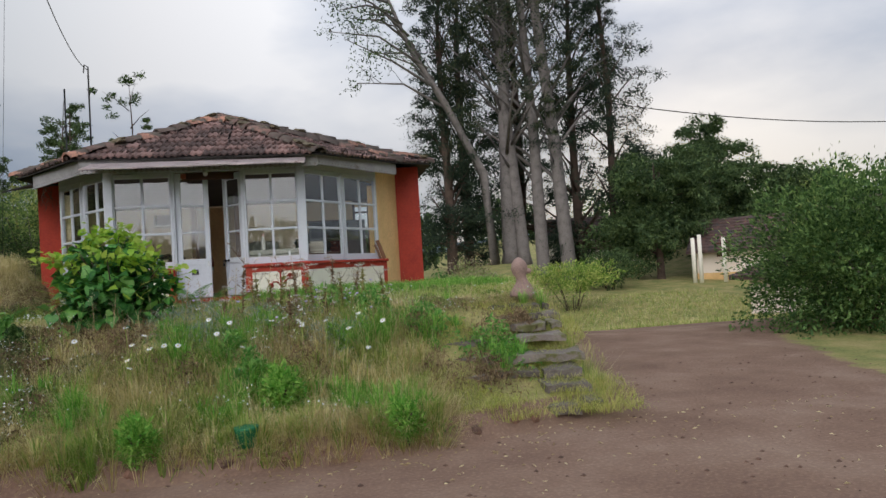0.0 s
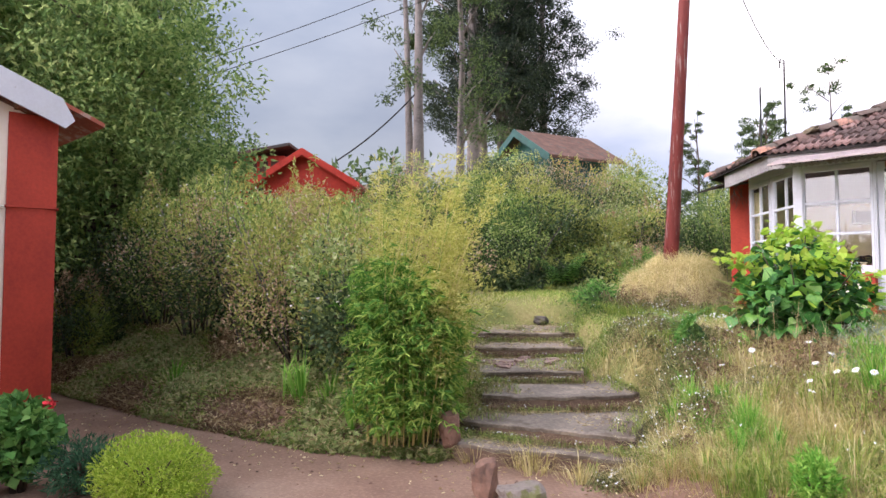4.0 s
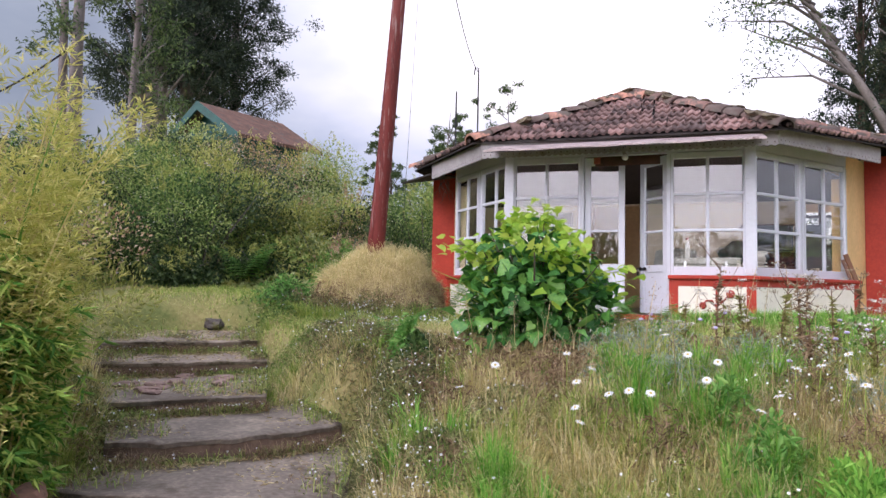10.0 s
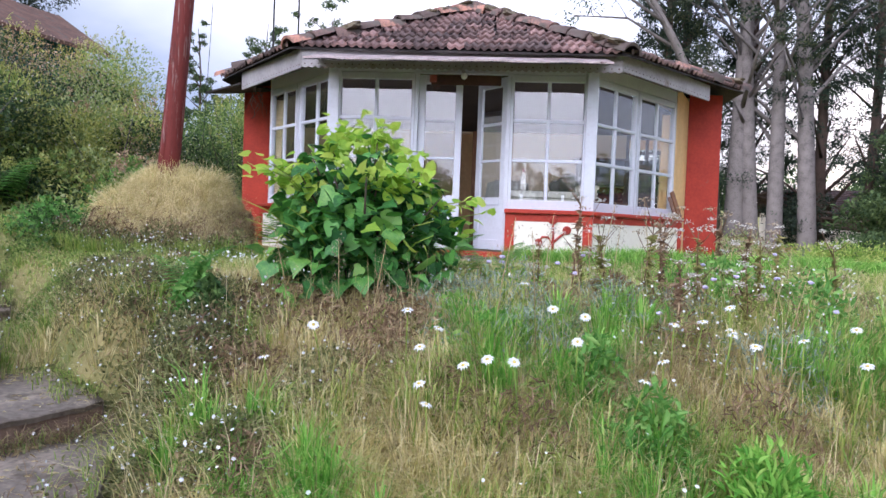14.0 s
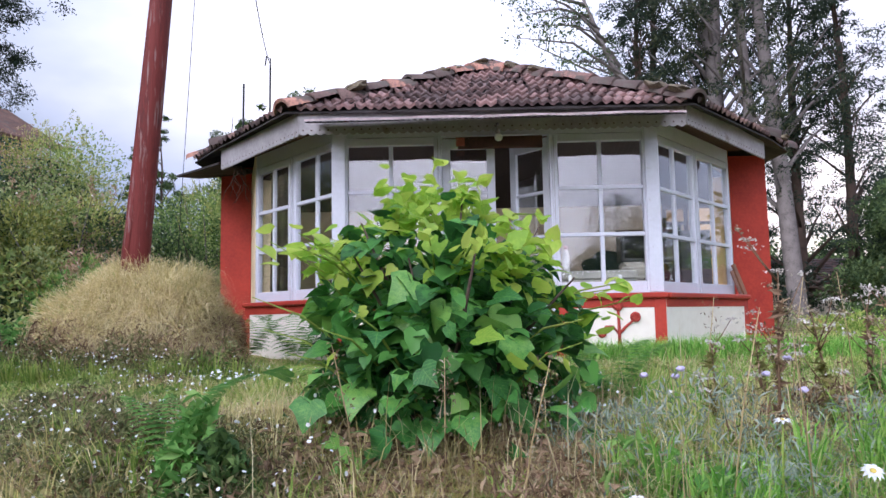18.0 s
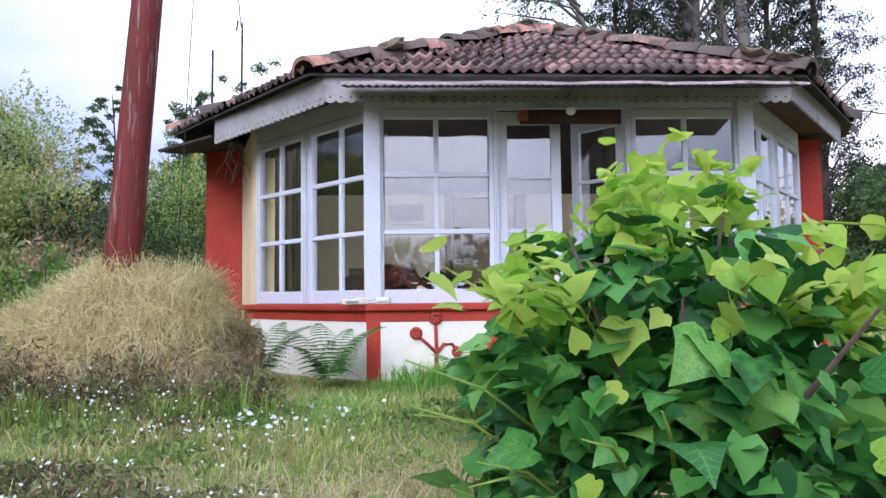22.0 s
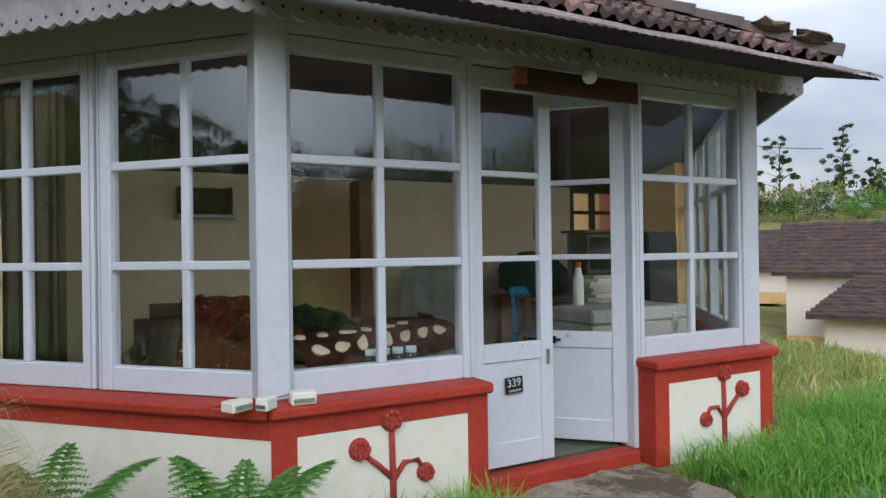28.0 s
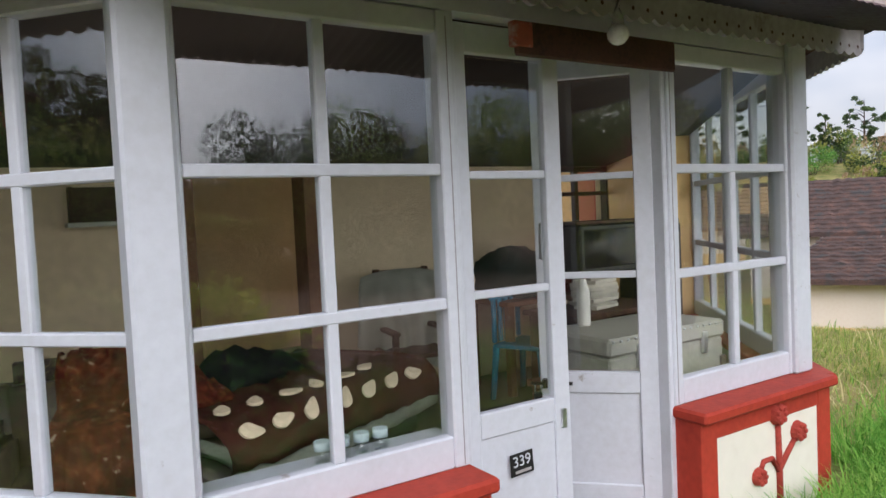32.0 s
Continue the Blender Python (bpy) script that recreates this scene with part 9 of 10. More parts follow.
# ferns
def fern(place, fronds, length, tilt=55, seed=0):
    x, y = place
    z = float(ground_at(np.array([x]), np.array([y]))[0])
    f = thing("fern", "green bracken fern with arching fronds", "fern", (x, y, z), "ferns by the bay")
    q = random.Random(seed)
    for k in range(max(4, fronds - 3)):
        a = 2 * math.pi * k / fronds + q.uniform(-0.4, 0.4)
        ln = length * q.uniform(0.7, 1.15)
        vs, fs = [], []
        for i in range(15):
            t_ = 0.20 + 0.80 * i / 15
            px = ln * t_ * 0.82 * (0.55 + 0.45 * t_)
            pz = ln * (1.70 * t_ - 0.80 * t_ * t_)
            w = 0.50 * ln * (1 - t_) ** 0.85 * min(1, 0.5 + 2.2 * t_)
            for sg in (-1, 1):
                for j in range(8):
                    u0 = (j + 0.3) / 8
                    cx_, cy_, cz_ = px + 0.25 * w * u0, sg * w * u0, pz - 0.22 * w * u0 * u0
                    sz = 0.098 * (ln / 0.6) * (1.05 - u0 * 0.75) * (0.5 + 0.5 * (1 - t_))
                    for s2 in (-1, 1):
                        k0 = len(vs)
                        vs += [(cx_ - 0.2 * sz, cy_ - sg * 0.25 * sz, cz_), (cx_ + 0.2 * sz, cy_ + sg * 0.3 * sz, cz_), (cx_ + s2 * sz, cy_ + sg * 0.35 * sz, cz_ - 0.12 * sz + q.uniform(-0.004, 0.004))]
                        fs.append((k0, k0 + 1, k0 + 2))
        me_ = polys("frond", np.array(vs), np.array(fs), 3)
        put("frond", me_, M["fern"], f, matrix=Matrix.Rotation(a, 4, "Z"))
    return f


for k, (x, y, n_, ln) in enumerate(((-3.35, 8.35, 7, 0.42), (-2.62, 10.80, 10, 0.44), (-2.25, 10.45, 9, 0.46), (-2.55, 10.35, 9, 0.40), (-1.75, 10.8, 9, 0.44), (-4.30, 12.50, 10, 0.52), (-3.68, 12.02, 11, 0.50), (-4.62, 12.70, 9, 0.42), (-1.75, 10.25, 8, 0.42), (-7.6, 12.2, 8, 0.8), (-1.3, 9.4, 6, 0.5))):
    fern((x, y), n_, ln, seed=k)

# tall dead stalks and seedy grasses
r = random.Random(17)
for k in range(18):
    x, y = (r.uniform(-1.3, 1.0), r.uniform(7.2, 9.6)) if k < 15 else (r.uniform(-2.7, -1.7), r.uniform(7.75, 8.1))
    z = float(ground_at(np.array([x]), np.array([y]))[0])
    h = r.uniform(0.45, 0.8)
    s_ = thing("dead_stalk", "dry brown weed stalk with seed heads", "weed", (x, y, z), "dead stalks on the bank")
    e = Vector((r.uniform(-0.18, 0.18), r.uniform(-0.18, 0.05), h))
    bm = bmesh.new()
    tube(bm, [(0, 0, -0.02), e * 0.5 + Vector((0, 0, 0.06)), e], [0.004, 0.003, 0.0015], 5)
    part("stem", bm, M["straw"], s_)
    p = np.array([list(e * r.uniform(0.55, 1.0)) for _ in range(70)]) + rng.normal(0, 0.022, (70, 3))
    put("seed_head", leaves("seed_head", p, np.tile(list(e), (70, 1)), 0.020, 0.006, 0.6), M["hedge_dry" if k % 2 else "weed_brown"], s_)

# straw-covered mound round the pole's foot
mx, my = -5.08, 11.82
MOUND = np.array([0.86, 0.60, 0.95])
mz = float(ground_at(np.array([mx]), np.array([my]))[0]) - 0.1
mound = thing("straw_mound", "rounded heap of dry straw around the pole", "mound", (mx, my, mz))
bm = bmesh.new()
bmesh.ops.create_uvsphere(bm, u_segments=36, v_segments=18, radius=1)
for v in bm.verts:
    q = 1 + 0.20 * noise.noise(v.co * 1.8) + 0.10 * noise.noise(v.co * 5)
    v.co = Vector((v.co.x * MOUND[0] * q, v.co.y * MOUND[1] * q, (v.co.z ** 0.72 if v.co.z > 0 else max(v.co.z, -0.2)) * MOUND[2] * q))
for f in bm.faces:
    f.smooth = True
part("mound_body", bm, M["straw_mat"], mound)
def hump(n, top_only):
    q = unit(rng.normal(0, 1, (n, 3)))
    q[:, 2] = np.abs(q[:, 2])
    lump = np.array([1 + 0.20 * noise.noise(Vector(v) * 1.8) + 0.10 * noise.noise(Vector(v) * 5) for v in q])
    p = np.column_stack([q[:, 0], q[:, 1], q[:, 2] ** 0.72]) * lump[:, None] * MOUND
    k = rng.random(n) < np.clip(q[:, 2] * 1.7 - 0.1, 0.04, 1) if top_only else rng.random(n) < np.clip(1.25 - q[:, 2] * 1.2, 0.05, 1)
    return p[k] - q[k] * 0.02


def thatch(name, p, length, width, fall=0.5, lift=0.35):
    """Blades lying over a round heap: each runs outwards and down along the surface, its tip a little raised."""
    n = len(p)
    q = unit(p / MOUND ** 2)
    t = rng.normal(0, 0.75, (n, 3)) + q * [1, 1, 0] * 0.5 + [0, 0, -fall]
    t = unit(t - q * np.sum(t * q, 1, keepdims=True))
    side = np.cross(q, t)
    ln = (length * rng.uniform(0.5, 1.35, n))[:, None]
    w = (width * rng.uniform(0.7, 1.3, n))[:, None] * 0.5
    up = (lift * rng.uniform(0.0, 1.0, n))[:, None]
    mid = p + t * ln * 0.5 + q * ln * (0.10 + up * 0.8)
    tip = p + t * ln + q * ln * up * 0.7 - [[0, 0, 0.02]]
    verts = np.stack([p - side * w, p + side * w, mid + side * w * 0.8, mid - side * w * 0.8, tip], 1).reshape(-1, 3)
    k = np.arange(n)[:, None] * 5
    return polys(name, verts, np.concatenate([k + [0, 1, 2], k + [0, 2, 3], k + [3, 2, 4]], 1).reshape(-1, 3), 3)


dg = np.repeat(hump(1500, True), 18, 0)
dg = dg + rng.normal(0, 0.018, dg.shape)
put("dry_grass", thatch("dry_grass", dg, 0.20, 0.0042, 0.45, 0.8), M["mound_grass"], mound, "fluffy dry yellow grass")
put("crest_grass", blades("crest_grass", np.repeat((lambda h: h[h[:, 2] > 0.5])(hump(420, True)), 12, 0) + rng.normal(0, 0.02, (1, 3)), 0.24, 0.0038, 0.5, 0.8), M["grass_dry"], mound, "upright yellow-green tufts on the crest")
put("hanging_straw", thatch("hanging_straw", hump(10000, False), 0.24, 0.0048, 1.2, 0.55), M["straw"], mound, "dead straw hanging down the sides")
put("dead_weed", leaves("dead_weed", (lambda h: h[(h[:, 2] < 0.50) & (wavy(h[:, 0], h[:, 2], 7.0, 1.0) > 0.35)])(hump(16000, False)) * rng.uniform(1.02, 1.16), np.tile([0.0, -0.3, -0.1], (1, 1)), 0.055, 0.011, 0.9), M["weed_brown"], mound, "brown dead weeds on the flanks")
put("green_fringe", blades("green_fringe", hump(5000, False), 0.11, 0.005, 0.9, 0.9), M["grass_green"], mound, "green blades among the straw")

# weeds in a band before the mound
band = [(-5.95 + 0.24 * k, 11.12 + 0.05 * math.sin(k * 1.7), 0.20, 0.34) for k in range(9)]
weed_patch(band, 240, 0.05, "weed_brown", (0.07, 0.012), "mound_dead_weeds", "brown dead weeds before the straw mound")
_, bp = weed_patch([(x, y - 0.06, r_, h * 0.85) for x, y, r_, h in band], 520, 0.05, "weed", (0.045, 0.014), "mound_weeds", "dark green weeds with tiny white flowers before the mound")
florets("mound_flowers", bp[rng.random(len(bp)) < 0.02] + [0, 0, 0.03], 0.0085, "petal", "tiny white flowers before the mound")
tb = np.stack([rng.uniform(-6.1, -3.9, 46), rng.uniform(10.78, 11.02, 46), np.zeros(46)], 1)
tb[:, 2] = ground_at(tb[:, 0], tb[:, 1])
tussocks("mound_tussocks", tb, 46, 0.24, 0.006, "grass_green", "green grass tussocks before the mound", 0.07, 0.8)

# small bushes on and round the terrace
bush("flowering_bush", "pale flowering weed bush beside the bungalow", (4.1, 19.4, 0.95), (0.9, 0.8, 0.75), 2600, (0.07, 0.03), "vine", extra=(1800, "hedge_dry", (0.05, 0.04)), category="bush")
bush("green_bush", "bright green leafy bush beside the bungalow", (3.2, 18.6, 0.85), (0.7, 0.6, 0.6), 2200, (0.08, 0.04), "geranium", category="bush")
bush("bright_weed", "bright green feathery weed at the foot of the bank", (-1.25, 5.92, 0.30), (0.17, 0.14, 0.24), 1500, (0.07, 0.016), "grass_bright", category="weed", stems=5)
bush("bright_weed", "bright green feathery weed at the foot of the bank", (0.9, 6.05, 0.25), (0.18, 0.14, 0.2), 1300, (0.07, 0.016), "grass_bright", category="weed", stems=5)
bush("bright_weed", "bright green feathery weed on the bank", (-0.15, 6.6, 0.5), (0.2, 0.2, 0.26), 1500, (0.08, 0.018), "grass_bright", category="weed", stems=5)
pot = thing("plastic_pot", "small green plastic pot half hidden in the grass", "pot", (-0.42, 6.05, float(ground_at(np.array([-0.42]), np.array([6.05]))[0]) - 0.01))
bm = bmesh.new()
tube(bm, [(0, 0, 0), (0, 0, 0.15), (0, 0, 0.17)], [0.07, 0.10, 0.105], 14)
part("body", bm, M["pot_green"], pot)
bush("track_hedge", "dense green hedge bush beside the track", (9.75, 11.6, 1.25), (1.95, 2.1, 1.85), 26000, (0.10, 0.045), "hedge_deep", extra=(1500, "hedge", (0.08, 0.02)), category="hedge")
bush("track_hedge", "dense green hedge bush beside the track", (11.4, 9.9, 1.3), (1.9, 1.9, 1.8), 16000, (0.10, 0.045), "hedge_deep", extra=(1500, "hedge", (0.08, 0.02)), category="hedge")
bush("track_hedge", "dense green hedge bush beside the track", (11.5, 14.0, 1.0), (1.5, 2.0, 1.3), 6000, (0.12, 0.05), "hedge_deep", category="hedge")
bush("verge_bush", "green bush on the far verge of the track", (9.6, 27, 0.9), (2.0, 1.5, 0.7), 4000, (0.14, 0.05), "grass_green", category="bush")
bush("verge_bush", "green bush on the far verge of the track", (13.2, 32, 1.1), (1.6, 1.5, 0.9), 3500, (0.16, 0.06), "far_leaf", category="bush")

# garden before the porch
bush("geranium", "leafy geranium bush with a red flower by the porch", (-6.05, 2.5, 0.42), (0.34, 0.32, 0.36), 1100, (0.085, 0.085), "geranium", category="plant", rough=0.2)
bush("geranium", "low geranium beside the porch wall", (-6.1, 2.05, 0.18), (0.25, 0.22, 0.2), 500, (0.06, 0.06), "geranium", category="plant")
bush("dark_herb", "dark green feathery herb in the flower bed", (-5.65, 2.85, 0.2), (0.35, 0.35, 0.24), 2600, (0.06, 0.012), "herb", category="plant")
bush("lime_shrub", "clipped lime-green shrub in the flower bed", (-5.0, 3.12, 0.22), (0.56, 0.46, 0.31), 8200, (0.05, 0.012), "lime", category="shrub", rough=0.12)
bush("purple_flowers", "low plant with pale purple flowers in the bed", (-6.1, 1.75, 0.14), (0.26, 0.22, 0.14), 500, (0.05, 0.03), "geranium", category="plant", extra=(260, "petal_purple", (0.035, 0.035)))
for x, y, z in ((-6.3, 2.1, 0.72), (-5.7, 2.6, 0.72)):
    florets("red_blossom", np.array([[x, y, z]]) + rng.normal(0, 0.02, (26, 3)), 0.018, "petal_red", "red geranium blossom")
dry = thing("bare_stems", "grey-brown leafless stems in the flower bed", "plant", (-6.05, 2.12, 0.0))
for k in range(7):
    a = k * 0.9
    bm = bmesh.new()
    tube(bm, [(0, 0, 0), (math.cos(a) * 0.08, math.sin(a) * 0.08, 0.2), (math.cos(a) * 0.14, math.sin(a) * 0.14, 0.42)], [0.014, 0.012, 0.010], 6)
    part("stem", bm, M["bark"], dry)

# woods and hills all round, far off
r = random.Random(33)
wood_p, wood_d = [], []
for k in range(190):
    a = r.uniform(0, 2 * math.pi)
    rad = r.uniform(48, 120)
    if math.radians(5) < a < math.radians(75):
        rad = r.uniform(105, 160)
    x, y = math.cos(a) * rad, math.sin(a) * rad + 8
    hgt = r.uniform(4, 8) if y > -10 else r.uniform(2.5, 4.5)
    zb = float(terrain(x, y, False))
    p, d_ = blob_points(700, (x, y, zb + hgt * 0.5), (hgt * 0.55, hgt * 0.55, hgt * 0.55), 0.5, 0.35)
    wood_p.append(p)
    wood_d.append(d_)
stuff("far_woods", leaves("far_woods", np.concatenate(wood_p), np.concatenate(wood_d), 0.75, 0.4, 0.9), "far_leaf", "distant dark green woods on all sides", "woods")
for i, (x, y, h, o) in enumerate(((-9, -34, 4.0, 2.2), (6, -36, 3.8, 2.4), (14, -30, 4.6, 2.0))):
    crown_tree("roadside_tree", "leafy tree across the track, mirrored in the panes", (x, y), h, 0.2, ring_clumps(24, 0.3, 1.0, o, o * 0.6, 2.0, 1.6, i + 130), (0.24, 0.1), "tree_leaf", "bark_dark", n_leaf=330)
for i in range(13):
    bush("roadside_bush", "dark green bush across the track, mirrored in the panes", (-22 + i * 3.4, -8.5 - 2.6 * (i % 3), 0.75 + 0.15 * (i % 2)), (2.5, 1.8, 1.15), 3400, (0.20, 0.10), "hedge_dark", category="bush", stems=4)
for i, (x, y, h, o) in enumerate(((47.8, 40.8, 6.5, 1.1), (48.9, 39.0, 3.6, 1.3), (50.0, 36.8, 4.6, 1.6), (45.5, 44.5, 6.0, 2.0), (52, 33, 3.6, 1.4), (43, 47, 5.0, 2.2), (56, 30, 4.4, 1.6))):
    crown_tree("slim_tree", "slim young tree on the far slope against the sky", (x, y), h, 0.09, ring_clumps(16, 0.35, 1.0, o, o * 0.5, 0.9, 0.7, i + 210), (0.2, 0.09), "far_leaf", "bark_dark", n_leaf=260)
for i in range(14):
    mixed_bush("far_bush", "yellow-green bush on the slope behind the outhouses", (31 + 2.1 * i + 2 * math.sin(i * 2.0), 42 - 2.0 * i + 2.5 * math.sin(i * 1.3), float(terrain(31 + 2.1 * i, 42 - 2.0 * i)) + 0.5), (1.7, 1.5, 0.9 + 0.3 * (i % 3)), 1500, SLOPE, "bushes behind the outhouses", 2.2, 9)
for i in range(11):
    a, d_ = radians(19 + 1.8 * i), 56 + 4 * (i % 2)
    x, y = -4.2 + d_ * math.cos(a), 9.7 + d_ * math.sin(a)
    mixed_bush("far_bush", "yellow-green bush on the slope behind the outhouses", (x, y, float(terrain(x, y)) + 0.7), (2.0, 1.7, 1.3 + 0.4 * (i % 3)), 2200, (FRESH, SLOPE, GREEN)[i % 3], "bushes behind the outhouses", 2.4, 12)
for i in range(18):
    mixed_bush("woodland_edge", "dark woodland across the track, mirrored in the panes", (-40 + i * 4.6, -34 - 4 * (i % 3), 2.6 + 0.4 * (i % 2)), (4.2, 3.2, 3.0 + 0.6 * (i % 3)), 3000, DARK, "woodland across the track", 4.5, 12)
for i in range(13):
    a = math.radians(282 + 4.2 * i)
    d_ = 30 + 5 * (i % 3)
    hh = 1.9 if i == 0 else 3.9
    mixed_bush("woodland_edge", "dark woodland across the track, mirrored in the panes", (-2 + d_ * math.cos(a), 12.6 + d_ * math.sin(a), hh), (3.4, 3.2, hh * (0.92 + 0.14 * math.sin(i * 2.3))), 9000, DARK, "woodland across the track", 3.0, 20, 3)
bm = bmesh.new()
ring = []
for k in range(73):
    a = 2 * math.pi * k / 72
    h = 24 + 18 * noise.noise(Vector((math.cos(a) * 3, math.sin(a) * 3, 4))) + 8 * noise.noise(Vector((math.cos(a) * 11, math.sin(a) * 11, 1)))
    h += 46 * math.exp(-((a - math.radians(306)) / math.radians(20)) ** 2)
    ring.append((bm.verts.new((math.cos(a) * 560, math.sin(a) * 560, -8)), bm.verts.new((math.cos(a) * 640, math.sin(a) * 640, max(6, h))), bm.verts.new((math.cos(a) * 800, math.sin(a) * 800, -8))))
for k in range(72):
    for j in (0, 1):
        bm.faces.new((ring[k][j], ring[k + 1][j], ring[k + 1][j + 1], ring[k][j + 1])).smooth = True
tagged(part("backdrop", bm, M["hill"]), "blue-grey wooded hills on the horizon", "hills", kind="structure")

# weeds, moss and litter on the worn treads
def on_tread(n, k, u, v):
    """Places on tread k at shares u along its nose and v back from it."""
    *quad, za, zb, bow = TREADS[k]
    a, b, c, d = [np.array(p) for p in quad]
    p = (a + (b - a) * u[:, None]) * (1 - v[:, None]) + (d + (c - d) * u[:, None]) * v[:, None]
    return np.column_stack([p, za + (zb - za) * v + 0.006])


def back_line(n, k):
    """Places along the foot of the riser behind tread k, closer together towards the ends."""
    *quad, za, zb, bow = TREADS[k + 1]
    a, b = np.array(quad[0]), np.array(quad[1])
    w = (b - a) / np.linalg.norm(b - a)
    u = rng.random(n)
    p = a + (b - a) * u[:, None] + np.array([w[1], -w[0]]) * (bow * 4 * u * (1 - u) + 0.04 + np.abs(rng.normal(0, 0.07, n)))[:, None]
    return np.column_stack([p, np.full(n, TREADS[k][5] - 0.01)])


lit, wee, lea = [], [], []
for k in range(6):
    u, v = rng.random(620), rng.random(620)
    p = on_tread(620, k, u, v)
    lit.append(p[rng.random(620) < (smooth(0.45, 0.7, wavy(p[:, 0], p[:, 1], 5.5, 2.2)) if k < 4 else 0.95)])
    if k > 2:
        p = on_tread(2600, k, rng.random(2600), rng.random(2600))
        p = p[rng.random(2600) < smooth(0.46, 0.62, wavy(p[:, 0], p[:, 1], 4.2, 0.7 + k))]
        lit.append(p[::2])
        wee.append(p[1::4])
    u = np.where(rng.random(900) < 0.5, rng.random(900) ** 2.2 * 0.25, 1 - rng.random(900) ** 2.2 * 0.16)
    p = on_tread(900, k, u, rng.random(900))
    wee.append(p[:450])
    lea.append(p[450:])
    if k < 5:
        thick = (2600, 700, 1500, 1000, 900)[k]
        p = back_line(thick, k)
        p = p[rng.random(thick) < 0.25 + 0.75 * smooth(0.35, 0.6, wavy(p[:, 0], p[:, 1], 4.5, k * 1.9))]
        wee.append(p[::2])
        lea.append(p[1::2])
        lit.append(back_line(520, k) + [0, 0, 0.012])
lit, wee, lea = np.concatenate(lit), np.concatenate(wee), np.concatenate(lea)
brown = np.concatenate([back_line(900, k) + [0, 0, 0.01] for k in range(5)] + [on_tread(260, k, np.where(rng.random(260) < 0.5, 0.02 + rng.random(260) ** 2 * 0.2, 0.98 - rng.random(260) ** 2 * 0.2), rng.random(260)) for k in range(6)])
brown = brown[wavy(brown[:, 0], brown[:, 1], 6.1, 4.4) > 0.40]
stuff("tread_dead_weeds", blades("tread_dead_weeds", brown, 0.11, 0.004, 1.1, 1.0), "weed_brown", "brown dead stems along the risers", "weeds")
stuff("tread_litter", leaves("tread_litter", lit, rng.normal(0, 1, lit.shape) * [1, 1, 0.15], 0.055, 0.011, 0.1), "straw", "dead leaves and straw on the worn treads", "litter")
stuff("tread_weeds", blades("tread_weeds", wee, 0.09, 0.005, 0.7, 0.8), "grass_green", "small weeds along the edges of the treads", "weeds")
stuff("tread_leaves", leaves("tread_leaves", lea + [0, 0, 0.03], np.tile([0, -0.2, 0.6], (len(lea), 1)), 0.035, 0.016, 0.8), "weed", "low leafy weeds creeping over the treads", "weeds")
florets("tread_flowers", lea[::17] + [0, 0, 0.07], 0.008, "petal", "tiny white flowers along the treads")

# scrub that covers the slope between the bushes
n = 90000
x, y = rng.uniform(-19, -5.9, n), rng.uniform(6.3, 23, n)
tall = (0.25 + 0.95 * wavy(x, y, 1.5, 3.3) * wavy(x, y, 0.7, 1.2) * 1.6) * smooth(-5.9, -7.4, x) * np.maximum(smooth(11.6, 13.2, y), 0.8 * smooth(7.4, 6.6, y) + smooth(-9.0, -10.5, x))
k = (tall > 0.06) & free_ground(x, y) & ~((np.abs(y - 15.5) < 3.4) & (x > -6.3))
x, y, tall = x[k], y[k], tall[k]
p = np.stack([x, y, ground_at(x, y) + tall * rng.random(len(x)) ** 0.5], 1)
q = wavy(x, y, 1.9, 6.0) + rng.normal(0, 0.07, len(x))
for nm, lo_, hi_, mt, ln_, wd_ in (("slope_creeper", -9, 0.42, "vine", 0.10, 0.05), ("slope_weeds", 0.42, 0.58, "hedge_olive", 0.10, 0.025), ("slope_leaves", 0.58, 0.80, "hedge", 0.09, 0.045), ("slope_dark_leaves", 0.80, 9, "hedge_dark", 0.10, 0.06)):
    k = (q > lo_) & (q <= hi_)
    stuff(nm, leaves(nm, p[k], np.tile([0.1, -0.5, 0.5], (int(k.sum()), 1)), ln_, wd_, 0.6), mt, "wild scrub covering the slope", "scrub")

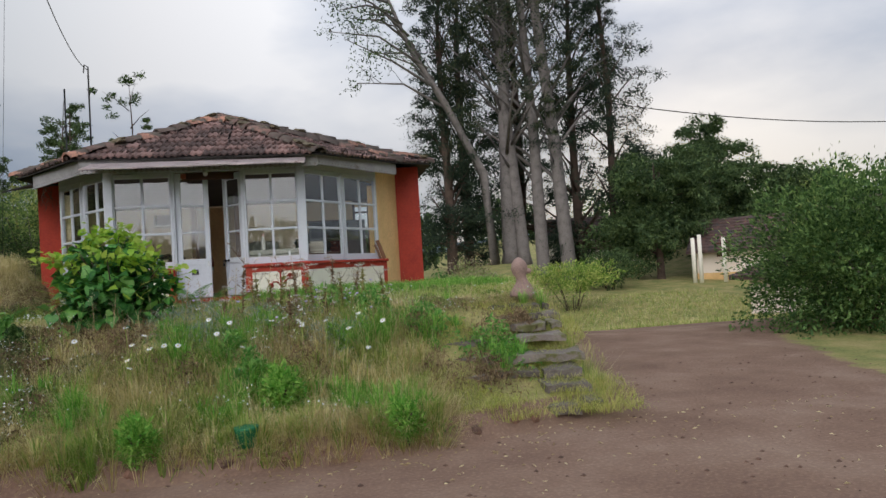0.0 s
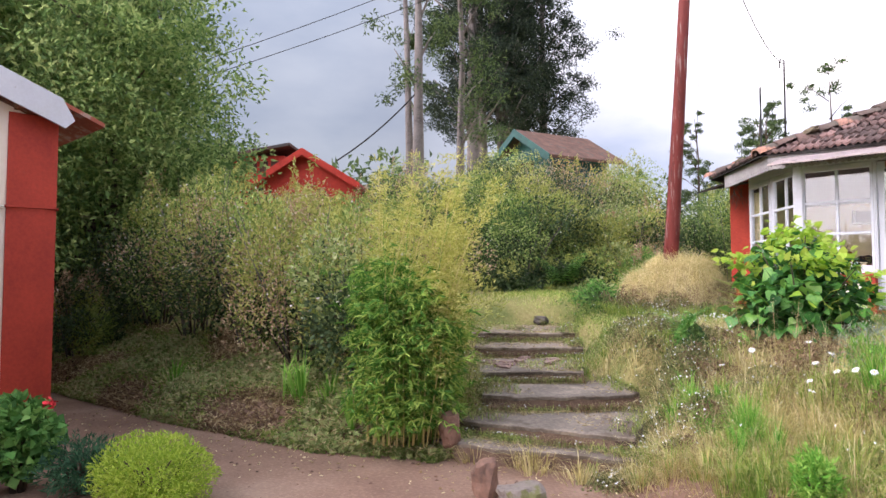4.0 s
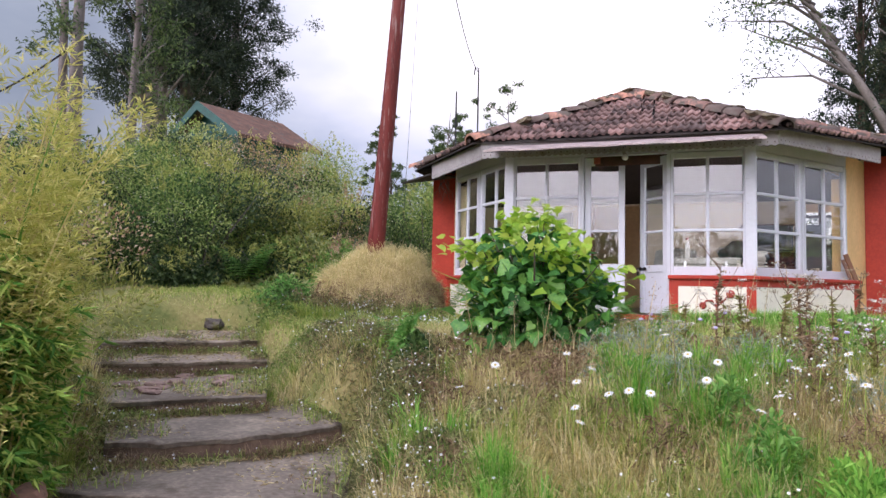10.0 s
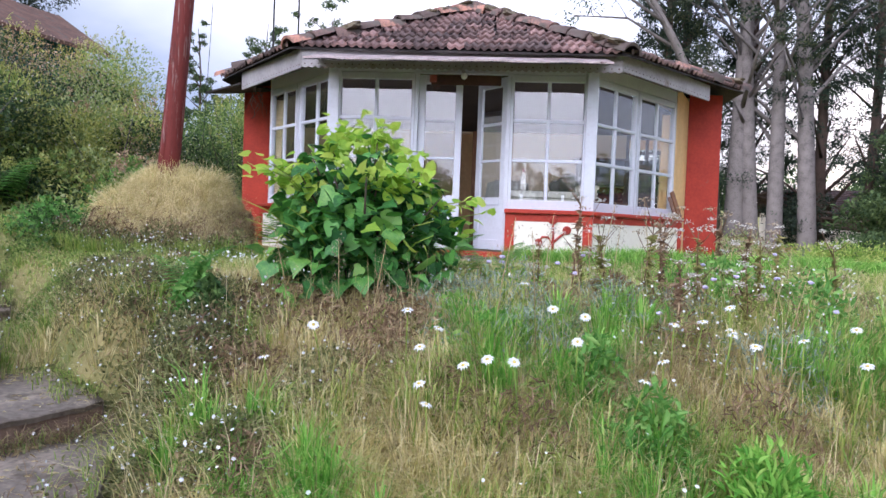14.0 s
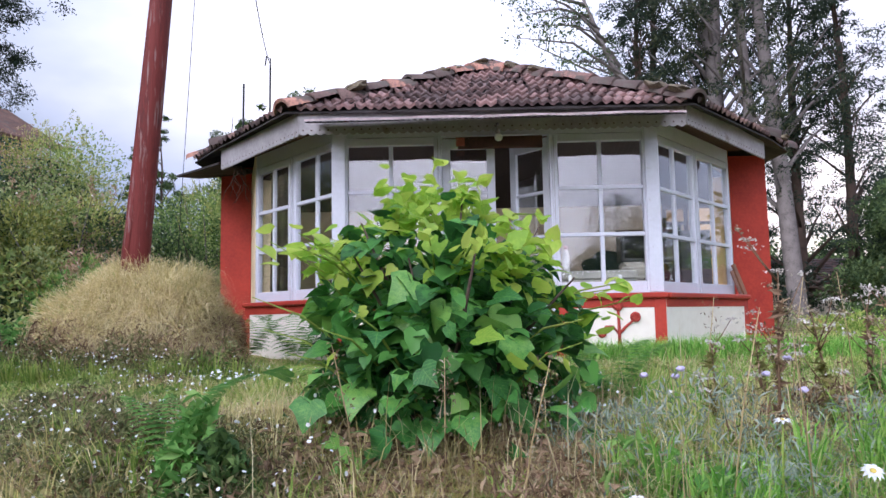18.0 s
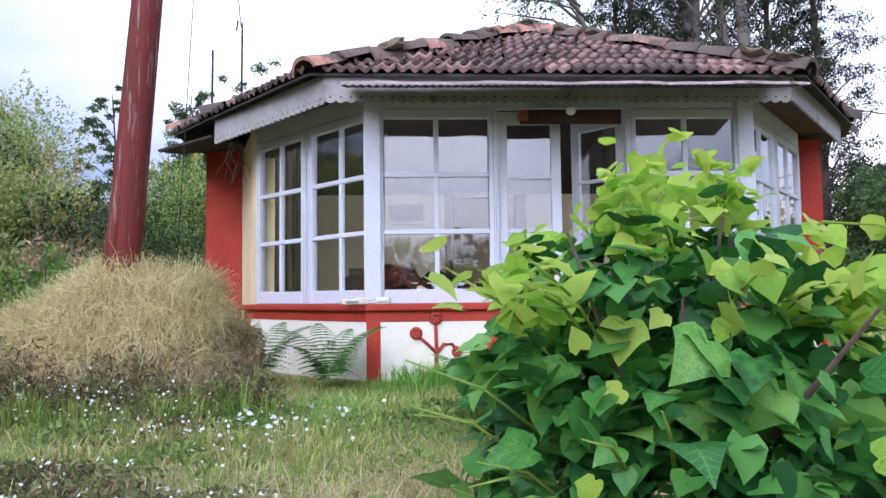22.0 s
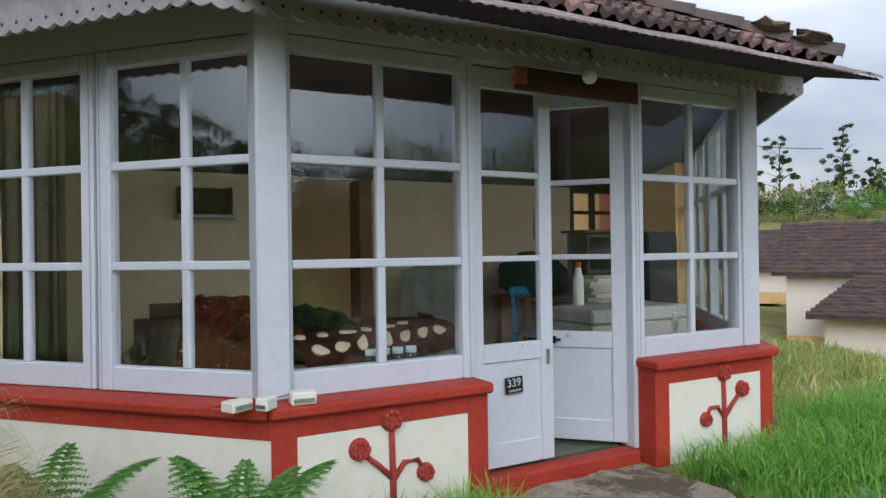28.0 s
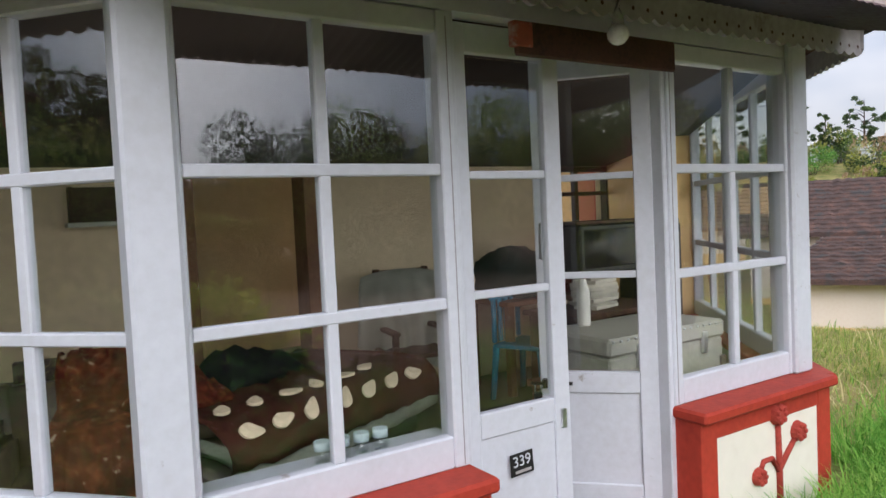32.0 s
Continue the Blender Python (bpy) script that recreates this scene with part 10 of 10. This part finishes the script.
# long yellow-green grass between the bay and the outhouses
n = 46000
x, y = rng.uniform(1.2, 17, n), rng.uniform(12.2, 30, n)
k = (x - 1.2 > (y - 12.2) * 0.05) & ~((x < 2.7) & (y > 14.0)) & (rng.random(n) < 0.35 + 0.65 * wavy(x, y, 0.8, 2.0)) & ((x < 3.05 + (y - 6.9) * 0.27) | (y > 18.4 - (x - 7.7) * 1.05))
gp_ = np.stack([x, y, ground_at(x, y) - 0.01], 1)[k]
h_ = len(gp_) // 2
stuff("long_grass", blades("long_grass", gp_[:h_], 0.17, 0.013, 0.7, 0.9), "grass_green", "long yellow-green grass beside the bungalow")
stuff("long_dry_grass", blades("long_dry_grass", gp_[h_:], 0.18, 0.012, 0.8, 0.9), "grass_dry", "long dry grass beside the bungalow")

# leaf litter and pebbles on the track
n = 5200
x, y = rng.uniform(-9.5, 5.5, n), rng.uniform(1.0, 6.6, n)
k = (y < bank_line(x) + 0.25) & (rng.random(n) < 0.15 + 0.85 * np.exp(-((bank_line(x) - y) / 0.7) ** 2))
lp = np.stack([x, y, ground_at(x, y) + 0.006], 1)[k]
stuff("leaf_litter", leaves("leaf_litter", lp, rng.normal(0, 1, lp.shape) * [1, 1, 0.12], 0.045, 0.016, 0.1), "straw", "dry leaf litter scattered on the track", "litter")
n = 2600
x, y = rng.uniform(-9.5, 7.5, n), rng.uniform(0.8, 10.0, n)
k = (np.minimum(y - bank_line(x), 3.15 + (y - 6.9) * 0.27 - x) < 0.1)
x, y = x[k], y[k]
n = len(x)
s = (0.006 + 0.022 * rng.random(n) ** 4)[:, None]
c = np.stack([x, y, ground_at(x, y)], 1)
oct_ = np.array([(1, 0, 0), (0, 1, 0), (-1, 0, 0), (0, -1, 0), (0, 0, 0.7), (0, 0, -0.7)], float)
jit = 1 + rng.uniform(-0.3, 0.3, (n, 6, 1))
verts = (c[:, None, :] + oct_[None] * jit * s[:, None, :]).reshape(-1, 3)
kk = np.arange(n)[:, None] * 6
faces = np.concatenate([kk + f_ for f_ in ([0, 1, 4], [1, 2, 4], [2, 3, 4], [3, 0, 4], [1, 0, 5], [2, 1, 5], [3, 2, 5], [0, 3, 5])], 1).reshape(-1, 3)
stuff("pebbles", polys("pebbles", verts, faces, 3), "stone_red", "small reddish pebbles on the earth track", "pebbles")
